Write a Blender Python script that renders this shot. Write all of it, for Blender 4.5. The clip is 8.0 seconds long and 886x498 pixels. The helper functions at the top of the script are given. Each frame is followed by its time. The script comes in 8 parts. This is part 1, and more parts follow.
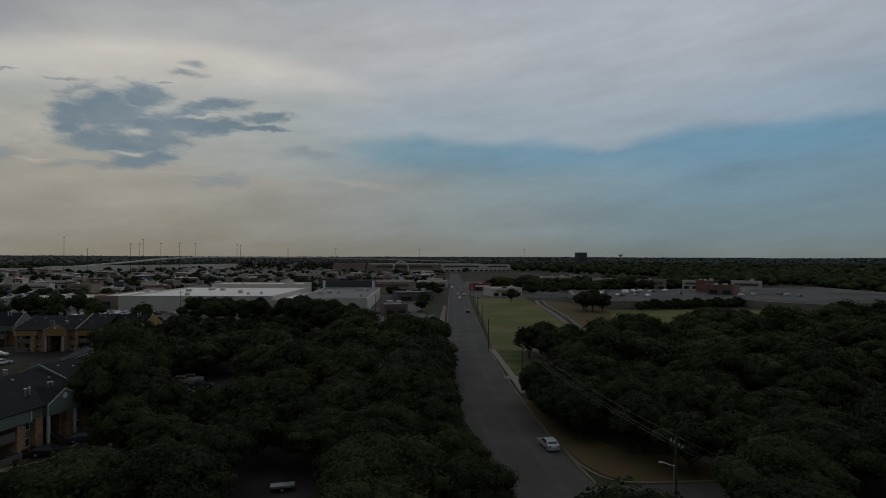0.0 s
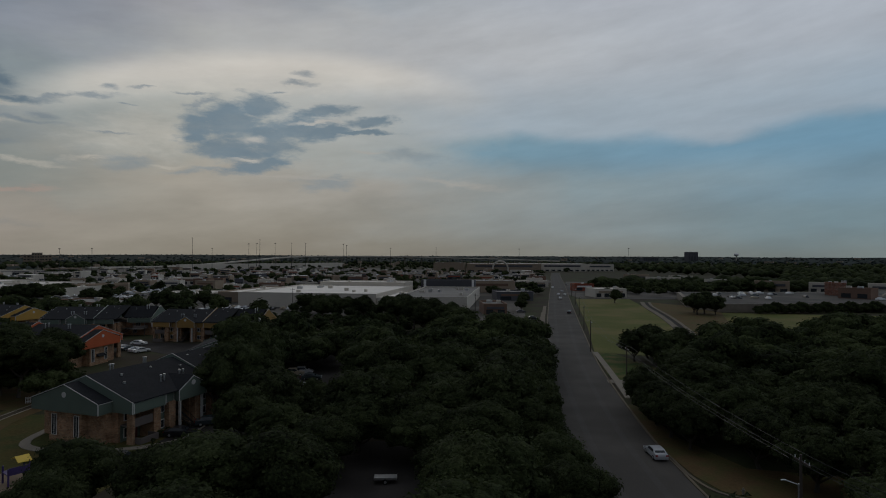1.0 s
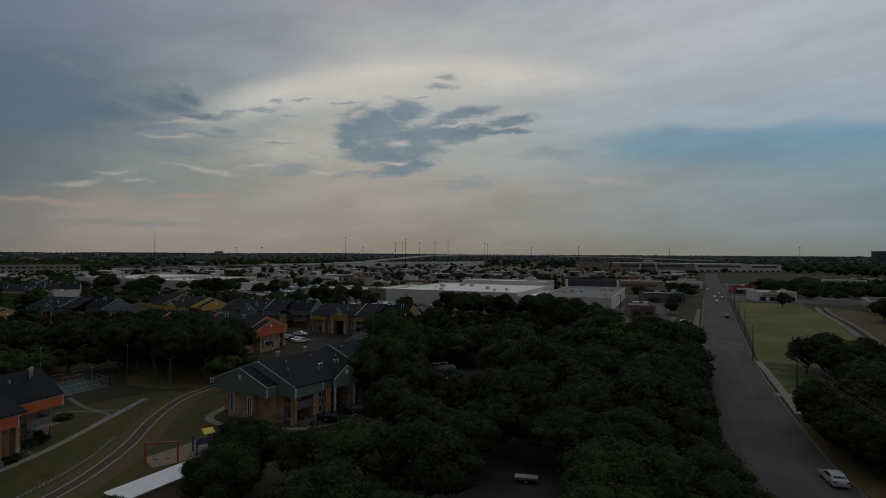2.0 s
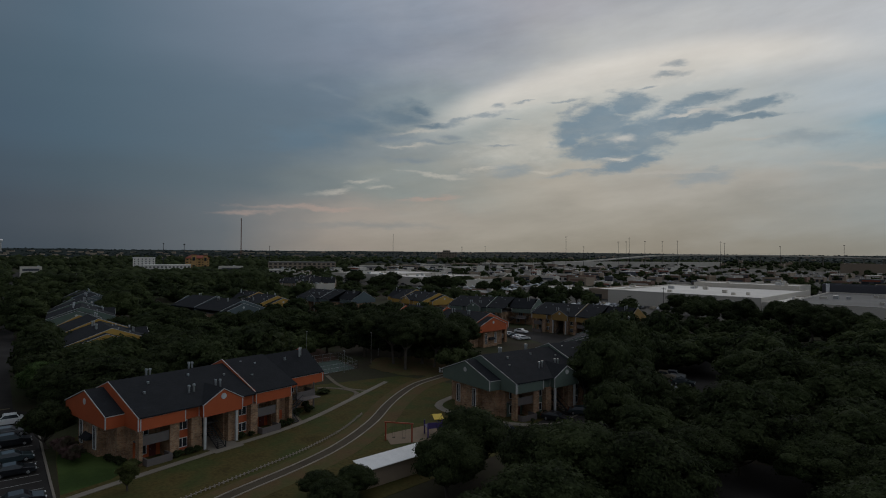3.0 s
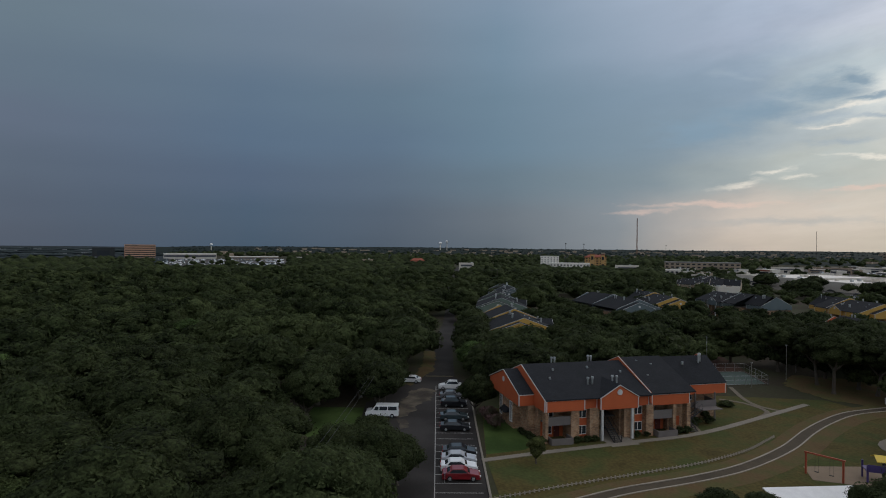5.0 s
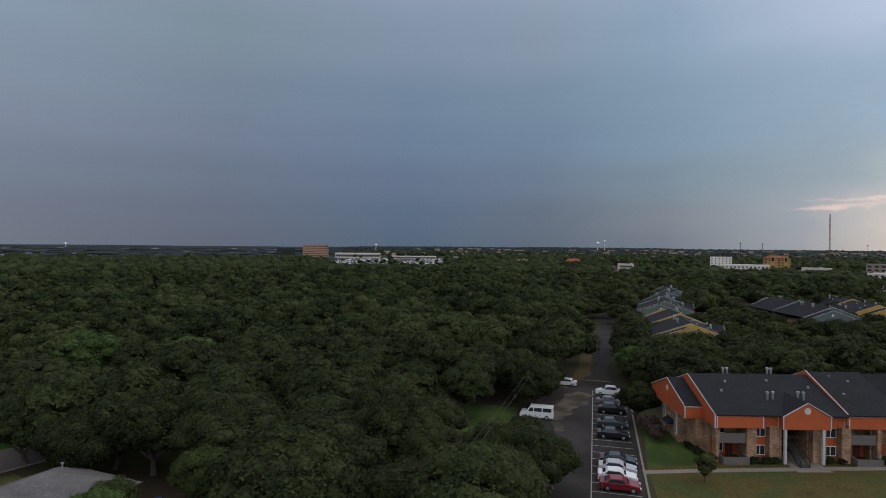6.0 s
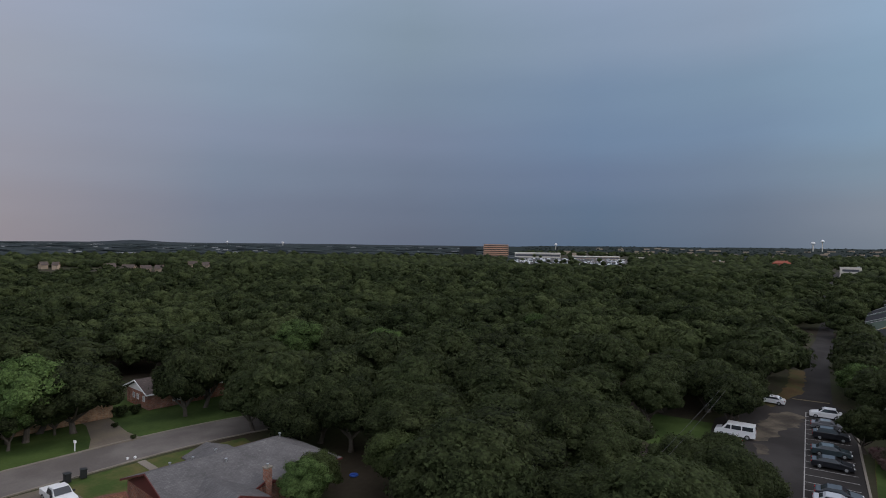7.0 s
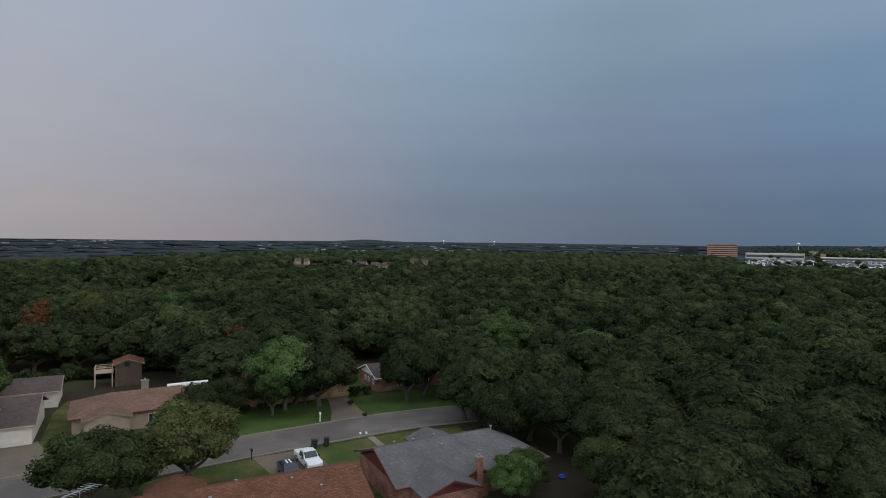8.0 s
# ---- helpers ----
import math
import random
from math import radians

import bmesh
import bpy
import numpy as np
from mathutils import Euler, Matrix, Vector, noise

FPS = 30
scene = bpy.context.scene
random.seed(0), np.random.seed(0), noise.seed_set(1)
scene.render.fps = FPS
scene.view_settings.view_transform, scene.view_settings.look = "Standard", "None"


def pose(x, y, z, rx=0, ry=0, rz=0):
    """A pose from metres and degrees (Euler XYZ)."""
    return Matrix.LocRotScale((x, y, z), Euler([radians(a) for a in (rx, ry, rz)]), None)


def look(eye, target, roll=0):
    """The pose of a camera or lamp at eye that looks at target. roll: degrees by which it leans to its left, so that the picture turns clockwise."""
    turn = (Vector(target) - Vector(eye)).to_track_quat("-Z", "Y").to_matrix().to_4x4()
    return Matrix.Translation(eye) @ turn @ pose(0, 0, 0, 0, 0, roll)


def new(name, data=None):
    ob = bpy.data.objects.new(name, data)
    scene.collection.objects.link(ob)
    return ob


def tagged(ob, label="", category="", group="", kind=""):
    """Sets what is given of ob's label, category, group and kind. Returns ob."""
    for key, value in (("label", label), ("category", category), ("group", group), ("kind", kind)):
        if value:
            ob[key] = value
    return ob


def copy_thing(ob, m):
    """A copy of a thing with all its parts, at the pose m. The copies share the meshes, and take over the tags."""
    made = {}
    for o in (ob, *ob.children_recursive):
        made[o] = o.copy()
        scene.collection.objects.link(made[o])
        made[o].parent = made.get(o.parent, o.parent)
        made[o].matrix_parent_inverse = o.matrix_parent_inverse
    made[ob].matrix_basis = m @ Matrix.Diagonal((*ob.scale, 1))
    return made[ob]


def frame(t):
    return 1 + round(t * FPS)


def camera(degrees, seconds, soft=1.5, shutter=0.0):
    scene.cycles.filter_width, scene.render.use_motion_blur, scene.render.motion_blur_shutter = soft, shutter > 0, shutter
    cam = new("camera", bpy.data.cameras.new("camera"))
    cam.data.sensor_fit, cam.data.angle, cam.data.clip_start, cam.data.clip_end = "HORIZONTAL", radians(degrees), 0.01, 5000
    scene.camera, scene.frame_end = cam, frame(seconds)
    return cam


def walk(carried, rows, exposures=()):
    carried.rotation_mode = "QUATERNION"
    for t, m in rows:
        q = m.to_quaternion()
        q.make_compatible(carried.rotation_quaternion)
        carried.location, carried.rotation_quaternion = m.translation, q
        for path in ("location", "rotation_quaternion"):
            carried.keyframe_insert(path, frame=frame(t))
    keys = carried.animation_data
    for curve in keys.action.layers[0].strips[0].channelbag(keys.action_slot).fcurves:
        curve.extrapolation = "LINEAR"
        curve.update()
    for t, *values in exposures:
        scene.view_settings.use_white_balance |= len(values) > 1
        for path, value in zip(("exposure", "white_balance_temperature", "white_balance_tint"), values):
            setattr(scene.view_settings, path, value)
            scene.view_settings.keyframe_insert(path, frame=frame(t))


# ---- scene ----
EYE_Z = 28.0
cam = camera(74.96, 8.0, soft=1.0)


def gimbal(yaw, pitch, roll):
    """The pose of the hovering camera: turned to the left by yaw, up by pitch, leaning by roll."""
    return pose(0, 0, EYE_Z, 90 + pitch, 0, yaw) @ pose(0, 0, 0, 0, 0, roll)


PATH = [
    (0.0, -4.51, 0.74, 0.10), (0.5, 0.0, 0.71, 0.11), (1.0, 5.32, 0.66, 0.18), (1.2, 7.57, 0.63, 0.21),
    (2.3, 25.13, 0.43, 0.38), (2.5, 29.60, 0.39, 0.44), (3.0, 40.78, 0.27, 0.49), (3.5, 51.29, 0.14, 0.50),
    (4.0, 61.08, 0.04, 0.54), (4.5, 70.08, -0.02, 0.54), (4.7, 73.61, -0.07, 0.56), (5.8, 90.77, -0.25, 0.57),
    (6.0, 93.83, -0.28, 0.57), (6.5, 102.19, -0.42, 0.64), (7.0, 111.50, -0.52, 0.75), (7.5, 121.24, -0.66, 0.81),
    (8.0, 132.05, -0.86, 0.74),
]
walk(cam, [(t, gimbal(yaw, pitch, roll)) for t, yaw, pitch, roll in PATH],
     exposures=[(0.0, -1.52, 6500, 10), (1.0, -1.5, 6500, 10), (2.5, -1.45, 6500, 10), (3.5, -1.07, 6500, 10), (4.5, -0.65, 6550, 10), (6.0, 0.06, 6780, 16), (6.5, 0.13, 6720, 16), (7.0, 0.19, 6640, 17), (8.0, 0.2, 6480, 11)])

# ---- evening sky: a storm to one side, thin bright cloud to the other ----
SUN_AZ, SUN_EL = 22.0, 24.0
world = bpy.data.worlds.new("evening_sky")
scene.world = world
world.use_nodes = True
wt = world.node_tree
wt.nodes.clear()


def wmath(op, a, b=0.0, c=0.0, clamp=False):
    n = wt.nodes.new("ShaderNodeMath")
    n.operation, n.use_clamp = op, clamp
    for i, v in enumerate((a, b, c)):
        if isinstance(v, (int, float)):
            n.inputs[i].default_value = v
        else:
            wt.links.new(v, n.inputs[i])
    return n.outputs[0]


def wsmooth(x, lo, hi):
    n = wt.nodes.new("ShaderNodeMapRange")
    n.interpolation_type = "SMOOTHSTEP"
    wt.links.new(x, n.inputs[0])
    n.inputs[1].default_value, n.inputs[2].default_value = lo, hi
    return n.outputs[0]


def wmix(f, a, b, mode="MIX"):
    n = wt.nodes.new("ShaderNodeMix")
    n.data_type, n.blend_type = "RGBA", mode
    for sock, v in ((n.inputs[0], f), (n.inputs[6], a), (n.inputs[7], b)):
        if isinstance(v, (int, float)):
            sock.default_value = v
        elif isinstance(v, tuple):
            sock.default_value = (*v, 1)
        else:
            wt.links.new(v, sock)
    return n.outputs[2]


def wvec(x, y, z=0.0):
    n = wt.nodes.new("ShaderNodeCombineXYZ")
    for i, v in enumerate((x, y, z)):
        if isinstance(v, (int, float)):
            n.inputs[i].default_value = v
        else:
            wt.links.new(v, n.inputs[i])
    return n.outputs[0]


def wnoise(vec, scale, detail=4.0, rough=0.55):
    n = wt.nodes.new("ShaderNodeTexNoise")
    wt.links.new(vec, n.inputs["Vector"])
    n.inputs["Scale"].default_value, n.inputs["Detail"].default_value, n.inputs["Roughness"].default_value = scale, detail, rough
    return n.outputs["Fac"]


def lin(rgb):
    return tuple(((v / 255 + 0.055) / 1.055) ** 2.4 if v > 10 else v / 255 / 12.92 for v in rgb)


def wramp(x, stops):
    """Colours by azimuth, from -180 to 180 degrees; the colours as they would look on film."""
    n = wt.nodes.new("ShaderNodeValToRGB")
    wt.links.new(x, n.inputs[0])
    el = n.color_ramp.elements
    while len(el) < len(stops):
        el.new(0.5)
    for e, (a, rgb) in zip(el, sorted(stops)):
        e.position, e.color = (a + 180) / 360, (*lin(rgb), 1)
    return n.outputs[0]


coord = wt.nodes.new("ShaderNodeTexCoord")
sep = wt.nodes.new("ShaderNodeSeparateXYZ")
wt.links.new(coord.outputs["Generated"], sep.inputs[0])
dx, dy, dz = sep.outputs
AZ = wmath("MULTIPLY", wmath("ARCTAN2", wmath("MULTIPLY", dx, -1.0), dy), 180 / math.pi)
EL = wmath("MULTIPLY", wmath("ARCSINE", dz), 180 / math.pi)
# wisps: coordinates bent by stretched noise, less so in the smooth storm cloud
wisp = wvec(wmath("MULTIPLY", AZ, 0.055), wmath("MULTIPLY", EL, 0.17))
calm = wmath("ADD", wmath("MULTIPLY", wsmooth(AZ, 66.0, 40.0), 0.85), 0.15)
bend = wmath("MULTIPLY", wmath("SUBTRACT", wnoise(wisp, 1.7, 6.0), 0.5), 7.0)
bend2 = wmath("MULTIPLY", wmath("SUBTRACT", wnoise(wvec(wmath("MULTIPLY", AZ, 0.05), wmath("MULTIPLY", EL, 0.1), 7.0), 1.6, 5.0), 0.5), 22.0)
EW = wmath("ADD", EL, wmath("MULTIPLY", bend, calm))
AW = wmath("ADD", AZ, wmath("MULTIPLY", bend2, calm))
AF = wmath("ADD", wmath("DIVIDE", AW, 360.0), 0.5)
END = [(-180, (98, 102, 112)), (180, (98, 102, 112))]
LEVELS = [
    (0.0, [(-70, (117, 128, 130)), (-30, (118, 129, 129)), (0, (127, 128, 122)), (20, (131, 128, 119)), (35, (139, 136, 127)), (50, (140, 133, 125)), (62, (92, 99, 105)), (73, (66, 76, 85)), (84, (54, 65, 77)), (97, (48, 63, 78)), (115, (57, 65, 77)), (132, (66, 74, 84)), (150, (87, 85, 89)), (168, (96, 93, 95))]),
    (3.0, [(-70, (122, 142, 151)), (-30, (120, 142, 151)), (-5, (135, 144, 146)), (20, (141, 138, 130)), (35, (150, 146, 137)), (50, (149, 142, 135)), (62, (94, 102, 109)), (73, (72, 81, 90)), (84, (57, 68, 81)), (97, (51, 66, 82)), (115, (58, 67, 80)), (132, (66, 74, 86)), (150, (88, 87, 92)), (168, (99, 96, 98))]),
    (6.5, [(-70, (122, 146, 161)), (-30, (119, 147, 163)), (-8, (136, 152, 158)), (12, (156, 154, 148)), (30, (160, 155, 145)), (45, (134, 140, 137)), (58, (92, 105, 113)), (73, (72, 87, 98)), (84, (63, 76, 90)), (97, (58, 71, 88)), (115, (63, 73, 86)), (132, (70, 80, 92)), (150, (89, 91, 98)), (168, (100, 99, 105))]),
    (10.0, [(-70, (127, 156, 173)), (-36, (114, 153, 177)), (-15, (119, 154, 175)), (0, (119, 151, 168)), (10, (158, 166, 167)), (28, (167, 167, 159)), (42, (133, 141, 143)), (56, (93, 109, 121)), (73, (75, 94, 108)), (84, (66, 82, 98)), (97, (63, 79, 96)), (115, (69, 79, 93)), (132, (76, 86, 99)), (150, (90, 94, 102)), (168, (101, 103, 108))]),
    (14.0, [(-70, (152, 166, 179)), (-40, (152, 170, 185)), (-20, (161, 174, 185)), (0, (156, 169, 179)), (12, (171, 176, 176)), (28, (176, 178, 173)), (38, (148, 158, 159)), (50, (101, 117, 131)), (73, (77, 96, 110)), (84, (71, 88, 102)), (97, (67, 83, 99)), (115, (71, 84, 96)), (132, (79, 92, 104)), (150, (92, 98, 106)), (168, (101, 104, 110))]),
    (19.0, [(-70, (165, 173, 183)), (-40, (171, 179, 190)), (-15, (177, 183, 190)), (8, (182, 184, 186)), (24, (171, 173, 173)), (36, (149, 154, 162)), (50, (123, 134, 149)), (73, (84, 103, 118)), (84, (82, 95, 108)), (97, (78, 92, 106)), (115, (76, 90, 100)), (132, (83, 97, 110)), (150, (94, 101, 112)), (168, (101, 106, 114))]),
    (25.0, [(-70, (170, 177, 187)), (-40, (179, 185, 196)), (-10, (177, 183, 194)), (12, (158, 166, 174)), (30, (156, 156, 164)), (50, (133, 144, 159)), (73, (93, 109, 125)), (84, (90, 104, 117)), (97, (87, 100, 115)), (115, (81, 95, 106)), (132, (86, 100, 114)), (150, (96, 104, 115)), (168, (102, 109, 118))]),
    (55.0, [(-70, (160, 166, 174)), (20, (168, 173, 180)), (97, (148, 154, 165)), (150, (142, 148, 158))]),
]
# the lower rim of the high cloud sheet: sharp against the blue below it
RIM = [(-52, 11.3), (-37.5, 11.1), (-32, 11.2), (-28, 11.2), (-24.5, 10.6), (-21.2, 10.0), (-17.7, 10.1), (-14.6, 10.8), (-9.8, 10.6), (-5.4, 10.9), (-2.6, 11.4), (2.5, 11.4), (5.3, 11.1), (8, 10.5), (14, 9.6)]
rim_el = wt.nodes.new("ShaderNodeValToRGB")
wt.links.new(wmath("ADD", wmath("DIVIDE", AZ, 360.0), 0.5), rim_el.inputs[0])
while len(rim_el.color_ramp.elements) < len(RIM):
    rim_el.color_ramp.elements.new(0.5)
for e, (az, el) in zip(rim_el.color_ramp.elements, RIM):
    e.position, e.color = (az + 180) / 360, (*((el - 8) / 6,) * 3, 1)
rim_el = wmath("ADD", wmath("MULTIPLY", rim_el.outputs[0], 6.0), 8.0)
fray = wmath("MULTIPLY", wmath("SUBTRACT", wnoise(wvec(wmath("MULTIPLY", AZ, 0.09), wmath("MULTIPLY", EL, 0.2), 11.0), 1.6, 6.0), 0.5), 1.6)
over = wsmooth(wmath("ADD", wmath("SUBTRACT", EL, rim_el), fray), -0.7, 1.3)
calm_el = wmath("ADD", EL, wmath("MULTIPLY", bend, 0.25))
high = wmath("MAXIMUM", wmath("ADD", wmath("MULTIPLY", calm_el, 0.75), 4.6), 13.6)
low = wmath("MINIMUM", calm_el, 10.2)
split = wmath("ADD", wmath("MULTIPLY", over, high), wmath("MULTIPLY", wmath("SUBTRACT", 1.0, over), low))
where = wsmooth(AZ, 13.0, 4.0)
EW = wmath("ADD", wmath("MULTIPLY", split, where), wmath("MULTIPLY", EW, wmath("SUBTRACT", 1.0, where)))
sky = wramp(AF, END + LEVELS[0][1])
for (lo, _), (hi, stops) in zip(LEVELS, LEVELS[1:]):
    sky = wmix(wsmooth(EW, lo, hi), sky, wramp(AF, END + stops))

# bright rim of the anvil
q = wmath("DIVIDE", wmath("SUBTRACT", AZ, 18.0), 21.7)
rim = wmath("SUBTRACT", EL, wmath("SUBTRACT", 18.2, wmath("MULTIPLY", wmath("MULTIPLY", q, q), 4.1)))
rim = wmath("ADD", rim, wmath("MULTIPLY", bend, 0.12))
glow = wmath("MULTIPLY", wsmooth(rim, 1.6, -0.5), wsmooth(rim, -3.4, -0.7))
glow = wmath("MULTIPLY", glow, wmath("MULTIPLY", wsmooth(AZ, 45.0, 36.0), wsmooth(AZ, -4.0, 14.0)))
sky = wmix(wmath("MULTIPLY", glow, 0.62), sky, lin((214, 208, 198)))

# clouds: each a heap of lobes with a frayed edge
fine_az = wmath("ADD", AZ, wmath("MULTIPLY", wmath("SUBTRACT", wnoise(wvec(wmath("MULTIPLY", AZ, 0.16), wmath("MULTIPLY", EL, 0.42), 1.3), 1.8, 6.0, 0.6), 0.5), 4.2))
fine_el = wmath("ADD", EL, wmath("MULTIPLY", wmath("SUBTRACT", wnoise(wvec(wmath("MULTIPLY", AZ, 0.16), wmath("MULTIPLY", EL, 0.42), 5.9), 1.8, 6.0, 0.6), 0.5), 1.7))
tear = wmath("SUBTRACT", wnoise(wvec(wmath("MULTIPLY", AZ, 0.2), wmath("MULTIPLY", EL, 0.55), 8.1), 2.2, 7.0, 0.65), 0.5)


puffs = wnoise(wvec(wmath("MULTIPLY", AZ, 0.13), wmath("MULTIPLY", EL, 0.3), 3.7), 2.4, 5.0, 0.6)


def cloud(lobes, rgb, strength, soft=0.5, torn=1.2, start=0.05, puffy=0.5):
    """A cloud of that colour: lobes of middle az and el, half sizes and slope, in degrees."""
    global sky
    m = None
    for az, el, ha, he, slope in lobes:
        du = wmath("SUBTRACT", fine_az, az)
        u = wmath("DIVIDE", du, ha)
        v = wmath("DIVIDE", wmath("ADD", wmath("SUBTRACT", fine_el, el), wmath("MULTIPLY", du, slope)), he)
        r = wmath("SUBTRACT", 1.0, wmath("SQRT", wmath("ADD", wmath("MULTIPLY", u, u), wmath("MULTIPLY", v, v))))
        m = r if m is None else wmath("MAXIMUM", m, r)
    m = wmath("ADD", m, wmath("MULTIPLY", tear, torn))
    inner = wmath("ADD", wmath("MULTIPLY", puffs, puffy), strength - puffy / 2)
    sky = wmix(wmath("MULTIPLY", wsmooth(m, start, start + soft), inner, clamp=True), sky, lin(rgb))


STORM = [(45.3, 13.1, 5.3, 1.7, 0), (49.5, 11.8, 7.6, 1.8, 0), (54.3, 10.7, 6.9, 2.1, 0), (43.1, 13.7, 2.4, 1.06, -0.3), (41.7, 12.3, 3.9, 0.48, 0.1)]
SHREDS = [(41.4, 10.7, 4.5, 0.27, 0), (45.6, 11.0, 3.9, 0.49, 0), (35.5, 10.5, 2.5, 0.17, 0), (40.0, 11.2, 1.7, 0.33, 0), (43.9, 9.1, 3.1, 0.38, 0), (52.5, 15.4, 2.1, 0.46, -0.2), (50.3, 14.6, 2.5, 0.37, -0.2)]
GAPS = [(34.1, 7.9, 2.9, 0.82, 0.1), (16.8, 6.7, 3.7, 1.0, 0.05), (28.4, 7.6, 4.3, 0.43, 0.15), (16.6, 7.1, 4.1, 0.74, 0), (8.1, 9.8, 6.0, 0.97, 0), (34.2, 8.3, 2.7, 0.54, 0)]
PINK = [(53.2, 4.1, 10.1, 0.32, 0), (59.9, 3.5, 4.0, 0.37, 0.05), (42.2, 5.2, 4.5, 0.28, 0.1)]
VEIL = [(3.6, 7.1, 6.7, 0.5, -0.14), (12.4, 10.1, 3.2, 0.32, -0.1), (19.6, 7.4, 7.4, 0.26, -0.05)]
GLINTS = [(46.6, 6.3, 1.3, 0.22, 0), (48.9, 6.8, 2.1, 0.27, 0.15), (51.5, 5.8, 2.4, 0.38, 0.1), (41.6, 7.6, 3.9, 0.24, -0.1), (37.1, 8.1, 2.0, 0.2, 0.2), (43.1, 11.6, 3.1, 0.27, 0.1), (44.5, 10.3, 3.3, 0.21, 0), (31.1, 7.9, 2.2, 0.22, 0)]
HEAP = [(28.3, 11.6, 2.1, 1.9, 0), (25.6, 12.3, 3.2, 2.1, 0), (23.4, 13.8, 2.6, 1.2, 0), (25.6, 9.8, 4.1, 1.26, 0), (21.9, 10.9, 3.1, 2.25, 0), (19.2, 12.0, 3.2, 1.3, 0), (17.2, 13.6, 3.1, 0.68, 0.1), (16.4, 11.8, 2.4, 0.69, 0.1), (12.5, 12.9, 2.7, 0.62, 0.15), (14.1, 11.8, 4.2, 0.24, 0.05), (23.1, 8.5, 3.6, 0.73, 0.2)]
HOLES = [(23.4, 10.7, 1.5, 0.52, 0), (18.0, 12.6, 2.3, 0.2, 0.05), (24.2, 8.9, 1.5, 0.21, 0)]
WISPS = [(18.9, 17.0, 1.3, 0.33, 0), (19.8, 16.1, 2.1, 0.24, 0), (21.2, 15.2, 1.1, 0.15, 0.15), (28.7, 14.5, 1.4, 0.16, 0.1), (27.9, 13.8, 2.1, 0.21, 0.2), (35.2, 14.2, 0.8, 0.31, 0), (33.0, 14.4, 0.9, 0.15, 0.1), (36.5, 13.3, 2.5, 0.26, 0.15), (34.1, 13.0, 0.9, 0.16, 0), (39.3, 12.8, 1.2, 0.21, 0.2)]
cloud([(24, 15.4, 17.0, 1.6, 0.1), (33, 10.5, 9.0, 3.0, 0.05)], (204, 200, 191), 0.4, 1.1, 1.6)
cloud(STORM, (92, 112, 127), 0.85, 0.9, 0.9)
cloud(GAPS, (124, 138, 147), 0.6, 0.9, 1.2)
cloud([(47.7, 2.5, 10.4, 0.66, 0)], (118, 124, 126), 0.55, 0.9, 0.9)
cloud(PINK, (170, 148, 138), 0.5, 0.9, 1.1)
cloud(VEIL, (168, 165, 159), 0.6, 0.9, 0.9)
cloud(GLINTS, (190, 184, 173), 0.55, 1.4, 1.2, -0.2)
cloud(SHREDS, (112, 126, 138), 0.65, 1.2, 1.2, -0.15)
cloud(HEAP, (110, 129, 142), 0.95, 0.8, 1.5, -0.25, 0.6)
cloud(HOLES, (188, 185, 178), 0.75, 1.1, 1.3, -0.3)
cloud(WISPS, (126, 138, 147), 0.75, 1.1, 1.2, -0.25)
# fine streaks over the thin cloud
streak = wnoise(wvec(wmath("MULTIPLY", AZ, 0.06), wmath("MULTIPLY", wmath("ADD", EL, wmath("MULTIPLY", AZ, 0.12)), 0.24), 3.0), 1.5, 7.0, 0.6)
gain = wmath("ADD", 1.0, wmath("MULTIPLY", wmath("SUBTRACT", streak, 0.5), wmath("MULTIPLY", calm, 0.5)))
sky = wmix(1.0, sky, wvec(gain, gain, gain), "MULTIPLY")
air = wt.nodes.new("ShaderNodeTexSky")
air.sky_type, air.sun_disc = "NISHITA", False
air.sun_elevation, air.sun_rotation = radians(SUN_EL), radians(-SUN_AZ)
sky = wmix(1.0, sky, wmix(1.0, air.outputs[0], (0.0012, 0.0012, 0.0012), "MULTIPLY"), "ADD")
bg = wt.nodes.new("ShaderNodeBackground")
bg.inputs[1].default_value = 2.5
wt.links.new(sky, bg.inputs[0])
out = wt.nodes.new("ShaderNodeOutputWorld")
wt.links.new(bg.outputs[0], out.inputs[0])

sun = new("sun", bpy.data.lights.new("sun", "SUN"))
sun.data.energy, sun.data.angle, sun.data.color = 0.5, radians(40), (1.0, 0.94, 0.86)
sun.matrix_world = look((0, 0, 0), (math.sin(radians(SUN_AZ)), -math.cos(radians(SUN_AZ)), -math.tan(radians(SUN_EL))))

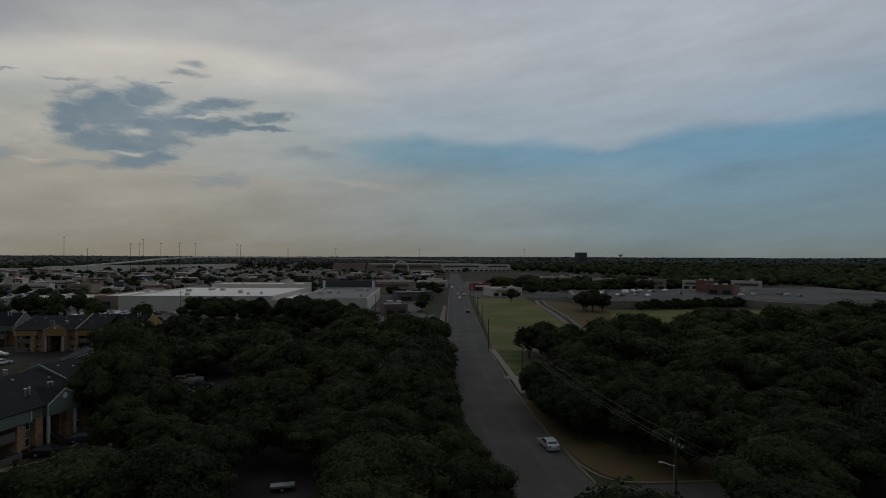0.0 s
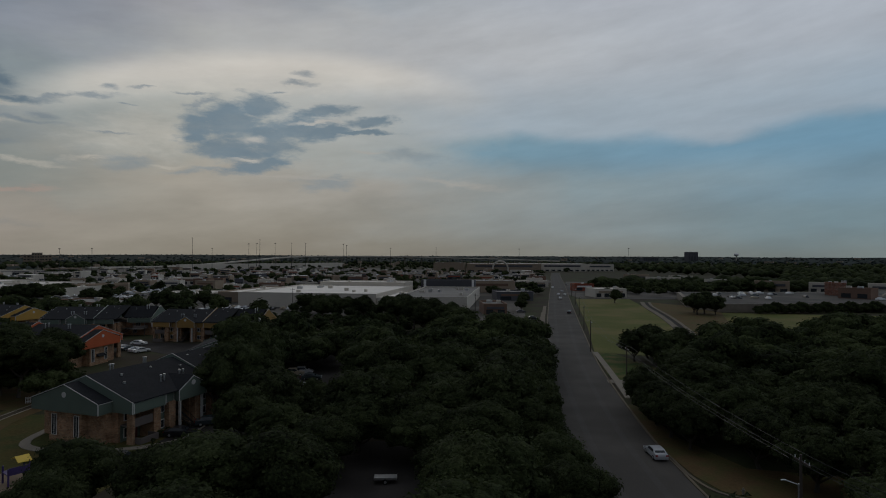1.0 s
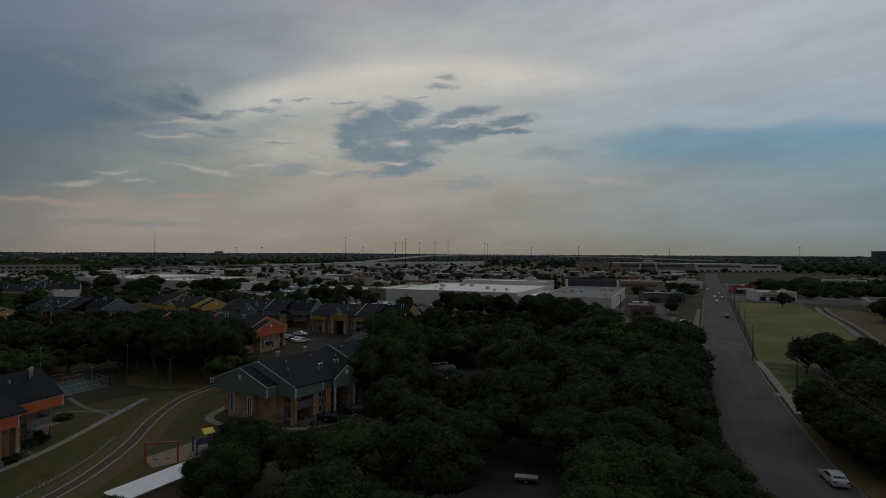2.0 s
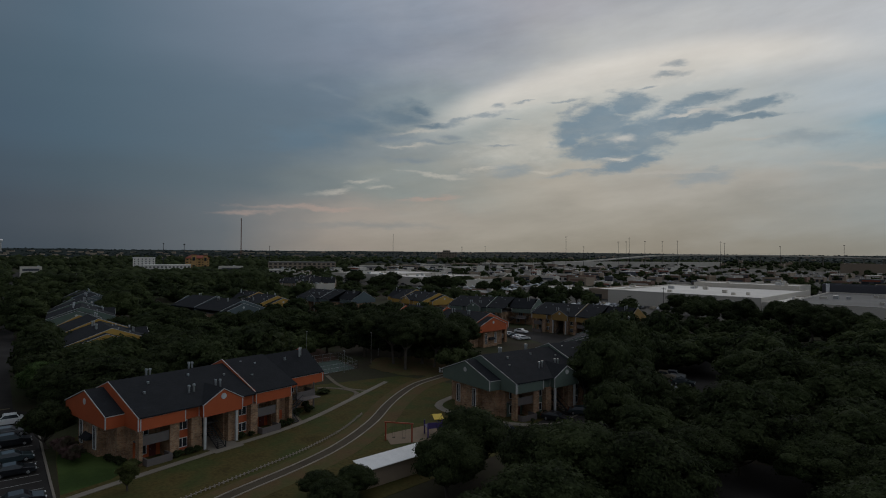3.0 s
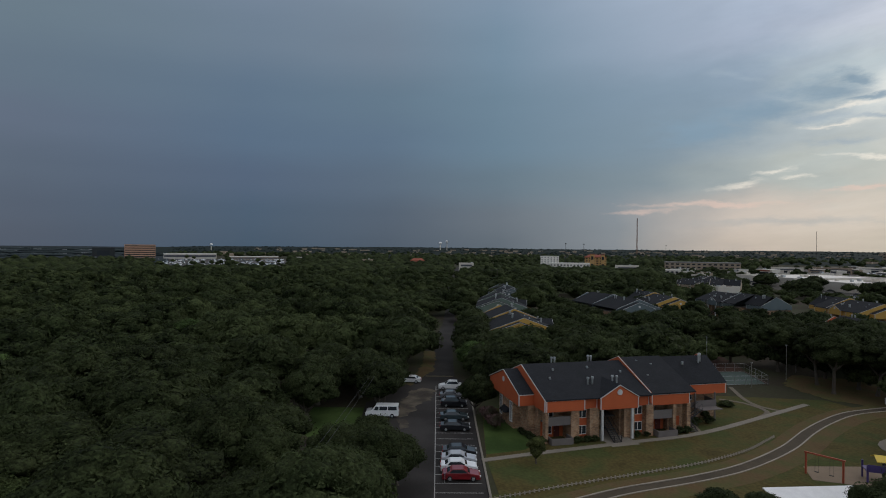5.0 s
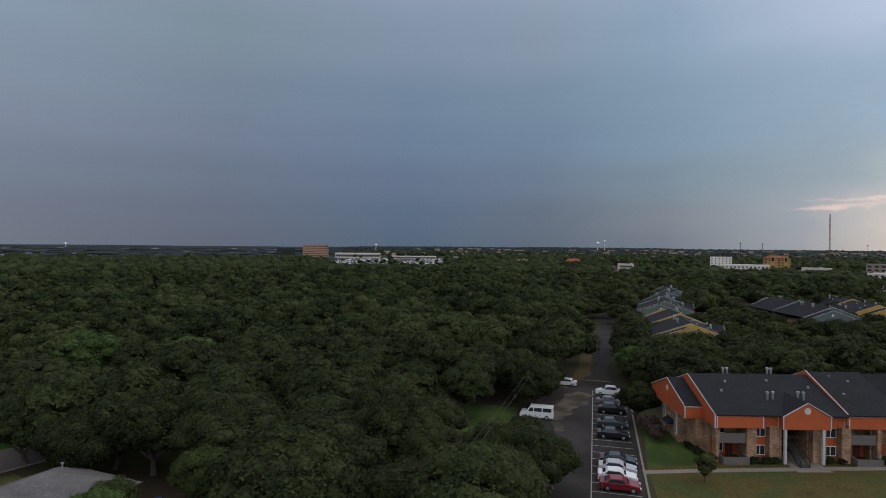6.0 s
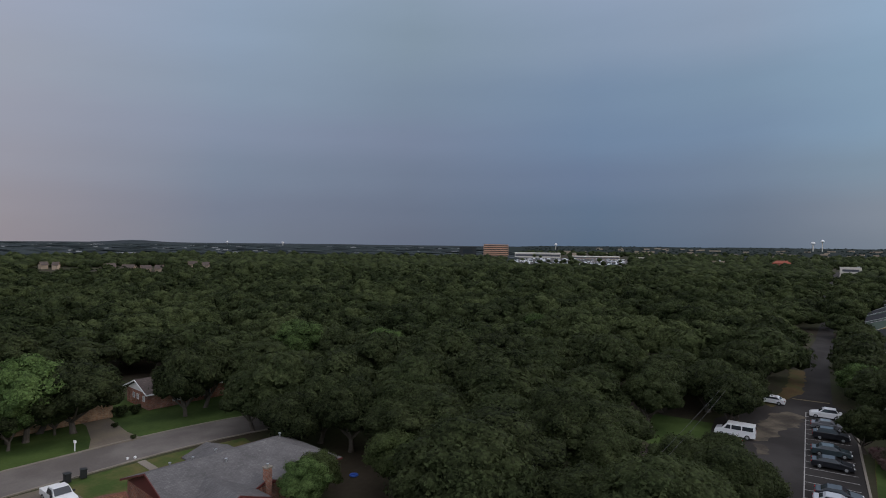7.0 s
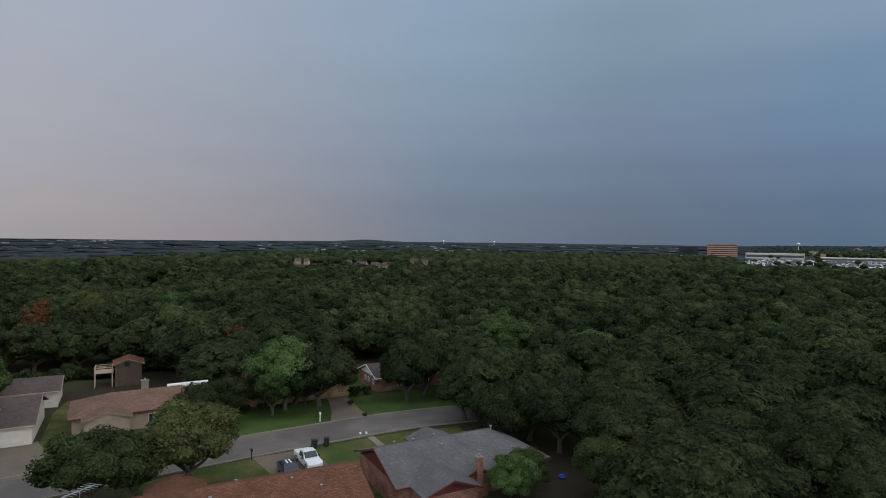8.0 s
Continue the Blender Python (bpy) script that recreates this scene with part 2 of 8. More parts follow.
# ---- materials ----
def material(name, rgb, rough=0.8, vary=0.25, scale=0.6, fine=9.0, bump=0.15, metal=0.0, rnd=0.0, island=0.0, tint=None, spec=0.3, depth=0.05, clumps=0.0):
    """A worn surface: colour varied by a broad and a fine noise, with a little relief. rnd: variation from object to object."""
    m = bpy.data.materials.new(name)
    m.use_nodes = True
    nt = m.node_tree
    bsdf = nt.nodes["Principled BSDF"]
    bsdf.inputs["Roughness"].default_value, bsdf.inputs["Metallic"].default_value = rough, metal
    bsdf.inputs["Specular IOR Level"].default_value = spec
    co = nt.nodes.new("ShaderNodeTexCoord").outputs["Object"]

    def noise_at(s, d):
        n = nt.nodes.new("ShaderNodeTexNoise")
        nt.links.new(co, n.inputs["Vector"])
        n.inputs["Scale"].default_value, n.inputs["Detail"].default_value = s, d
        return n.outputs["Fac"]

    def do(op, a, b):
        n = nt.nodes.new("ShaderNodeMath")
        n.operation = op
        for i, v in enumerate((a, b)):
            if isinstance(v, (int, float)):
                n.inputs[i].default_value = v
            else:
                nt.links.new(v, n.inputs[i])
        return n.outputs[0]

    broad, grain = noise_at(scale, 4.0), noise_at(fine, 3.0)
    k = do("ADD", do("MULTIPLY", do("SUBTRACT", broad, 0.5), 2.2 * vary), do("MULTIPLY", do("SUBTRACT", grain, 0.5), 1.4 * vary))
    if rnd:
        k = do("ADD", k, do("MULTIPLY", do("SUBTRACT", nt.nodes.new("ShaderNodeObjectInfo").outputs["Random"], 0.5), rnd))
    if island:
        k = do("ADD", k, do("MULTIPLY", do("SUBTRACT", nt.nodes.new("ShaderNodeNewGeometry").outputs["Random Per Island"], 0.5), island))
    if clumps:
        vo = nt.nodes.new("ShaderNodeTexVoronoi")
        nt.links.new(co, vo.inputs["Vector"])
        vo.inputs["Scale"].default_value = clumps
        cell = nt.nodes.new("ShaderNodeSeparateXYZ")
        nt.links.new(vo.outputs["Color"], cell.inputs[0])
        k = do("ADD", k, do("MULTIPLY", do("SUBTRACT", cell.outputs[0], 0.5), 1.1))
        grain = do("SUBTRACT", do("MULTIPLY", grain, 0.6), do("MULTIPLY", vo.outputs["Distance"], 0.9))
    k = do("ADD", k, 1.0)
    mix = nt.nodes.new("ShaderNodeMix")
    mix.data_type, mix.blend_type = "RGBA", "MIX"
    mix.inputs[6].default_value = (*rgb, 1)
    mix.inputs[7].default_value = (*(tint or rgb), 1)
    sm = nt.nodes.new("ShaderNodeMapRange")
    nt.links.new(broad, sm.inputs[0])
    sm.inputs[1].default_value, sm.inputs[2].default_value = 0.42, 0.6
    nt.links.new(sm.outputs[0], mix.inputs[0])
    mul = nt.nodes.new("ShaderNodeVectorMath")
    mul.operation = "SCALE"
    nt.links.new(mix.outputs[2], mul.inputs[0])
    nt.links.new(k, mul.inputs["Scale"])
    nt.links.new(mul.outputs[0], bsdf.inputs["Base Color"])
    if bump:
        b = nt.nodes.new("ShaderNodeBump")
        b.inputs["Strength"].default_value, b.inputs["Distance"].default_value = bump, depth
        nt.links.new(grain, b.inputs["Height"])
        nt.links.new(b.outputs[0], bsdf.inputs["Normal"])
    return m


def leafy(name, share, *args, **more):
    """Foliage: part of the light passes through the leaves."""
    m = material(name, *args, **more)
    nt = m.node_tree
    bsdf = nt.nodes["Principled BSDF"]
    thin = nt.nodes.new("ShaderNodeBsdfTranslucent")
    nt.links.new(bsdf.inputs["Base Color"].links[0].from_socket, thin.inputs["Color"])
    both = nt.nodes.new("ShaderNodeMixShader")
    both.inputs[0].default_value = share
    nt.links.new(bsdf.outputs[0], both.inputs[1]), nt.links.new(thin.outputs[0], both.inputs[2])
    nt.links.new(both.outputs[0], nt.nodes["Material Output"].inputs["Surface"])
    return m


def brickwork(name, a, b, mortar):
    """Courses of brick for walls that stay far off."""
    m = material(name, a, 0.9, 0.2, 0.5, 6.0, 0.2)
    nt = m.node_tree
    bsdf = nt.nodes["Principled BSDF"]
    co = nt.nodes.new("ShaderNodeTexCoord").outputs["Object"]
    sep = nt.nodes.new("ShaderNodeSeparateXYZ")
    nt.links.new(co, sep.inputs[0])
    add = nt.nodes.new("ShaderNodeMath")
    nt.links.new(sep.outputs[0], add.inputs[0]), nt.links.new(sep.outputs[1], add.inputs[1])
    com = nt.nodes.new("ShaderNodeCombineXYZ")
    nt.links.new(add.outputs[0], com.inputs[0]), nt.links.new(sep.outputs[2], com.inputs[1])
    br = nt.nodes.new("ShaderNodeTexBrick")
    nt.links.new(com.outputs[0], br.inputs["Vector"])
    br.inputs["Color1"].default_value, br.inputs["Color2"].default_value, br.inputs["Mortar"].default_value = (*a, 1), (*b, 1), (*mortar, 1)
    br.inputs["Scale"].default_value, br.inputs["Mortar Size"].default_value = 1.0, 0.012
    br.inputs["Brick Width"].default_value, br.inputs["Row Height"].default_value = 0.36, 0.14
    no = nt.nodes.new("ShaderNodeTexNoise")
    nt.links.new(co, no.inputs["Vector"])
    no.inputs["Scale"].default_value = 0.7
    rng = nt.nodes.new("ShaderNodeMapRange")
    nt.links.new(no.outputs["Fac"], rng.inputs[0])
    rng.inputs[1].default_value, rng.inputs[2].default_value, rng.inputs[3].default_value, rng.inputs[4].default_value = 0.25, 0.75, 0.6, 1.35
    mul = nt.nodes.new("ShaderNodeVectorMath")
    mul.operation = "SCALE"
    nt.links.new(br.outputs["Color"], mul.inputs[0]), nt.links.new(rng.outputs[0], mul.inputs["Scale"])
    nt.links.new(mul.outputs[0], bsdf.inputs["Base Color"])
    return m


def shingled(name, rgb, c=1.0):
    """Overlapping roof shingles: courses of uneven tone, faded and streaked in places."""
    m = material(name, rgb, 0.92, 0.3, 0.45, 9.0, 0.4, rnd=0.12, spec=0.15)
    nt = m.node_tree
    bsdf = nt.nodes["Principled BSDF"]
    base = bsdf.inputs["Base Color"].links[0].from_socket
    co = nt.nodes.new("ShaderNodeTexCoord").outputs["Object"]
    br = nt.nodes.new("ShaderNodeTexBrick")
    nt.links.new(co, br.inputs["Vector"])
    br.inputs["Color1"].default_value, br.inputs["Color2"].default_value, br.inputs["Mortar"].default_value = ((v, v, v, 1) for v in (1 - 0.28 * c, 1 + 0.28 * c, 1 - 0.45 * c))
    br.inputs["Scale"].default_value, br.inputs["Mortar Size"].default_value = 1.0, 0.02
    br.inputs["Brick Width"].default_value, br.inputs["Row Height"].default_value = 0.4, 0.18
    spots = nt.nodes.new("ShaderNodeTexNoise")
    nt.links.new(co, spots.inputs["Vector"])
    spots.inputs["Scale"].default_value, spots.inputs["Detail"].default_value = 2.6, 2.0
    lift = nt.nodes.new("ShaderNodeMapRange")
    nt.links.new(spots.outputs["Fac"], lift.inputs[0])
    lift.inputs[1].default_value, lift.inputs[2].default_value, lift.inputs[3].default_value, lift.inputs[4].default_value = 0.6, 0.72, 1.0, 1 + 0.5 * c
    a = nt.nodes.new("ShaderNodeVectorMath")
    a.operation = "MULTIPLY"
    nt.links.new(base, a.inputs[0]), nt.links.new(br.outputs["Color"], a.inputs[1])
    b = nt.nodes.new("ShaderNodeVectorMath")
    b.operation = "SCALE"
    nt.links.new(a.outputs[0], b.inputs[0]), nt.links.new(lift.outputs[0], b.inputs["Scale"])
    nt.links.new(b.outputs[0], bsdf.inputs["Base Color"])
    return m


M = {
    "soil": material("soil", (0.045, 0.036, 0.024), 0.95, 0.4, 0.05, 1.2, 0.3, tint=(0.04, 0.045, 0.02), spec=0.1),
    "lawn": material("lawn", (0.09, 0.071, 0.0235), 0.95, 0.7, 0.18, 2.2, 0.5, tint=(0.046, 0.053, 0.0165), spec=0.1),
    "lawn_green": material("lawn_green", (0.035, 0.06, 0.015), 0.95, 0.3, 0.15, 3.0, 0.4, tint=(0.055, 0.085, 0.022), spec=0.1),
    "field": material("field", (0.105, 0.115, 0.032), 0.95, 0.35, 0.04, 1.5, 0.3, tint=(0.135, 0.118, 0.045), spec=0.1),
    "lawn_mixed": material("lawn_mixed", (0.05, 0.08, 0.02), 0.95, 0.35, 0.2, 3.0, 0.4, tint=(0.1, 0.088, 0.034), spec=0.1),
    "kerb_pale": material("kerb_pale", (0.3, 0.26, 0.21), 0.85, 0.3, 0.3, 5.0, 0.15),
    "earth": material("earth", (0.115, 0.076, 0.036), 0.95, 0.45, 0.25, 3.0, 0.4, tint=(0.075, 0.068, 0.026), spec=0.1),
    # leaf tone of the far belts, paled and blued to paint in haze
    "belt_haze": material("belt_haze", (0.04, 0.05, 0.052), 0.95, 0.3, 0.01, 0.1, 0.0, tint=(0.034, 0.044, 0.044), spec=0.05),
    # wall colour of the far town, dulled to grey as painted haze
    "haze_wall": material("haze_wall", (0.27, 0.27, 0.27), 0.9, 0.15, 0.05, 1.0, 0.0),
    # bluer copy of the far leaf colour; haze is in the paint, not the air
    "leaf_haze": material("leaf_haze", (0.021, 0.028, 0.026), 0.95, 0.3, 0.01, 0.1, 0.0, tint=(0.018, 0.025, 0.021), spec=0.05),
    "sandstone": material("sandstone", (0.5, 0.28, 0.18), 0.85, 0.15, 0.1, 1.5, 0.1),
    # blue-grey here is distance haze painted into the plain's base colour
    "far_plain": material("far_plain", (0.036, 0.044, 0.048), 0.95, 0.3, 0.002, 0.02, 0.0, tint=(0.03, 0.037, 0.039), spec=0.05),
    "asphalt": material("asphalt", (0.031, 0.0275, 0.025), 0.9, 0.35, 0.12, 5.0, 0.2, tint=(0.04, 0.036, 0.033), spec=0.12),
    "road": material("road", (0.075, 0.069, 0.062), 0.85, 0.2, 0.1, 4.0, 0.2, tint=(0.085, 0.078, 0.07), spec=0.08),
    "road_track": material("road_track", (0.081, 0.076, 0.07), 0.85, 0.2, 0.1, 4.0, 0.2, tint=(0.09, 0.084, 0.077), spec=0.08),
    "lot_grey": material("lot_grey", (0.052, 0.047, 0.042), 0.85, 0.35, 0.03, 1.0, 0.2, tint=(0.088, 0.078, 0.066), spec=0.2),
    "street": material("street", (0.115, 0.1, 0.088), 0.85, 0.25, 0.15, 4.0, 0.2, tint=(0.142, 0.126, 0.111), spec=0.2),
    "clay": material("clay", (0.085, 0.045, 0.034), 0.95, 0.3, 0.2, 4.0, 0.2, tint=(0.065, 0.042, 0.03), spec=0.1),
    "concrete": material("concrete", (0.205, 0.178, 0.142), 0.85, 0.25, 0.3, 5.0, 0.15),
    "patch_worn": material("patch_worn", (0.062, 0.052, 0.041), 0.92, 0.5, 0.3, 3.0, 0.3, tint=(0.1, 0.084, 0.062), spec=0.1),
    "concrete_old": material("concrete_old", (0.14, 0.114, 0.086), 0.9, 0.35, 0.25, 5.0, 0.2, tint=(0.14, 0.115, 0.08)),
    "gravel": material("gravel", (0.062, 0.047, 0.029), 0.95, 0.4, 0.4, 8.0, 0.4),
    "sand": material("sand", (0.211, 0.155, 0.105), 0.95, 0.2, 0.5, 8.0, 0.2),
    "paint_white": material("paint_white", (0.75, 0.74, 0.72), 0.6, 0.15, 0.8, 8.0, 0.05, rnd=0.08),
    "trim_white": material("trim_white", (0.52, 0.51, 0.49), 0.7, 0.2, 0.8, 8.0, 0.05),
    "line_paint": material("line_paint", (0.3, 0.29, 0.27), 0.8, 0.4, 1.0, 9.0, 0.05),
    "line_yellow": material("line_yellow", (0.15, 0.115, 0.06), 0.8, 0.4, 1.0, 9.0, 0.05),
    "shingle": shingled("shingle", (0.019, 0.02, 0.0225), 0.4),
    "shingle_grey": shingled("shingle_grey", (0.11, 0.105, 0.103), 0.5),
    "shingle_brown": shingled("shingle_brown", (0.137, 0.062, 0.038), 0.8),
    "shingle_tan": shingled("shingle_tan", (0.16, 0.097, 0.068), 0.6),
    "shingle_dark": shingled("shingle_dark", (0.09, 0.071, 0.062), 0.5),
    "orange": material("orange", (0.46, 0.1, 0.034), 0.7, 0.12, 0.5, 6.0, 0.08),
    "green_paint": material("green_paint", (0.115, 0.15, 0.122), 0.7, 0.12, 0.5, 6.0, 0.08),
    "yellow_paint": material("yellow_paint", (0.46, 0.27, 0.06), 0.7, 0.12, 0.5, 6.0, 0.08),
    "ochre_paint": material("ochre_paint", (0.3, 0.18, 0.055), 0.7, 0.15, 0.5, 6.0, 0.08),
    "teal_paint": material("teal_paint", (0.1, 0.125, 0.13), 0.7, 0.12, 0.5, 6.0, 0.08),
    "siding_dark": material("siding_dark", (0.15, 0.13, 0.12), 0.8, 0.15, 0.5, 6.0, 0.1),
    "brick_tan": brickwork("brick_tan", (0.41, 0.24, 0.135), (0.22, 0.115, 0.065), (0.38, 0.31, 0.22)),
    "brick_red": brickwork("brick_red", (0.32, 0.13, 0.08), (0.22, 0.085, 0.055), (0.3, 0.26, 0.22)),
    "maroon": material("maroon", (0.11, 0.027, 0.022), 0.7, 0.15, 0.5, 6.0, 0.08),
    "wood": material("wood", (0.24, 0.16, 0.1), 0.8, 0.3, 1.5, 9.0, 0.2),
    "wood_pale": material("wood_pale", (0.42, 0.33, 0.24), 0.8, 0.25, 1.5, 9.0, 0.15),
    "wood_dark": material("wood_dark", (0.09, 0.06, 0.045), 0.8, 0.3, 1.5, 9.0, 0.2),
    "bark": material("bark", (0.09, 0.075, 0.06), 0.95, 0.3, 1.5, 9.0, 0.5),
    "leaf": leafy("leaf", 0.35, (0.0355, 0.047, 0.018), 0.85, 0.5, 0.3, 9.0, 0.7, rnd=0.55, tint=(0.0445, 0.0555, 0.0218), spec=0.1, depth=0.15, clumps=5.5),
    "leaf_mid": leafy("leaf_mid", 0.35, (0.046, 0.06, 0.021), 0.85, 0.5, 0.3, 9.0, 0.7, rnd=0.4, tint=(0.056, 0.074, 0.025), spec=0.1, depth=0.15, clumps=5.5),
    "leaf_light": leafy("leaf_light", 0.35, (0.07, 0.112, 0.034), 0.85, 0.5, 0.3, 9.0, 0.7, rnd=0.4, tint=(0.086, 0.13, 0.042), spec=0.1, depth=0.15, clumps=5.5),
    "leaf_rust": leafy("leaf_rust", 0.35, (0.074, 0.08, 0.03), 0.85, 0.5, 0.3, 9.0, 0.7, rnd=0.4, tint=(0.082, 0.095, 0.03), spec=0.1, depth=0.15, clumps=5.5),
    "leaf_red": leafy("leaf_red", 0.35, (0.13, 0.055, 0.026), 0.85, 0.5, 0.3, 9.0, 0.7, rnd=0.3, tint=(0.085, 0.07, 0.028), spec=0.1, depth=0.15, clumps=5.5),
    "leaf_far": leafy("leaf_far", 0.35, (0.035, 0.0472, 0.0184), 0.9, 0.8, 0.07, 3.0, 0.7, island=0.35, tint=(0.0525, 0.0655, 0.0255), spec=0.08, depth=0.3, clumps=2.2),
    "blossom": leafy("blossom", 0.3, (0.11, 0.06, 0.055), 0.8, 0.5, 0.8, 6.0, 1.0, tint=(0.05, 0.048, 0.025), depth=0.2),
    "metal": material("metal", (0.5, 0.5, 0.5), 0.4, 0.15, 2.0, 10.0, 0.05, metal=0.9),
    "tread_grey": material("tread_grey", (0.06, 0.055, 0.05), 0.8, 0.2, 2.0, 10.0, 0.05),
    "steel_dark": material("steel_dark", (0.04, 0.04, 0.042), 0.5, 0.15, 2.0, 10.0, 0.05, metal=0.6),
    "rust": material("rust", (0.16, 0.07, 0.04), 0.8, 0.3, 1.0, 8.0, 0.1),
    "pole_wood": material("pole_wood", (0.07, 0.055, 0.045), 0.9, 0.3, 0.8, 9.0, 0.2),
    "white_wall": material("white_wall", (0.55, 0.5, 0.43), 0.85, 0.15, 0.1, 1.5, 0.1, rnd=0.15),
    "white_roof": material("white_roof", (0.74, 0.69, 0.62), 0.8, 0.2, 0.06, 0.8, 0.1, rnd=0.15),
    "grey_roof": material("grey_roof", (0.19, 0.18, 0.165), 0.85, 0.25, 0.08, 0.8, 0.1, rnd=0.4),
    "tan_wall": material("tan_wall", (0.31, 0.24, 0.175), 0.85, 0.15, 0.1, 1.5, 0.1, rnd=0.4),
    "brown_wall": material("brown_wall", (0.2, 0.12, 0.085), 0.85, 0.15, 0.1, 1.5, 0.1, rnd=0.4),
    "dark_wall": material("dark_wall", (0.09, 0.09, 0.1), 0.8, 0.15, 0.1, 1.5, 0.1, rnd=0.3),
    "hotel_yellow": material("hotel_yellow", (0.5, 0.3, 0.12), 0.85, 0.1, 0.1, 1.5, 0.1),
    "roof_red": material("roof_red", (0.26, 0.07, 0.04), 0.85, 0.15, 0.2, 2.0, 0.1),
    "rubber": material("rubber", (0.02, 0.02, 0.02), 0.85, 0.1, 4.0, 20.0, 0.0),
    "plastic_black": material("plastic_black", (0.02, 0.022, 0.022), 0.5, 0.15, 2.0, 10.0, 0.0),
    "lens_white": material("lens_white", (0.7, 0.7, 0.7), 0.2, 0.05, 2.0, 10.0, 0.0),
    "lens_red": material("lens_red", (0.3, 0.02, 0.02), 0.25, 0.05, 2.0, 10.0, 0.0),
    "play_red": material("play_red", (0.35, 0.08, 0.04), 0.5, 0.1, 2.0, 10.0, 0.0),
    "play_yellow": material("play_yellow", (0.65, 0.45, 0.06), 0.5, 0.1, 2.0, 10.0, 0.0),
    "play_purple": material("play_purple", (0.07, 0.05, 0.16), 0.5, 0.1, 2.0, 10.0, 0.0),
    "sign_blue": material("sign_blue", (0.03, 0.09, 0.35), 0.5, 0.1, 2.0, 10.0, 0.0),
    "court_green": material("court_green", (0.055, 0.078, 0.064), 0.8, 0.2, 0.2, 4.0, 0.05),
}
GLASS = bpy.data.materials.new("window_glass")
GLASS.use_nodes = True
_b = GLASS.node_tree.nodes["Principled BSDF"]
_b.inputs["Base Color"].default_value, _b.inputs["Roughness"].default_value = (0.03, 0.035, 0.04, 1), 0.06
M["glass"] = GLASS


def car_paint(name, rgb):
    m = material(name, rgb, 0.35, 0.05, 1.0, 30.0, 0.0)
    m.node_tree.nodes["Principled BSDF"].inputs["Coat Weight"].default_value = 0.7
    return m


PAINT = {k: car_paint("car_" + k, c) for k, c in {
    "white": (0.75, 0.75, 0.74), "silver": (0.42, 0.43, 0.45), "red": (0.2, 0.012, 0.016), "black": (0.012, 0.013, 0.016),
    "dark": (0.03, 0.045, 0.05), "blue": (0.012, 0.017, 0.04), "grey": (0.12, 0.12, 0.125), "tan": (0.3, 0.25, 0.18)}.items()}


# ---- mesh helpers ----
def part(name, bm, mat, parent=None, label="", smooth=False):
    me = bpy.data.meshes.new(name)
    if smooth:
        for f in bm.faces:
            f.smooth = True
    bm.to_mesh(me)
    bm.free()
    me.materials.append(M[mat] if isinstance(mat, str) else mat)
    ob = new(name, me)
    if parent:
        ob.parent = parent
    if label:
        ob["label"] = label
    return ob


def thing(name, x, y, z, rz, label, category, group=""):
    ob = new(name)
    ob.matrix_basis = pose(x, y, z, 0, 0, rz)
    return tagged(ob, label, category, group)


def face(bm, pts):
    return bm.faces.new([bm.verts.new(p) for p in pts])


def box(bm, x0, x1, y0, y1, z0, z1, inset=0.0):
    """A box; inset narrows its top."""
    i = inset
    v = [bm.verts.new(p) for p in ((x0, y0, z0), (x1, y0, z0), (x1, y1, z0), (x0, y1, z0),
                                   (x0 + i, y0 + i, z1), (x1 - i, y0 + i, z1), (x1 - i, y1 - i, z1), (x0 + i, y1 - i, z1))]
    for q in ((3, 2, 1, 0), (4, 5, 6, 7), (0, 1, 5, 4), (1, 2, 6, 5), (2, 3, 7, 6), (3, 0, 4, 7)):
        bm.faces.new([v[k] for k in q])
    return bm


def boxes(*rows):
    bm = bmesh.new()
    for r in rows:
        box(bm, *r)
    return bm


def prism(bm, pts, move):
    """A flat outline of 3D points drawn out along move."""
    a = [bm.verts.new(p) for p in pts]
    b = [bm.verts.new(Vector(p) + Vector(move)) for p in pts]
    bm.faces.new(a[::-1]), bm.faces.new(b)
    for i in range(len(a)):
        j = (i + 1) % len(a)
        bm.faces.new((a[i], a[j], b[j], b[i]))
    bmesh.ops.recalc_face_normals(bm, faces=bm.faces)
    return bm


def tube(bm, p, q, r0, r1=None, n=8):
    p, q = Vector(p), Vector(q)
    r1 = r0 if r1 is None else r1
    w = (q - p).normalized()
    u = w.cross(Vector((0, 0, 1)) if abs(w.z) < 0.9 else Vector((1, 0, 0))).normalized()
    v = w.cross(u)
    a, b = [], []
    for i in range(n):
        c = u * math.cos(2 * math.pi * i / n) + v * math.sin(2 * math.pi * i / n)
        a.append(bm.verts.new(p + c * r0)), b.append(bm.verts.new(q + c * r1))
    for i in range(n):
        j = (i + 1) % n
        bm.faces.new((a[i], a[j], b[j], b[i]))
    bm.faces.new(a[::-1]), bm.faces.new(b)
    return bm


def sheet(name, pts, z, mat, label, category="ground", thick=0.3):
    """A piece of paving or lawn of that outline, its top at z."""
    bm = bmesh.new()
    prism(bm, [(x, y, z - thick) for x, y in pts], (0, 0, thick))
    bmesh.ops.triangulate(bm, faces=[f for f in bm.faces if len(f.verts) > 4])
    ob = part(name, bm, mat)
    return tagged(ob, label, category, kind="structure")


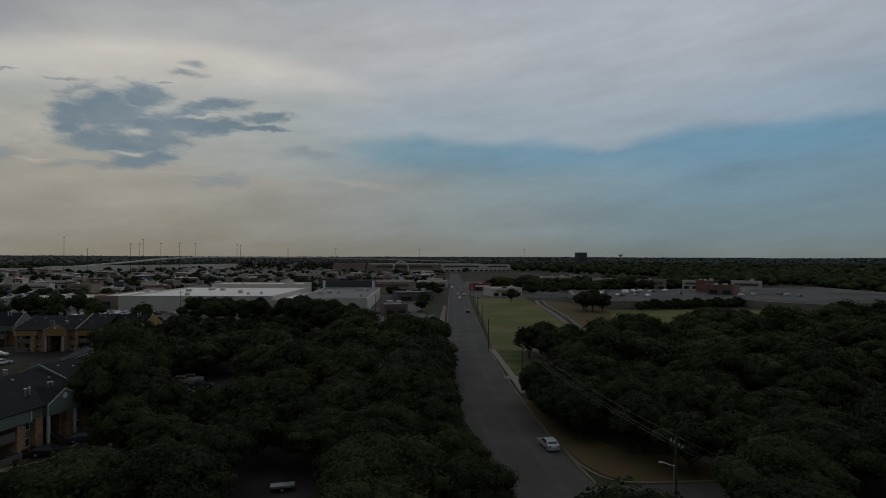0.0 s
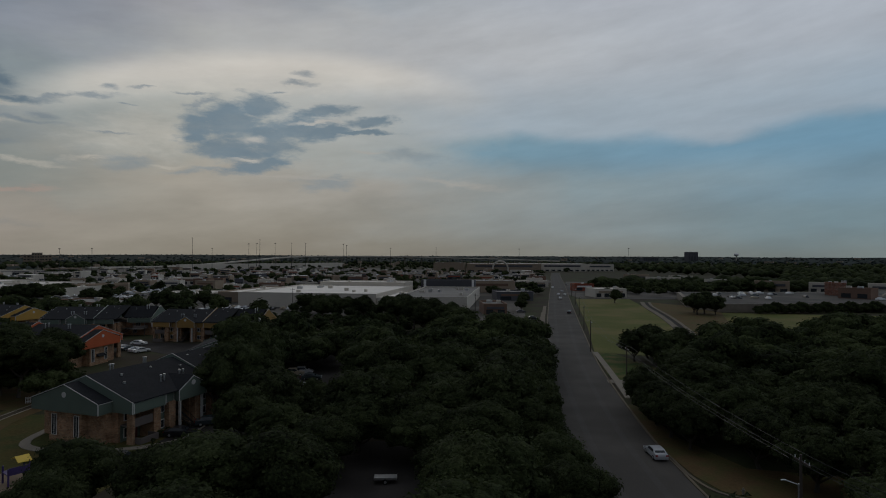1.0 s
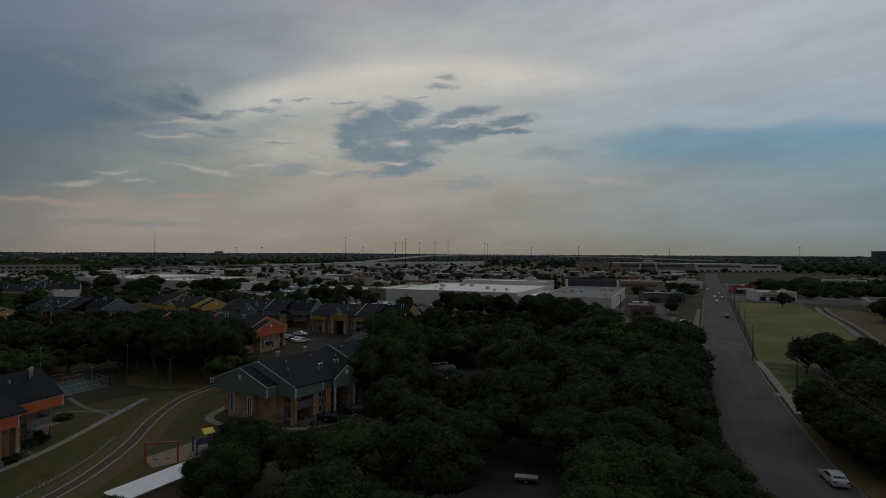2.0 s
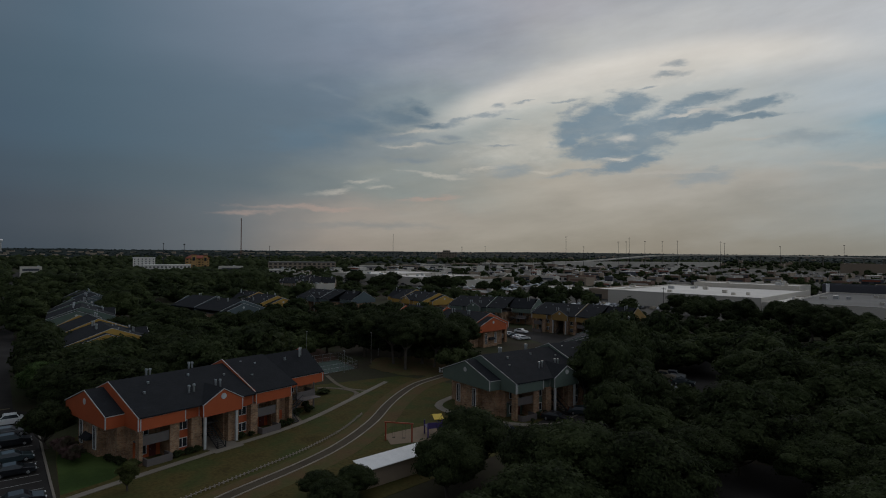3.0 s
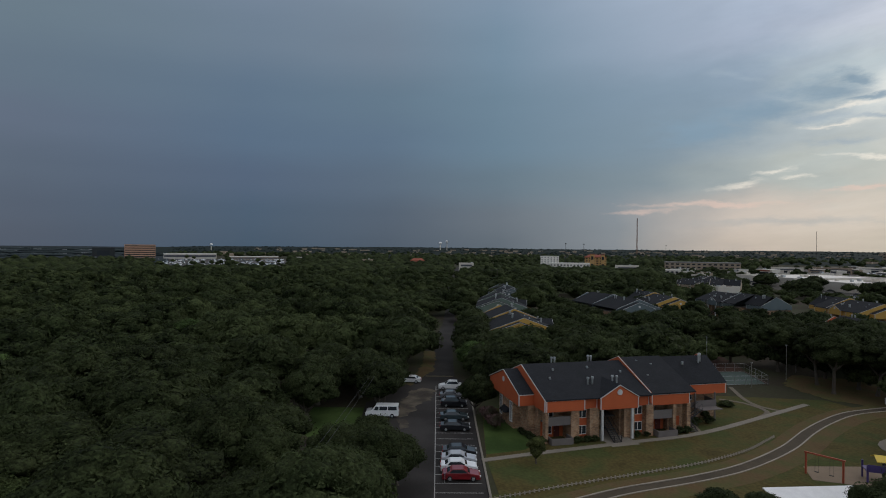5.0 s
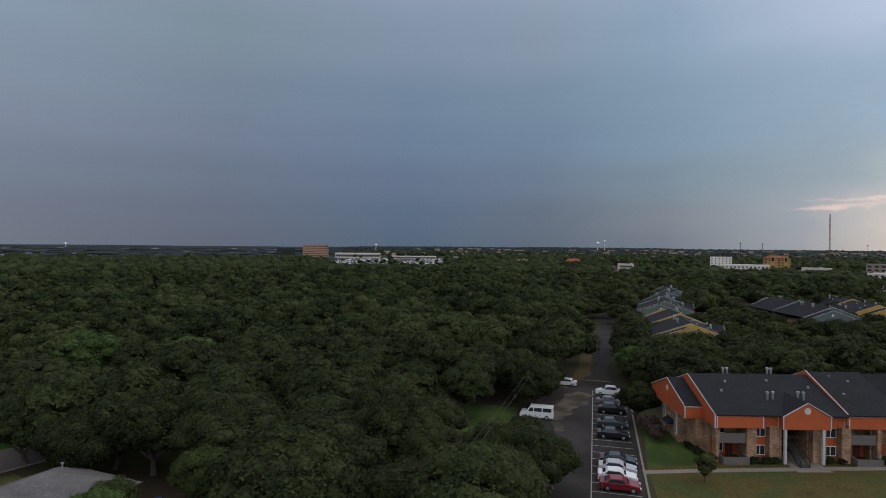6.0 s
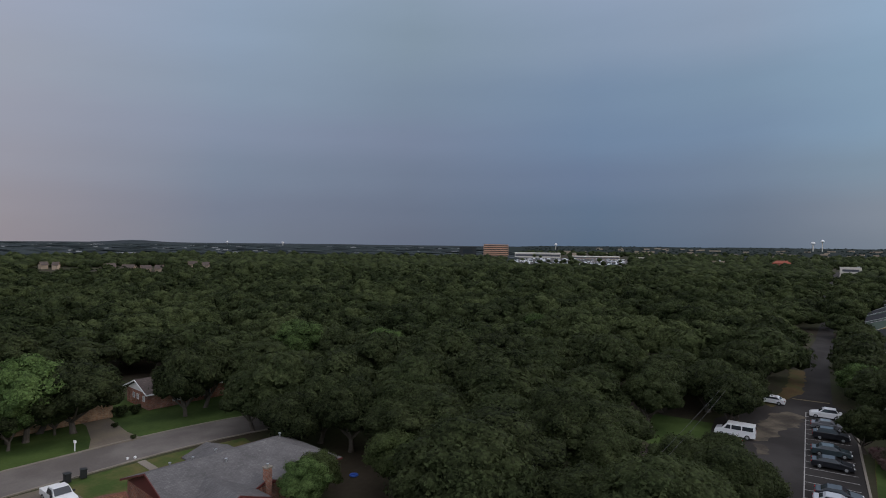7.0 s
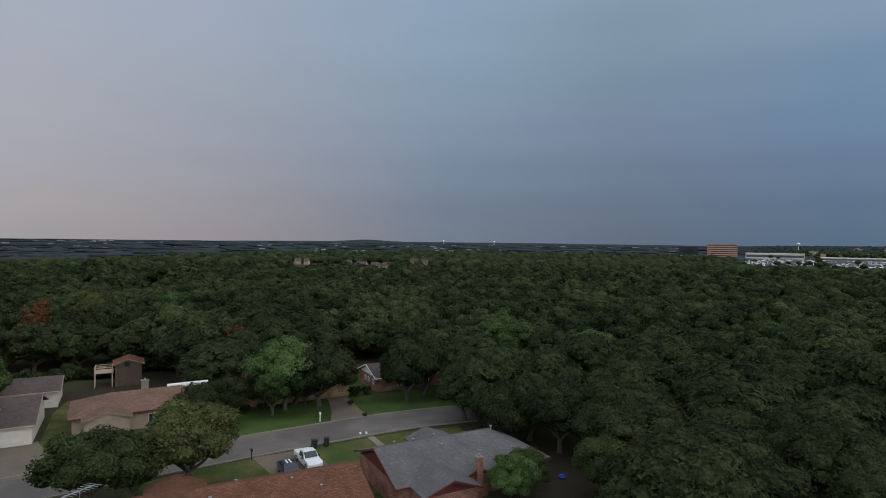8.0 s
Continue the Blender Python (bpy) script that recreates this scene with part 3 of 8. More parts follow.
def smooth_line(pts, step=2.0):
    """Points along a smooth curve through the given ones."""
    p = [Vector(q) for q in pts]
    p = [2 * p[0] - p[1]] + p + [2 * p[-1] - p[-2]]
    out = []
    for a, b, c, d in zip(p, p[1:], p[2:], p[3:]):
        n = max(2, int((c - b).length / step))
        for i in range(n):
            t = i / n
            out.append(0.5 * ((2 * b) + (c - a) * t + (2 * a - 5 * b + 4 * c - d) * t * t + (3 * b - a - 3 * c + d) * t ** 3))
    return out + [p[-2]]


def band(name, line, left, right, z0, z1, mat, label, category="road", kind="structure", parent=None):
    """A strip along a line, from `left` to `right` metres beside it (to its left is positive), as a solid from z0 to z1."""
    bm = bmesh.new()
    prev = None
    for i, p in enumerate(line):
        d = (line[min(i + 1, len(line) - 1)] - line[max(i - 1, 0)]).normalized()
        n = Vector((-d.y, d.x))
        a, b = p.to_2d() + n * left, p.to_2d() + n * right
        row = [bm.verts.new((*q, z)) for q, z in ((a, z0), (a, z1), (b, z1), (b, z0))]
        if prev:
            for k in range(4):
                bm.faces.new((prev[k], prev[(k + 1) % 4], row[(k + 1) % 4], row[k]))
        else:
            bm.faces.new(row)
        prev = row
    bm.faces.new(prev[::-1])
    bmesh.ops.recalc_face_normals(bm, faces=bm.faces)
    ob = part(name, bm, mat, parent)
    return tagged(ob, label, category if kind else "", kind=kind) if not parent else ob


def raw_mesh(name, verts, faces, mat):
    """A mesh from arrays, for leaves."""
    me = bpy.data.meshes.new(name)
    verts, faces = np.asarray(verts, np.float32), np.asarray(faces, np.int32)
    k = faces.shape[1]
    me.vertices.add(len(verts)), me.loops.add(faces.size), me.polygons.add(len(faces))
    me.vertices.foreach_set("co", verts.ravel())
    me.loops.foreach_set("vertex_index", faces.ravel())
    me.polygons.foreach_set("loop_start", np.arange(len(faces), dtype=np.int32) * k)
    me.update(calc_edges=True)
    me.validate()
    me.materials.append(M[mat])
    return me


# ---- ground, roads and lots ----
def relief(x, y):
    """The height of the land: flat near by, rolling and rising far off."""
    r = math.hypot(x, y)
    az = math.degrees(math.atan2(-x, y))
    k = min(max((r - 1400) / 3300, 0.0), 1.0)
    hill = 20 + 7 * noise.noise((x * 0.0007, y * 0.0007, 1.0)) + 4 * noise.noise((x * 0.002, y * 0.002, 5.0))
    low = min(max((az - 101) / 6, 0.0), 1.0)
    return k * k * (3 - 2 * k) * hill * (1 - low)


def ground_sheet():
    rings = [0.0] + [12 * 1.16 ** i for i in range(41)]
    rings = [r for r in rings if r < 4880] + [4890.0]
    bm = bmesh.new()
    prev = None
    steps = 180
    for r in rings:
        if r == 0:
            row = [bm.verts.new((0, 0, 0))]
        else:
            row = []
            for i in range(steps):
                a = 2 * math.pi * i / steps
                x, y = r * math.cos(a), r * math.sin(a)
                row.append(bm.verts.new((x, y, relief(x, y))))
        if prev:
            for i in range(steps):
                j = (i + 1) % steps
                if len(prev) == 1:
                    bm.faces.new((prev[0], row[i], row[j]))
                else:
                    bm.faces.new((prev[i], row[i], row[j], prev[j]))
        prev = row
    return tagged(part("ground", bm, "soil", smooth=True), "dry brown soil and thin grass rolling to the horizon", "ground", kind="structure")


ground_sheet()

# main road: its centre line, from the near junction to the far end
ROAD = smooth_line([(19.5, 30), (18.3, 60), (17.4, 80), (17.3, 95), (18.2, 124), (20.2, 160), (25.5, 220), (30.6, 276), (43, 407), (60, 578), (80, 800), (98, 980)], 4.0)
band("road", ROAD, 6.4, -6.4, -0.3, 0.03, "road", "worn grey asphalt road with pale wheel tracks")
for off in (-2.2, 3.1):
    band("road_wear", ROAD, off + 0.5, off - 0.5, 0.0, 0.036, "road_track", "paler strip of asphalt worn by wheels")
band("kerb_east", ROAD[8:], -6.4, -6.75, -0.3, 0.16, "concrete_old", "weathered concrete kerb along the road", "kerb")
band("kerb_west", ROAD, 6.75, 6.4, -0.3, 0.16, "concrete_old", "weathered concrete kerb along the road", "kerb")
band("pavement_west", [p for p in ROAD if 176 < p.y < 330], 9.4, 7.7, -0.2, 0.12, "concrete_old", "worn concrete pavement beside the road", "pavement")
SIDE = smooth_line([(22, 62.5), (32, 63.3), (60, 63), (120, 58)], 4.0)
band("side_street", SIDE, 6.0, -6.0, -0.3, 0.026, "road", "grey asphalt side street at the junction")
CORNER = smooth_line([(24.0, 84), (24.6, 76), (26.4, 71.2), (30, 69.6), (40, 69.4), (70, 69.0)], 1.0)
band("kerb_corner", CORNER, 0.2, -0.2, -0.3, 0.16, "concrete_old", "weathered concrete kerb rounding the corner", "kerb")
sheet("verge", [(24.4, 83), (25.2, 76.5), (26.8, 72), (30, 70), (44, 69.6), (44, 78), (33, 80), (28, 92), (26, 112), (24.2, 112), (23.9, 95)], 0.05, "earth", "strip of dry grass beside the road")
sheet("verge_far", [(26.4, 118), (34, 118), (40, 150), (33, 172), (27.9, 172), (26.2, 140)], 0.05, "lawn_mixed", "green grass beside the pavement")
band("pavement_west", smooth_line([(13.2, 176), (15.6, 210), (19.2, 250), (23.0, 290)], 4), 0.9, -0.9, -0.2, 0.13, "concrete_old", "broken pale pavement along the road", "pavement")
band("pavement", smooth_line([(26.0, 117), (27.2, 140), (28.6, 172)], 4), 0.75, -0.75, -0.2, 0.14, "concrete", "pale concrete pavement along the road", "pavement")
sheet("driveway_apron", [(24.6, 131), (33, 129.4), (33, 133.2), (24.8, 134)], 0.1, "concrete", "concrete driveway crossing the verge", "driveway")
sheet("field", [(28.4, 172), (36, 235), (44, 314), (51, 382), (86, 386), (80, 320), (70, 232), (60, 185), (48, 165)], 0.06, "field", "open field of mown yellow-green grass", "grass")
sheet("meadow", [(92, 300), (80, 232), (66, 186), (150, 190), (260, 225), (330, 290), (215, 272), (200, 292), (112, 298)], 0.04, "field", "wide strip of dry mown grass", "grass")
sheet("dry_bank", [(67, 200), (76, 240), (83, 300), (92, 362), (106, 340), (112, 302), (100, 262), (90, 226)], 0.05, "earth", "dry brown slope beside the channel", "grass")
CHAN = smooth_line([(62, 180), (71, 228), (78, 275), (84, 328), (90, 360)], 6)
band("channel_bank", CHAN, 3.4, 1.0, -0.3, 0.3, "concrete_old", "sloping concrete bank of a drainage channel", "channel")
band("channel_bank", CHAN, -1.0, -2.4, -0.3, 0.3, "concrete_old", "sloping concrete bank of a drainage channel", "channel")
band("channel_bed", CHAN, 1.0, -1.0, -0.3, 0.05, "asphalt", "dark wet bed of a drainage channel", "channel")

# apartment grounds
LOT_U = Vector((-0.982, 0.189))
LOT_V = Vector((0.189, 0.982))


def lot(s, w):
    """A place in the car park: s metres along it, w across it towards the apartments."""
    p = Vector((-66.5, 12.7)) + LOT_U * s + LOT_V * w
    return p.x, p.y


sheet("car_park", [lot(-6, -6.0), lot(-6, 6.2), lot(52, 6.6), lot(57, 4.0), lot(95, 4.4), lot(142, 6.9), lot(225, 8.6), lot(225, 5.2), lot(142, 2.0), lot(95, -1.4), lot(62, -1.4), lot(50, -6.0), lot(36, -12.5), lot(24, -12.0), lot(13, -6.8)], 0.04, "asphalt", "dark asphalt car park with a long drive", "car park")
band("drive_far", smooth_line([(-285, 61.5), (-420, 92), (-560, 124), (-700, 159), (-820, 189)], 12), 3.2, -3.2, -0.2, 0.04, "asphalt", "narrow asphalt drive running on between woods")
band("street_far", smooth_line([(-350, 113), (-420, 131), (-520, 158)], 12), 5.5, -5.5, -0.2, 0.05, "concrete_old", "pale concrete street far behind the roofs")
sheet("retail_lot", [(-700, -40), (-690, -185), (-1240, -330), (-1260, -70)], 0.03, "lot_grey", "wide grey car park before a retail row", "car park")


def ragged(points, seed, amp=0.45, step=0.9):
    """An outline with its edges broken and crumbling."""
    rng, out = random.Random(seed), []
    for p, q in zip(points, points[1:] + points[:1]):
        n = max(1, int(math.dist(p, q) / step))
        out += [(p[0] + (q[0] - p[0]) * k / n + rng.uniform(-amp, amp), p[1] + (q[1] - p[1]) * k / n + rng.uniform(-amp, amp)) for k in range(n)]
    return out


sheet("patch", ragged([lot(27, -6.4), lot(35, -6.6), lot(44, -5.2), lot(47.5, -2.6), lot(45.5, -0.4), lot(39, -0.8), lot(35, -3.0), lot(28, -4.4)], 3), 0.046, "patch_worn", "bleached and crumbling patch in the car park", "patch")
sheet("patch", ragged([lot(21, -5.2), lot(26, -6.2), lot(26, -4.8), lot(22, -4.0)], 4, 0.25), 0.0465, "patch_worn", "small bleached patch in the car park", "patch")
sheet("drive_verge", ragged([lot(49, -5.4), lot(56, -3.0), lot(64, -0.6), lot(76, -0.2), lot(88, -0.6), lot(88, -3.2), lot(70, -3.4), lot(60, -4.6), lot(52, -7.0)], 5, 0.35), 0.047, "earth", "bare brown earth along the drive", "verge")
sheet("drive_edge", [lot(57.6, -2.2), lot(58.2, -2.2), lot(58.2, 3.6), lot(57.6, 3.6)], 0.046, "line_yellow", "worn yellow line across the drive", "line")
for k in range(20):
    s0 = -1.9 + 2.66 * k
    sheet("stall_line", [lot(s0 - 0.06, 0.0), lot(s0 + 0.06, 0.0), lot(s0 + 0.06, 5.6), lot(s0 - 0.06, 5.6)], 0.045, "line_paint", "worn white line between parking stalls", "line")
sheet("stall_edge", [lot(-4.5, -0.06), lot(-4.5, 0.06), lot(49, 0.06), lot(49, -0.06)], 0.0445, "line_paint", "worn white line along the stalls", "line")
band("kerb_lot", smooth_line([(*lot(-6, 6.3),), (*lot(20, 6.4),), (*lot(52, 6.7),)], 3), 0.13, -0.13, -0.2, 0.17, "concrete", "concrete kerb at the head of the stalls", "kerb")
sheet("lawn", [(-63, 19.5), (-73.5, 21), (-88, 24.5), (-97, 27), (-100, 70), (-92, 92), (-70, 96), (-52, 100), (-46, 70), (-48, 44), (-58, 24), (-56, 12), (-62, 14)], 0.03, "lawn", "patchy yellow-green lawn between the apartments", "lawn")
sheet("lawn_shade", [(-75.5, 21.5), (-88, 24.6), (-95, 27), (-92, 31), (-79, 31), (-76.2, 27)], 0.036, "lawn_green", "greener grass beside the end wall", "lawn")
WALK = smooth_line([(-73.4, 20.4), (-74.7, 29), (-75.9, 38), (-76.7, 44), (-77.2, 49), (-78.0, 54), (-80.0, 60.8), (-83.3, 69.3), (-87, 78.6), (-90, 86)], 1.5)
band("footpath", WALK, 0.55, -0.55, -0.2, 0.1, "concrete", "pale concrete footpath curving past the apartments", "footpath")
band("footpath_branch", smooth_line([(-78.6, 56.2), (-82, 57.5), (-86, 58.5)], 1.5), 0.42, -0.42, -0.2, 0.09, "concrete_old", "narrow concrete path to the stairs", "footpath")
band("footpath_branch", smooth_line([(-83.6, 70.2), (-87.2, 75.4), (-92.8, 75.2), (-96, 72.5)], 1.5), 0.42, -0.42, -0.2, 0.085, "concrete_old", "narrow concrete path across the lawn", "footpath")
band("footpath_branch", smooth_line([(-86.6, 78.4), (-90, 76.6), (-95, 77.2), (-104, 81.2)], 1.5), 0.42, -0.42, -0.2, 0.08, "concrete_old", "narrow concrete path to the court", "footpath")
sheet("stair_pad", [(-75.2, 39.9), (-77.6, 39.9), (-83, 40.2), (-83, 44.2), (-77.8, 44.2), (-75.6, 44.4)], 0.095, "concrete", "concrete landing before the stairs", "landing")
TRACK = smooth_line([(-56.5, 14), (-59.0, 26), (-61.2, 34), (-63.0, 44.7), (-65.4, 53.5), (-70.3, 64), (-76, 73), (-80, 80.2), (-83.4, 88), (-84.6, 95), (-86, 110)], 1.5)
band("track", TRACK, 0.75, -0.75, -0.2, 0.045, "gravel", "brown gravel bed of a narrow curving drain", "drain")
band("track_kerb", TRACK, 0.92, 0.75, -0.2, 0.14, "kerb_pale", "pale concrete kerb of the curving drain", "kerb")
band("track_kerb", TRACK, -0.75, -0.93, -0.2, 0.14, "kerb_pale", "pale concrete kerb of the curving drain", "kerb")
band("track_bank", TRACK, 2.6, 0.92, -0.2, 0.05, "earth", "bare earth bank beside the drain", "bank")
band("track_bank", TRACK[12:], -0.93, -3.6, -0.2, 0.045, "earth", "bare brown bank beside the drain", "bank")
sheet("play_sand", [(-64.2, 61), (-60.2, 58.6), (-54.5, 68), (-58, 74.5), (-62.5, 70)], 0.06, "sand", "pale sand bed of the playground", "sand")
band("path_b", smooth_line([(-71.5, 88), (-70, 80.5), (-66, 77.5), (-58, 77), (-50.5, 80)], 1.5), 0.7, -0.7, -0.2, 0.1, "concrete", "concrete footpath round the green apartments", "footpath")
sheet("car_park_inner", [(-50, 70), (-42, 74), (-36, 100), (-30, 140), (-28, 208), (-52, 212), (-48, 150), (-49, 112), (-50.5, 92)], 0.035, "asphalt", "shaded asphalt car park under trees", "car park")
sheet("car_park_south", [(-24, 60), (-3, 60), (-3, 84), (-12, 88), (-24, 84)], 0.035, "asphalt", "asphalt car park between trees", "car park")
sheet("car_park_north", [(-122, 172), (-88, 152), (-80, 168), (-84, 174), (-112, 175), (-150, 177), (-150, 171)], 0.04, "asphalt", "dark asphalt car park before apartments", "car park")
band("kerb_b", smooth_line([(-52, 79.6), (-47.5, 84.5), (-47.8, 97)], 1.5), 0.15, -0.15, -0.2, 0.17, "concrete", "pale kerb of the inner car park", "kerb")
sheet("clay_yard", [(-105.8, 91.6), (-117.4, 95.4), (-127, 100), (-142, 104), (-150, 92), (-132, 84), (-118.4, 85)], 0.05, "clay", "reddish-brown clay yard behind the court", "court")
sheet("court", [(-106.2, 81.4), (-105.6, 90.9), (-117.1, 94.7), (-117.7, 86.0)], 0.06, "court_green", "green hard court behind the apartments", "court")

sheet("bare_ground", ragged([(-87, 97), (-92, 93), (-104, 93.5), (-112, 103), (-106, 114), (-92, 113), (-87.5, 106)], 6, 0.6), 0.034, "earth", "bare trodden earth under tall oaks")

# residential street
ST = smooth_line([(10, -82), (-14, -77), (-26, -74.2), (-39.5, -71), (-51, -67.8), (-60, -65), (-69, -61), (-78, -55), (-84, -48)], 2)
band("street", ST, 4.1, -4.1, -0.3, 0.03, "street", "pale grey concrete street between houses")
band("kerb_street", ST, 4.35, 4.1, -0.3, 0.15, "concrete", "concrete kerb of the quiet street", "kerb")
band("kerb_street", ST, -4.1, -4.35, -0.3, 0.15, "concrete", "concrete kerb of the quiet street", "kerb")
sheet("lawn_front", [(-33, -77.4), (-41, -75.3), (-52.4, -72.2), (-61.5, -69.4), (-71, -65.2), (-80, -59.6), (-86, -76), (-70, -96), (-40, -98), (-36, -82)], 0.04, "lawn_green", "green front lawns across the street", "lawn")
sheet("lawn_near", [(-34, -67.6), (-46, -64.2), (-58, -60.2), (-66, -56), (-58, -40), (-40, -36), (-22, -44), (-20, -60), (-24, -69)], 0.04, "lawn_mixed", "front lawns, dry in places", "lawn")
sheet("lawn_corner", [(-18.4, -79.8), (-24, -79.2), (-33, -77.2), (-33, -90), (-29, -100), (-30, -112), (-26.4, -106), (-21.4, -92.2)], 0.04, "lawn_mixed", "green lawn beside the garage", "lawn")
sheet("driveway_far", [(-53.8, -71.2), (-60.2, -68.8), (-61.2, -73), (-64.5, -80.5), (-67, -86), (-63, -88), (-60.8, -81), (-57, -75)], 0.06, "concrete_old", "brownish concrete driveway", "driveway")
sheet("driveway_near", [(-38.2, -66.6), (-45.2, -64.2), (-43, -56), (-36.6, -58)], 0.06, "concrete_old", "brownish concrete driveway with a parked pickup", "driveway")
sheet("driveway_garage", [(-13, -80.5), (-20, -79), (-21.3, -92.6), (-15, -94)], 0.06, "concrete_old", "concrete driveway before a garage", "driveway")
band("garden_walk", smooth_line([(-53.8, -61.8), (-52.2, -57.5), (-50, -54)], 1), 0.5, -0.5, -0.1, 0.09, "concrete", "short concrete walk to the house", "footpath")
# town paving
sheet("town_paving", [(13, 240), (14, 330), (33, 470), (60, 640), (60, 1000), (-500, 1400), (-900, 900), (-520, 420), (-330, 300), (-190, 262), (-120, 255), (-52, 262), (-30, 232), (0, 236)], 0.02, "lot_grey", "wide grey car parks of a shopping district", "car park")
sheet("far_lot", [(-330, 95), (-420, 110), (-640, 130), (-640, 200), (-520, 190), (-395, 140)], 0.02, "lot_grey", "grey car park far behind the trees", "car park")
sheet("east_lot", [(56, 388), (110, 388), (150, 420), (150, 640), (75, 640), (50, 440)], 0.02, "lot_grey", "grey car park beside the road", "car park")
sheet("north_lot", [(-1500, 240), (-1420, 480), (-1280, 470), (-1260, 300)], 4.0, "lot_grey", "far pale car park among trees", "car park")

sheet("garden_grass", [(-80, 1), (-82, 6), (-101, 7), (-103, -2), (-90, -4)], 0.03, "lawn_green", "green grass of a garden clearing", "lawn")

# ---- trees ----
def ico_points(sub):
    bm = bmesh.new()
    bmesh.ops.create_icosphere(bm, subdivisions=sub, radius=1.0)
    v = np.array([p.co for p in bm.verts])
    f = np.array([[p.index for p in q.verts] for q in bm.faces])
    bm.free()
    return v, f


ICO1 = ico_points(1)


def crown_arrays(rng, radius, height, lift, lobes, leaves, size):
    """An uneven crown: soft lobes heaped over a flattened dome, clothed in single leafy twigs at all angles. Gives points, triangles and the number of lobe triangles."""
    verts, tris, n = [], [], 0
    cz = lift + height * 0.5
    v0, f0 = ICO1
    centres = []
    for i in range(lobes):
        a = i * 2.39996 + rng.uniform(-0.5, 0.5)
        h = 1 - (i + 0.5) / lobes * 1.5
        k = math.sqrt(max(0.0, 1 - h * h))
        wob = rng.uniform(0.55, 1.05)
        c = np.array([radius * 0.72 * k * math.cos(a) * wob, radius * 0.72 * k * math.sin(a) * wob, cz + height * 0.36 * h * rng.uniform(0.75, 1.15)])
        r = radius * rng.uniform(0.22, 0.42) * (1.3 if lobes < 9 else 1.1 if lobes < 16 else 0.95 if lobes < 26 else 0.78)
        centres.append((c, r))
        lump = 1 + rng.normal(scale=0.1, size=len(v0))
        verts.append(c + v0 * lump[:, None] * r * (0.9 if leaves else 1.0) * np.array([1, 1, 0.9])), tris.append(f0 + n)
        n += len(v0)
    core = ICO1[0] * np.array([radius * 0.6, radius * 0.6, height * 0.34]) + np.array([0, 0, cz - 0.06 * height])
    verts.append(core), tris.append(ICO1[1] + n)
    n += len(core)
    soft = (lobes + 1) * len(f0)
    if leaves:
        share = np.array([r * r for _, r in centres])
        pick = rng.choice(lobes, leaves, p=share / share.sum())
        d = rng.normal(size=(leaves, 3))
        d[:, 2] = np.abs(d[:, 2]) - 0.35
        d /= np.linalg.norm(d, axis=1, keepdims=True)
        p = np.array([centres[i][0] for i in pick]) + d * np.array([[centres[i][1]] for i in pick]) * rng.uniform(0.84, 1.16, (leaves, 1)) * np.array([1, 1, 0.9])
        dome = p - np.array([0, 0, cz - 0.25 * height])
        dome /= np.linalg.norm(dome, axis=1, keepdims=True)
        m = 0.8 * d + 0.6 * dome + rng.normal(scale=0.55, size=(leaves, 3)) + np.array([0, 0, 0.15])
        m /= np.linalg.norm(m, axis=1, keepdims=True)
        u = np.cross(m, rng.normal(size=(leaves, 3)))
        u /= np.linalg.norm(u, axis=1, keepdims=True)
        w = np.cross(m, u)
        s = size * rng.uniform(0.55, 1.5, (leaves, 1))
        q = np.stack([p - u * s - w * s * 0.5, p + u * s - w * s * 0.6, p + w * s + u * s * rng.uniform(-0.6, 0.6, (leaves, 1))], 1).reshape(-1, 3)
        verts.append(q), tris.append(np.arange(leaves * 3).reshape(-1, 3) + n)
    return np.concatenate(verts), np.concatenate(tris), soft


def crown_mesh(name, mat, *args):
    v, f, soft = crown_arrays(*args)
    me = raw_mesh(name, v, f, mat)
    me.polygons.foreach_set("use_smooth", np.arange(len(f)) < soft)
    return me


def trunk_mesh(name, rng, radius, lift, height):
    bm = bmesh.new()
    lean = Vector((rng.uniform(-0.4, 0.4), rng.uniform(-0.4, 0.4), lift))
    tube(bm, (0, 0, -0.1), lean * 0.15, 0.42, 0.3, 8)
    tube(bm, lean * 0.15, lean, 0.3, 0.24, 8)
    for i in range(5):
        a = i * 1.26 + rng.uniform(-0.3, 0.3)
        e = Vector((math.cos(a) * radius * 0.5, math.sin(a) * radius * 0.5, lift + height * rng.uniform(0.3, 0.5)))
        m = (lean + e) * 0.5 + Vector((0, 0, -0.25))
        tube(bm, lean, m, 0.17, 0.12, 6)
        tube(bm, m, e, 0.12, 0.05, 6)
    me = bpy.data.meshes.new(name)
    bm.to_mesh(me)
    bm.free()
    me.materials.append(M["bark"])
    return me


RNG = np.random.default_rng(7)
OAKS = []
for k in range(6):
    rad, hgt, lft = RNG.uniform(4.4, 5.4), RNG.uniform(6.8, 8.0), RNG.uniform(1.0, 1.6)
    fine = crown_mesh("oak_crown", "leaf", RNG, rad, hgt, lft, 60, 8000, 0.135)
    plain = crown_mesh("oak_crown", "leaf", RNG, rad, hgt, lft, 40, 2500, 0.22)
    coarse = crown_mesh("oak_crown", "leaf", RNG, rad, hgt, lft, 24, 1100, 0.33)
    OAKS.append((fine, trunk_mesh("oak_trunk", RNG, rad, lft, hgt), plain, coarse))
LIGHT = (crown_mesh("light_crown", "leaf_light", RNG, 4.4, 8.4, 1.4, 50, 9000, 0.12), trunk_mesh("light_trunk", RNG, 4.4, 1.4, 8.4))
RUST = (crown_mesh("rust_crown", "leaf_rust", RNG, 3.8, 6.6, 1.3, 46, 9500, 0.11), trunk_mesh("rust_trunk", RNG, 3.8, 1.3, 6.6))
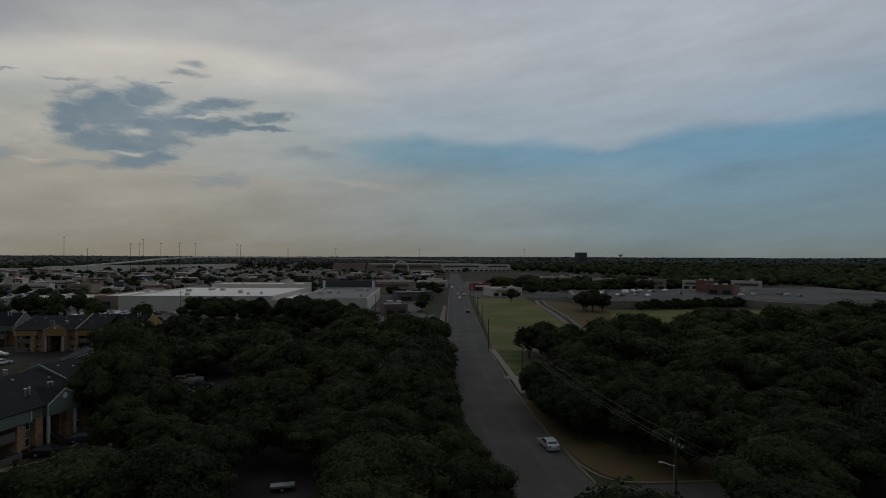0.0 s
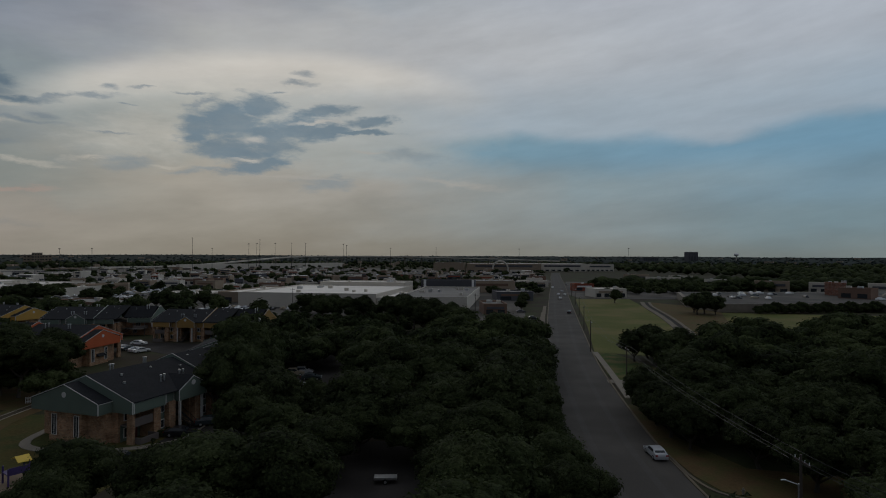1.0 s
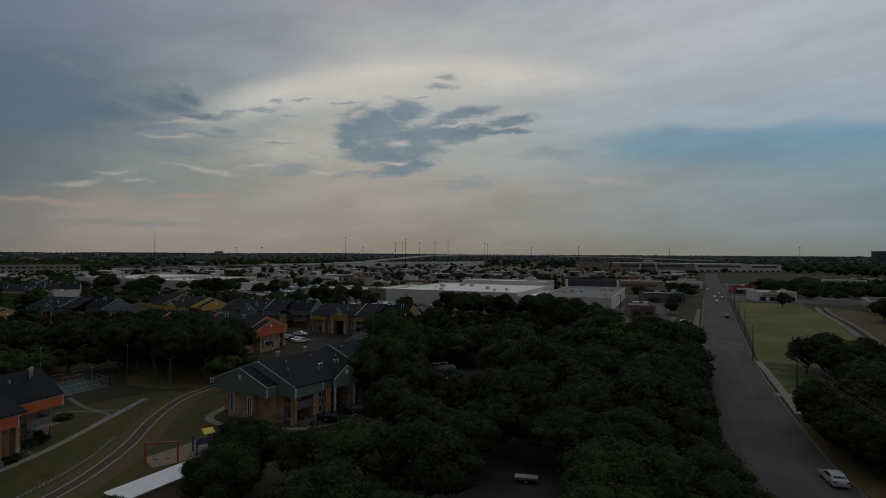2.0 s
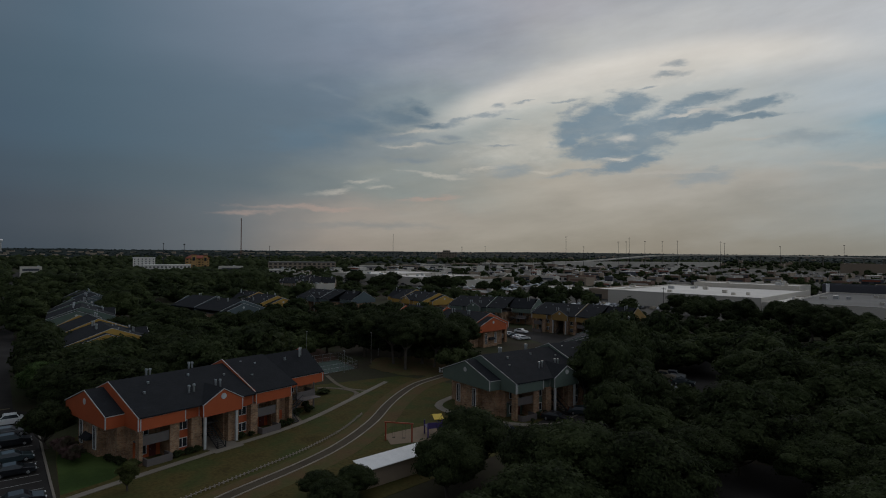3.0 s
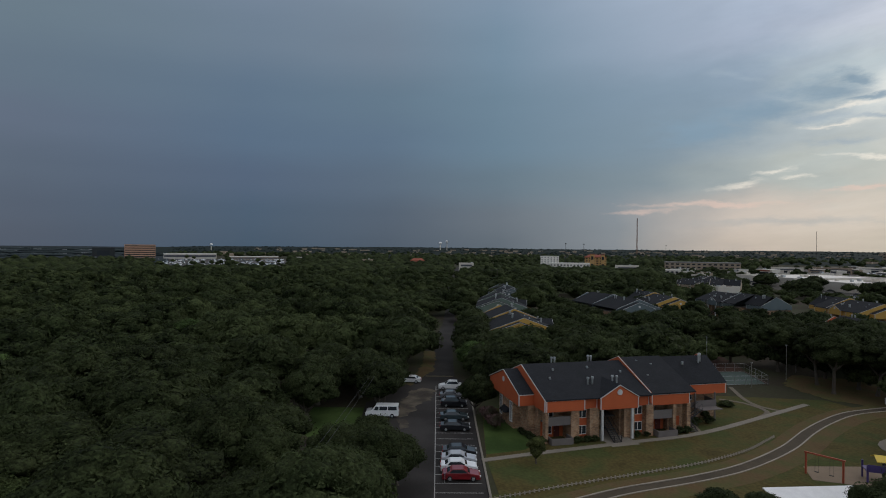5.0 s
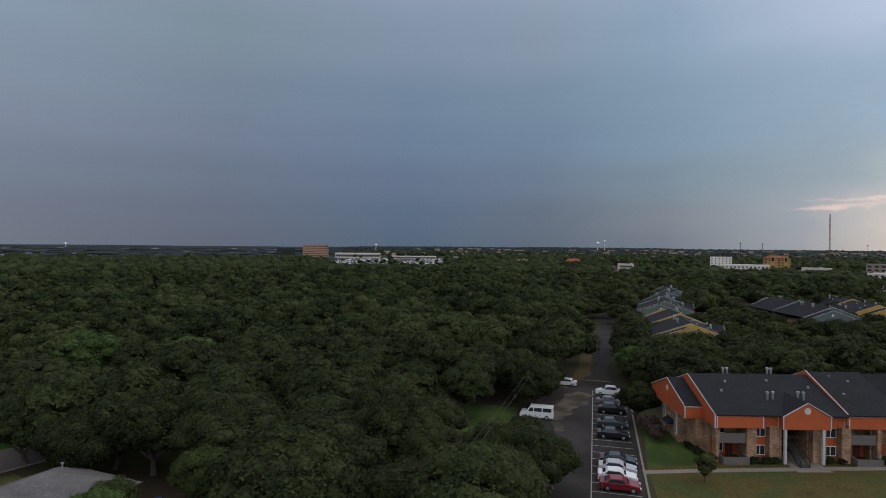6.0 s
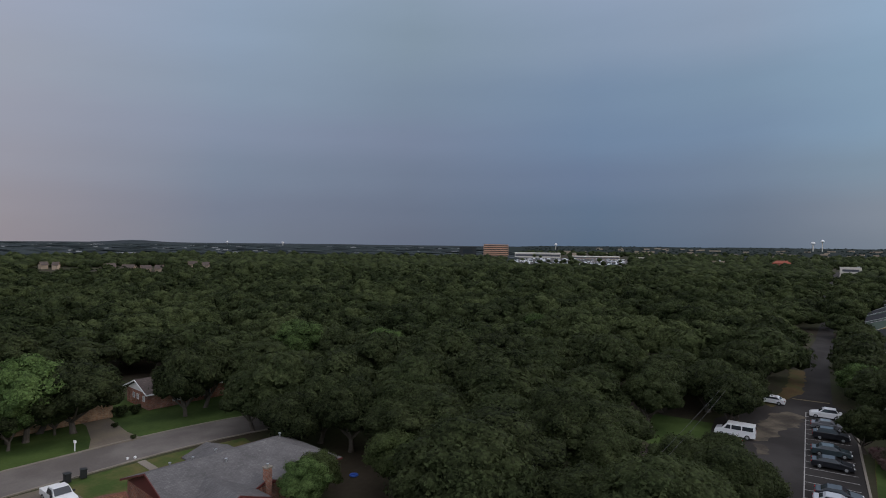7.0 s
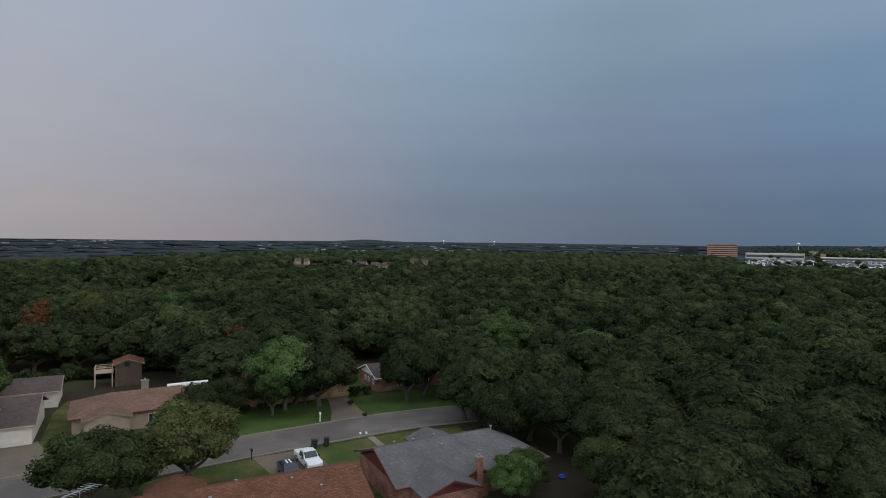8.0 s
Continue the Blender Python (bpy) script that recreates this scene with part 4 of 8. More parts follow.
MIDGREEN = (crown_mesh("broad_crown", "leaf_mid", np.random.default_rng(11), 4.9, 7.2, 1.4, 44, 9500, 0.13), LIGHT[1])
SPARSE = (crown_mesh("light_crown", "leaf_light", np.random.default_rng(5), 4.4, 8.4, 1.4, 19, 3600, 0.14), LIGHT[1])
SPARSE_DARK = (crown_mesh("oak_crown", "leaf", np.random.default_rng(6), 4.6, 7.2, 1.3, 17, 3400, 0.15), LIGHT[1])
RED = (crown_mesh("red_crown", "leaf_red", RNG, 3.8, 6.6, 1.3, 30, 2000, 0.24), RUST[1])
TALLS = []
for k in range(3):
    rad, hgt, lft = RNG.uniform(4.4, 5.0), RNG.uniform(8.0, 9.0), RNG.uniform(4.2, 5.2)
    TALLS.append((crown_mesh("tall_crown", "leaf", RNG, rad, hgt, lft, 44, 3600, 0.2), trunk_mesh("tall_trunk", RNG, rad, lft, hgt)))
BUSHES = [crown_mesh("bush_crown", "leaf", RNG, 1.0, 1.5, -0.1, 9, 700, 0.11), crown_mesh("blossom_crown", "blossom", RNG, 1.0, 1.6, 0.1, 9, 800, 0.1)]


def tree(x, y, kind, scale, label, turn=0.0, tall=1.0, group="trees round the houses"):
    crown, trunk = kind[:2]
    far = math.hypot(x, y)
    if len(kind) > 2 and far > 82:
        crown = kind[2] if far < 125 else kind[-1]
    t = new("tree")
    t.matrix_basis = pose(x, y, 0, 0, 0, turn) @ Matrix.Diagonal((scale * 1.08, scale * 1.08, scale * tall, 1))
    tagged(t, label, "tree", group)
    for nm, me in (("trunk", trunk), ("crown", crown)):
        ob = new(nm, me)
        ob.parent = t
    return t


def bush(x, y, sx, sy, sz, label="dark green clipped shrub by the wall", kind=0, rz=0.0):
    b = new("bush", BUSHES[kind])
    b.matrix_basis = pose(x, y, 0, 0, 0, rz) @ Matrix.Diagonal((sx, sy, sz, 1))
    return tagged(b, label, "bush", "shrubs")


def inside(x, y, poly):
    hit = False
    for (ax, ay), (bx, by) in zip(poly, poly[1:] + poly[:1]):
        if (ay > y) != (by > y) and x < (bx - ax) * (y - ay) / (by - ay) + ax:
            hit = not hit
    return hit


# clearings: ground that no crown covers
CLEAR = [
    [(-65, 17), (-80, 9), (-115, 19), (-160, 31), (-160, 33), (-125, 27.5), (-111, 29), (-97, 29), (-98, 66), (-106, 78), (-121, 92), (-112, 98), (-89, 99), (-82, 97), (-75, 88), (-67, 66), (-64, 60), (-59, 51), (-59, 44), (-61, 33), (-63, 21)],
    [(-74, 84), (-69, 102), (-52, 96), (-54, 81), (-61, 80), (-66, 77)],
    [(-60, 53), (-58, 60), (-64, 61), (-65, 77), (-59, 72), (-54, 61), (-50, 52), (-54, 47)],
    [(-142, 183), (-150, 206), (-129, 191), (-156, 250), (-142, 279), (-86, 169), (-92, 148), (-101, 145), (-123, 160)],
    [(25, 94), (27, 88), (31, 77), (38, 77), (34, 62), (8, 62), (15, 86), (14, 99), (12, 122), (35, 376), (52, 376), (29, 184), (29, 139), (29, 122), (26, 117)],
    [(-41, -74), (-55, -73), (-65, -82), (-80, -99), (-85, -99), (-73, -79), (-81, -72), (-69, -59), (-65, -45), (-48, -40), (-24, -65), (-34, -63), (-38, -67)],
    [(-26, -139), (-35, -133), (-35, -124), (-24, -97), (-16, -80), (-17, -73), (-14, -76)],
    [(-28, -101), (-34, -118), (-49, -110), (-44, -96), (-34, -93), (-30, -99)],
    [(-18, 73), (-11, 75), (-9, 67), (-16, 66)],
    [(-47, 117), (-43, 135), (-40, 140), (-34, 118), (-33, 105)],
    [(-51, 79), (-47, 80), (-44.5, 95), (-49, 96)],
    [(-58.6, -37), (-62.6, -37), (-62.6, -33), (-58.6, -33)],
    [(-16, 28), (-16, -50), (8, -60), (30, 30)],
    [(33, 205), (44, 314), (51, 382), (86, 386), (80, 320), (72, 240), (66, 205)],
    [(-84, 0), (-86, 5), (-99, 5), (-100, -1)],
    [(-60, -40), (-28, -40), (-14, -70), (-20, -30), (-38, -26)],
]
# footprints that keep trunks off at any distance
SITES = [
    [(-64, 8), (-63, 20), (-122, 31), (-205, 43), (-205, 36), (-126, 20.5), (-110, 13), (-98, 2), (-78, 4)],
    [(-76, 24), (-76, 66), (-100, 68), (-100, 24)], [(-48, 78), (-46, 118), (-64, 122), (-74, 80)],
    [(-86, 148), (-86, 205), (-165, 225), (-165, 165), (-142, 150), (-112, 132)], [(-126, 34), (-126, 62), (-182, 66), (-182, 40)],
    [(-184, 56), (-184, 76), (-270, 90), (-270, 60)], [(-188, 96), (-188, 120), (-270, 132), (-270, 100)], [(-165, 186), (-165, 225), (-245, 225), (-245, 150), (-190, 150)],
    [(40, 165), (56, 390), (400, 560), (340, 290), (260, 225), (66, 184)], [(-70, -36), (-34, -40), (-12, -62), (20, -74), (20, -94), (-40, -84), (-70, -74), (-90, -46)],
    [(6, 240), (45, 560), (400, 640), (200, 1150), (-420, 1350), (-1000, 900), (-540, 420), (-340, 290), (-190, 258), (-60, 262), (-20, 236)],
    [(-30, 208), (18, 208), (34, 340), (-10, 340), (-30, 262)],
    [(14, 176), (42, 176), (62, 400), (102, 800), (70, 800), (26, 400)], [(-200, 38), (-290, 58.5), (-560, 120), (-820, 184), (-820, 194), (-560, 128), (-290, 65), (-200, 47)],
    [(-18, 172), (-66, 166), (-112, 236), (-30, 262)], [(-10, 188), (16, 188), (24, 262), (-14, 262)], [(-345, 108), (-350, 120), (-500, 160), (-505, 140)], [(-100, 127), (-100, 153), (-140, 153), (-140, 127)],
    [(-62, -90), (-66, -72), (-90, -70), (-92, -84)], [(-285, 185), (-264, 214), (-334, 271), (-361, 234)], [(-344, -320), (-252, -396), (-355, -557), (-483, -450)],
]


def free(x, y, reach):
    if any(inside(x, y, s) for s in SITES):
        return False
    for k in (1.0, 0.93, 0.86, 0.79, 0.72):
        for ox, oy in ((0, 0), (reach, 0), (-reach, 0), (0, reach), (0, -reach)):
            if any(inside((x + ox) / k, (y + oy) / k, c) for c in CLEAR):
                return False
    return True


random.seed(21)
cell = 9.6
spots = []
for i in range(-40, 41):
    for j in range(-40, 41):
        x, y = (i + random.uniform(-0.36, 0.36)) * cell, (j + random.uniform(-0.36, 0.36)) * cell
        az, r = math.degrees(math.atan2(-x, y)), math.hypot(x, y)
        if -52 < az < 176 and 36 < r < 262:
            spots.append((r, x, y, random.random(), random.random(), random.random()))
spots.sort()
near_trees, wood_spots = 0, []
for r, x, y, a, b, c in spots:
    if not free(x, y, 3.4):
        continue
    if near_trees < 160 and r < 160:
        near_trees += 1
        s = 0.95 + 0.55 * a
        light = c > 0.94 and math.atan2(-x, y) > 1.2
        tree(x, y, LIGHT if light else OAKS[int(b * 5.99)], s, "lighter green broad-crowned tree" if light else "dark green broad-crowned oak in a dense grove", turn=360 * c, tall=0.68 + 0.28 * random.random())
    else:
        among = 0.6 < math.atan2(-x, y) < 1.2
        if not (among and random.random() > 0.88):
            wood_spots.append((x, y, (0.82 if among else 1.0) + (0.3 if among else 0.5) * a, c))
# low thicket between the grove and the white halls
for i in range(-20, 0):
    for j in range(20, 40):
        x, y = (i + random.uniform(-0.4, 0.4)) * 6.6, (j + random.uniform(-0.4, 0.4)) * 6.6
        if inside(x, y, [(-6, 178), (-14, 160), (-66, 160), (-112, 230), (-30, 252), (-8, 206)]) and random.random() < 0.86:
            wood_spots.append((x, y, 0.5 + 0.3 * random.random() ** 2, random.random()))


def wood(name, spots, variants, mat, label):
    """Many crowns joined into one wood."""
    vs, fs, soft, n = [], [], [], 0
    for i, (x, y, s, a) in enumerate(spots):
        v, f = variants[i % len(variants)][:2]
        ca, sa = math.cos(a * 6.28), math.sin(a * 6.28)
        tall = 0.64 + 0.36 * ((a * 7.31) % 1.0)
        p = v @ np.array([[ca * 1.05, sa * 1.05, 0], [-sa * 1.05, ca * 1.05, 0], [0, 0, tall]]) * s + np.array([x, y, relief(x, y)])
        vs.append(p), fs.append(f + n)
        soft.append(np.arange(len(f)) < (variants[i % len(variants)] + (len(f),))[2])
        n += len(v)
    me = raw_mesh(name, np.concatenate(vs), np.concatenate(fs), mat)
    me.polygons.foreach_set("use_smooth", np.concatenate(soft))
    ob = new(name, me)
    return tagged(ob, label, "trees", kind="stuff")


MID = [crown_arrays(RNG, RNG.uniform(4.3, 5.2), RNG.uniform(6.4, 7.6), 1.3, 14, 600, 0.33) for _ in range(6)]
MID2 = [crown_arrays(RNG, RNG.uniform(4.3, 5.2), RNG.uniform(6.4, 7.6), 1.3, 5, 60, 0.9) for _ in range(6)]
wood("woods", wood_spots, MID, "leaf_far", "dense wood of dark green oaks")
FAR = []
for k in range(6):
    v, f = ICO1
    ph = RNG.uniform(0, 6, 3)
    lump = 1 + 0.25 * np.sin(v @ np.array([4.1, 2.2, 3.0]) + ph[0]) * np.cos(v @ np.array([-2.5, 3.9, 1.4]) + ph[1]) + 0.2 * RNG.normal(size=len(v))
    FAR.append((v * lump[:, None] * np.array([5.0, 5.0, 3.7]) + np.array([0, 0, 4.6]), f))


def retail(az, r):
    """The open ground before the far retail row."""
    return 93.5 < az < 105.5 and 660 < r < 1500


def town(az, r):
    """Where the far ground is built over."""
    return (-9 < az < 30 and 230 < r < 1180) or (3 < az < 31 and 1180 <= r < 1520 and az + r / 100 > 14) or (30 <= az < 58 and 330 < r < 1150 - (az - 30) * 9) or (-36 < az <= -9 and 262 < r < 470) or (58 <= az < 68 and 690 < r < 860) or (70.5 < az < 78 and 560 < r < 1000) or retail(az, r)


spots0, spots, spots2 = [], [], []
r = 262.0
while r < 4700:
    gap = max(10.0, r * 0.0125) if r < 900 else r * 0.0185
    n = int(math.radians(232) * r / (gap * 1.15))
    for i in range(n):
        az = -54 + 232 * (i + random.random()) / n
        q = r + random.uniform(-0.5, 0.5) * gap
        if az > 104 and q > 1040 - max(az - 137, 0) * 15:
            continue
        if retail(az, q) and random.random() > 0.12:
            continue
        if town(az, q) and random.random() > (0.74 if 400 < q < 900 else 0.5):
            continue
        if random.random() < 0.06:
            continue
        x, y = -q * math.sin(math.radians(az)), q * math.cos(math.radians(az))
        if any(inside(x, y, s) for s in SITES):
            continue
        k = gap / 8.5 if r > 500 else 1.25
        (spots0 if r < 520 else spots if r < 800 else spots2).append((x, y, (0.75 + 0.5 * random.random()) * min(k, 1.5) ** 0.6 * (0.72 if town(az, q) else 1.0), random.random()))
    r += gap
wood("woods", spots0, MID2, "leaf_far", "wide wood of dark green oaks")
wood("woods", spots, FAR[:3], "leaf_far", "wide wood of dark green tree crowns")
far0 = [s for s in spots2 if math.hypot(s[0], s[1]) < 1900]
far1 = [(x, y, s * 0.75, a) for x, y, s, a in spots2 if math.hypot(x, y) >= 1900]
wood("far_woods", far0, FAR[3:], "leaf_far", "far woods reaching to the horizon")
wood("far_woods", far1, FAR[3:], "leaf_haze", "haze-tinted woods along the horizon")

# ---- apartments ----
def gable_board(bm, u, v0, v1, z0, z1, peak, t=0.25):
    """The painted end of a roof: a board with a pointed top, across v at u."""
    prism(bm, [(u, v0, z0), (u, v1, z0), (u, v1, z1), (u, (v0 + v1) / 2, peak), (u, v0, z1)], (t, 0, 0))


def rake(bm, a, b, w=0.045, h=0.09):
    """A white board along the edge of a roof, from a to b."""
    a, b = Vector(a), Vector(b)
    d = (b - a).normalized()
    n = d.cross(Vector((0, 0, 1))).normalized() * w
    z = Vector((0, 0, h))
    prism(bm, [a - n, a + n, a + n + z, a - n + z], b - a)


def roof_slab(u0, u1, v0, z0, vr, zr, v1, z1, t=0.18):
    bm = bmesh.new()
    prism(bm, [(u0, v0, z0), (u0, vr, zr), (u0, v1, z1), (u0, v1, z1 + t), (u0, vr, zr + t), (u0, v0, z0 + t)], (u1 - u0, 0, 0))
    return bm


def window_part(parent, u0, u1, v, z0, z1, side=False, mullion=True, frame_mat="paint_white"):
    """A window in a front wall at v, or with side in an end wall at u = v: a frame with its panes."""
    def put(bm, a0, a1, d0, d1, b0, b1):
        box(bm, *((d0, d1, a0, a1, b0, b1) if side else (a0, a1, d0, d1, b0, b1)))
    bm = bmesh.new()
    f = 0.07
    for a0, a1, b0, b1 in ((u0, u1, z0, z0 + f), (u0, u1, z1 - f, z1), (u0, u0 + f, z0 + f, z1 - f), (u1 - f, u1, z0 + f, z1 - f)):
        put(bm, a0, a1, v - 0.06, v + 0.06, b0, b1)
    if mullion:
        m = (u0 + u1) / 2
        put(bm, m - f / 2, m + f / 2, v - 0.05, v + 0.05, z0 + f, z1 - f)
    w = part("window", bm, frame_mat, parent)
    bm = bmesh.new()
    put(bm, u0 + f, u1 - f, v - 0.01, v + 0.02, z0 + f, z1 - f)
    part("pane", bm, "glass", w)
    bm = bmesh.new()
    put(bm, u0 + 0.1, u1 - 0.1, v + 0.05, v + 0.08, z0 + 0.1 + 0.3 * (z1 - z0), z1 - 0.08)
    part("blind", bm, "white_wall", w, "half-drawn pale blind")
    return w


def apartment(paint, label, group="apartment buildings", awning=False):
    """A two-storey brick apartment house with a deep painted band under its roof. x runs along the front, y to the back."""
    a = thing("apartment_building", 0, 0, 0, 0, label, "apartment building", group)
    zb, zt = 4.6, 6.2
    # brick body, with the stair passage left open
    for row in ((0.3, 4.3, 3.2, 18.2, 0, zb + 0.2), (4.3, 9.4, 1.4, 18.2, 0, zb + 0.2), (9.4, 12.7, 7.0, 18.2, 0, zb + 0.2), (12.7, 17.9, 1.4, 18.2, 0, zb + 0.2),
                       (17.9, 21.5, 3.2, 18.4, 0, zb + 0.2), (21.5, 24.2, 2.2, 18.4, 0, zb + 0.2), (24.2, 34.0, 7.2, 18.4, 0, zb + 0.2)):
        part("wall", boxes(row), "brick_tan", a)
    for u0, u1 in ((0.3, 0.75), (4.3, 5.6), (7.3, 8.6), (12.9, 14.6), (16.6, 17.8), (21.2, 21.7), (23.6, 24.2)):
        part("pier", boxes((u0, u1, 0.35, 1.45, 0, zb + 0.1)), "brick_tan", a)
    part("bay_wall", boxes((-1.7, 0.35, 8.0, 14.5, 0, zb + 0.1), (-0.7, 0.35, 4.4, 8.0, 0, zb + 0.1)), "brick_tan", a)
    if awning:
        bm = bmesh.new()
        prism(bm, [(-2.6, 9.6, 2.1), (-1.65, 9.6, 2.1), (-1.65, 9.6, 2.8)], (0, 2.6, 0))
        part("awning", bm, "shingle", a)
    # painted bands
    for u0, u1, v in ((0.25, 6.3, 0.0), (6.3, 8.6, 0.65), (14.8, 17.2, 0.65), (17.45, 24.0, 0.3), (26.2, 34.2, 4.8)):
        part("fascia", boxes((u0, u1, v, v + 0.22, zb, zt)), paint, a)
        bm = bmesh.new()
        rake(bm, (u0, v - 0.02, zt - 0.04), (u1, v - 0.02, zt - 0.04), 0.05, 0.1)
        box(bm, u0 - 0.01, u0 + 0.12, v - 0.03, v - 0.004, zb, zt - 0.05)
        box(bm, u1 - 0.12, u1 + 0.01, v - 0.03, v - 0.004, zb, zt - 0.05)
        part("trim", bm, "trim_white", a, "white-painted edge board")
    part("soffit", boxes((0.25, 17.2, 0.9, 18.4, zb + 0.24, zb + 0.34), (17.2, 24.2, 0.6, 18.4, zb + 0.24, zb + 0.34), (24.2, 34.0, 5.05, 18.4, zb + 0.24, zb + 0.34)), "siding_dark", a)
    part("roof", roof_slab(0.1, 17.25, -0.1, zt - 0.02, 9.3, 9.55, 18.8, zt - 0.02), "shingle", a)
    part("roof", roof_slab(17.25, 25.0, 0.1, zt + 0.05, 9.7, 9.95, 18.8, zt + 0.05), "shingle", a)
    part("roof", roof_slab(25.0, 34.3, 4.7, zt + 0.02, 9.7, 9.75, 18.8, zt + 0.05), "shingle", a)
    bm = bmesh.new()
    gable_board(bm, 0.0, 0.0, 18.6, zb, zt, 9.6)
    part("gable", bm, paint, a)
    bm = bmesh.new()
    gable_board(bm, 17.2, 0.3, 18.8, zb + 0.4, zt + 0.35, 10.25)
    part("gable", bm, paint, a)
    bm = bmesh.new()
    gable_board(bm, 34.1, 4.8, 18.8, zb, zt, 9.75)
    part("gable", bm, paint, a)
    for u, v0, v1, z0, pk in ((0.05, -0.1, 18.7, zt, 9.62), (17.25, 0.2, 18.8, zt + 0.32, 10.25), (34.3, 4.7, 18.8, zt, 9.76)):
        for v in (v0, v1):
            bm = bmesh.new()
            rake(bm, (u, v, z0), (u, (v0 + v1) / 2, pk))
            part("rake_board", bm, "trim_white", a, "white-painted board along the roof edge")
    part("corner_board", boxes((-0.04, 0.1, -0.03, 0.1, zb, zt)), "trim_white", a)
    # bay at the end
    bm = bmesh.new()
    gable_board(bm, -2.35, 4.0, 17.4, zb, zt, 8.6)
    box(bm, -2.1, 0.0, 4.0, 4.22, zb, zt)
    box(bm, -2.1, 0.0, 17.18, 17.4, zb, zt)
    box(bm, -2.2, 0.0, 4.2, 17.2, zb + 0.02, zb + 0.12)
    part("bay_gable", bm, paint, a)
    part("bay_roof", roof_slab(-2.4, -0.02, 3.9, zt, 10.7, 8.62, 17.5, zt), "shingle", a)
    bm = bmesh.new()
    for v0, v1 in ((3.9, 10.7), (17.5, 10.7)):
        rake(bm, (-2.42, v0, zt + 0.04), (-2.42, v1, 8.68), 0.06, 0.12)
    rake(bm, (-2.4, 3.92, zt - 0.02), (0, 3.92, zt - 0.02), 0.05, 0.1)
    box(bm, -2.4, -2.26, 3.96, 4.1, zb, zt)
    part("bay_trim", bm, "trim_white", a)
    bm = bmesh.new()
    tube(bm, (-2.42, 10.7, 7.2), (-2.3, 10.7, 7.2), 0.42, n=16)
    part("vent", bm, "trim_white", a, "round white gable vent")
    # porch over the stairs
    bm = bmesh.new()
    prism(bm, [(8.6, -0.35, zb), (14.8, -0.35, zb), (14.8, -0.35, zt), (11.7, -0.35, 8.0), (8.6, -0.35, zt)], (0, 0.25, 0))
    box(bm, 8.6, 8.85, -0.1, 0.8, zb, zt)
    box(bm, 14.55, 14.8, -0.1, 0.8, zb, zt)
    part("porch_gable", bm, paint, a)
    bm = bmesh.new()
    prism(bm, [(8.5, -0.4, zt), (11.7, -0.4, 8.05), (14.9, -0.4, zt), (14.9, -0.4, zt + 0.15), (11.7, -0.4, 8.2), (8.5, -0.4, zt + 0.15)], (0, 5.6, 0))
    part("porch_roof", bm, "shingle", a)
    bm = bmesh.new()
    rake(bm, (8.5, -0.42, zt), (11.7, -0.42, 8.06), 0.06, 0.12)
    rake(bm, (14.9, -0.42, zt), (11.7, -0.42, 8.06), 0.06, 0.12)
    box(bm, 8.58, 8.72, -0.38, -0.354, zb, zt)
    box(bm, 14.68, 14.82, -0.38, -0.354, zb, zt)
    part("porch_trim", bm, "trim_white", a)
    bm = bmesh.new()
    tube(bm, (11.7, -0.43, 7.05), (11.7, -0.33, 7.05), 0.42, n=16)
    part("vent", bm, "trim_white", a, "round white gable vent")
    for u in (9.0, 13.9):
        c = part("column", boxes((u - 0.16, u + 0.16, -0.3, 0.02, 0.12, zb)), "trim_white", a, "square white porch column")
        part("plinth", boxes((u - 0.26, u + 0.26, -0.4, 0.12, 0, 0.12)), "concrete", c)
    # stairs in the passage
    st = part("stair", boxes((10.15, 10.25, -1.5, -1.4, 0, 0.95), (11.35, 11.45, -1.5, -1.4, 0, 0.95)), "steel_dark", a, "black open staircase")
    for k in range(14):
        part("tread", boxes((10.2, 11.4, -1.55 + 0.3 * k, -1.3 + 0.3 * k, 0.13 + 0.185 * k, 0.19 + 0.185 * k)), "tread_grey", st)
    for o in (10.2, 11.4):
        bm = bmesh.new()
        tube(bm, (o, -1.5, 0.95), (o, 2.65, 3.5), 0.035, n=6)
        for k in range(1, 7):
            tube(bm, (o, -1.5 + 0.6 * k, 0.1 + 0.37 * k), (o, -1.5 + 0.6 * k, 0.95 + 0.37 * k), 0.018, n=4)
        part("handrail", bm, "steel_dark", st)
        bm = bmesh.new()
        prism(bm, [(o - 0.03, -1.65, 0.02), (o - 0.03, -1.35, 0.02), (o - 0.03, 2.75, 2.5), (o - 0.03, 2.75, 2.72)], (0.06, 0, 0))
        part("stringer", bm, "steel_dark", st)
    part("passage_floor", boxes((9.4, 12.7, 2.7, 7.0, 2.6, 2.75)), "siding_dark", a)
    # patios with balconies above
    for u0, u1 in ((0.75, 4.3), (17.9, 21.4)):
        part("patio_wall", boxes((u0 + 0.1, u1 - 0.1, -0.65, -0.45, 0, 0.95), (u0 + 0.1, u0 + 0.28, -0.45, 1.3, 0, 0.95), (u1 - 0.28, u1 - 0.1, -0.45, 1.3, 0, 0.95)), "siding_dark", a, "low grey-brown patio wall")
        part("balcony_front", boxes((u0, u1, 0.55, 0.7, 2.45, 3.75)), "siding_dark", a, "grey-brown boarded balcony front")
        part("balcony_floor", boxes((u0, u1, 0.7, 3.2, 2.45, 2.6)), "siding_dark", a)
        part("back_panel", boxes((u0, u1, 3.1, 3.19, 0, 2.45)), paint, a)
        d = part("door", boxes((u1 - 1.5, u1 - 0.6, 3.0, 3.09, 0.05, 2.1)), "maroon", a, "dark red patio door")
        bm = bmesh.new()
        tube(bm, (u1 - 1.4, 2.99, 1.05), (u1 - 1.4, 2.93, 1.05), 0.04, n=8)
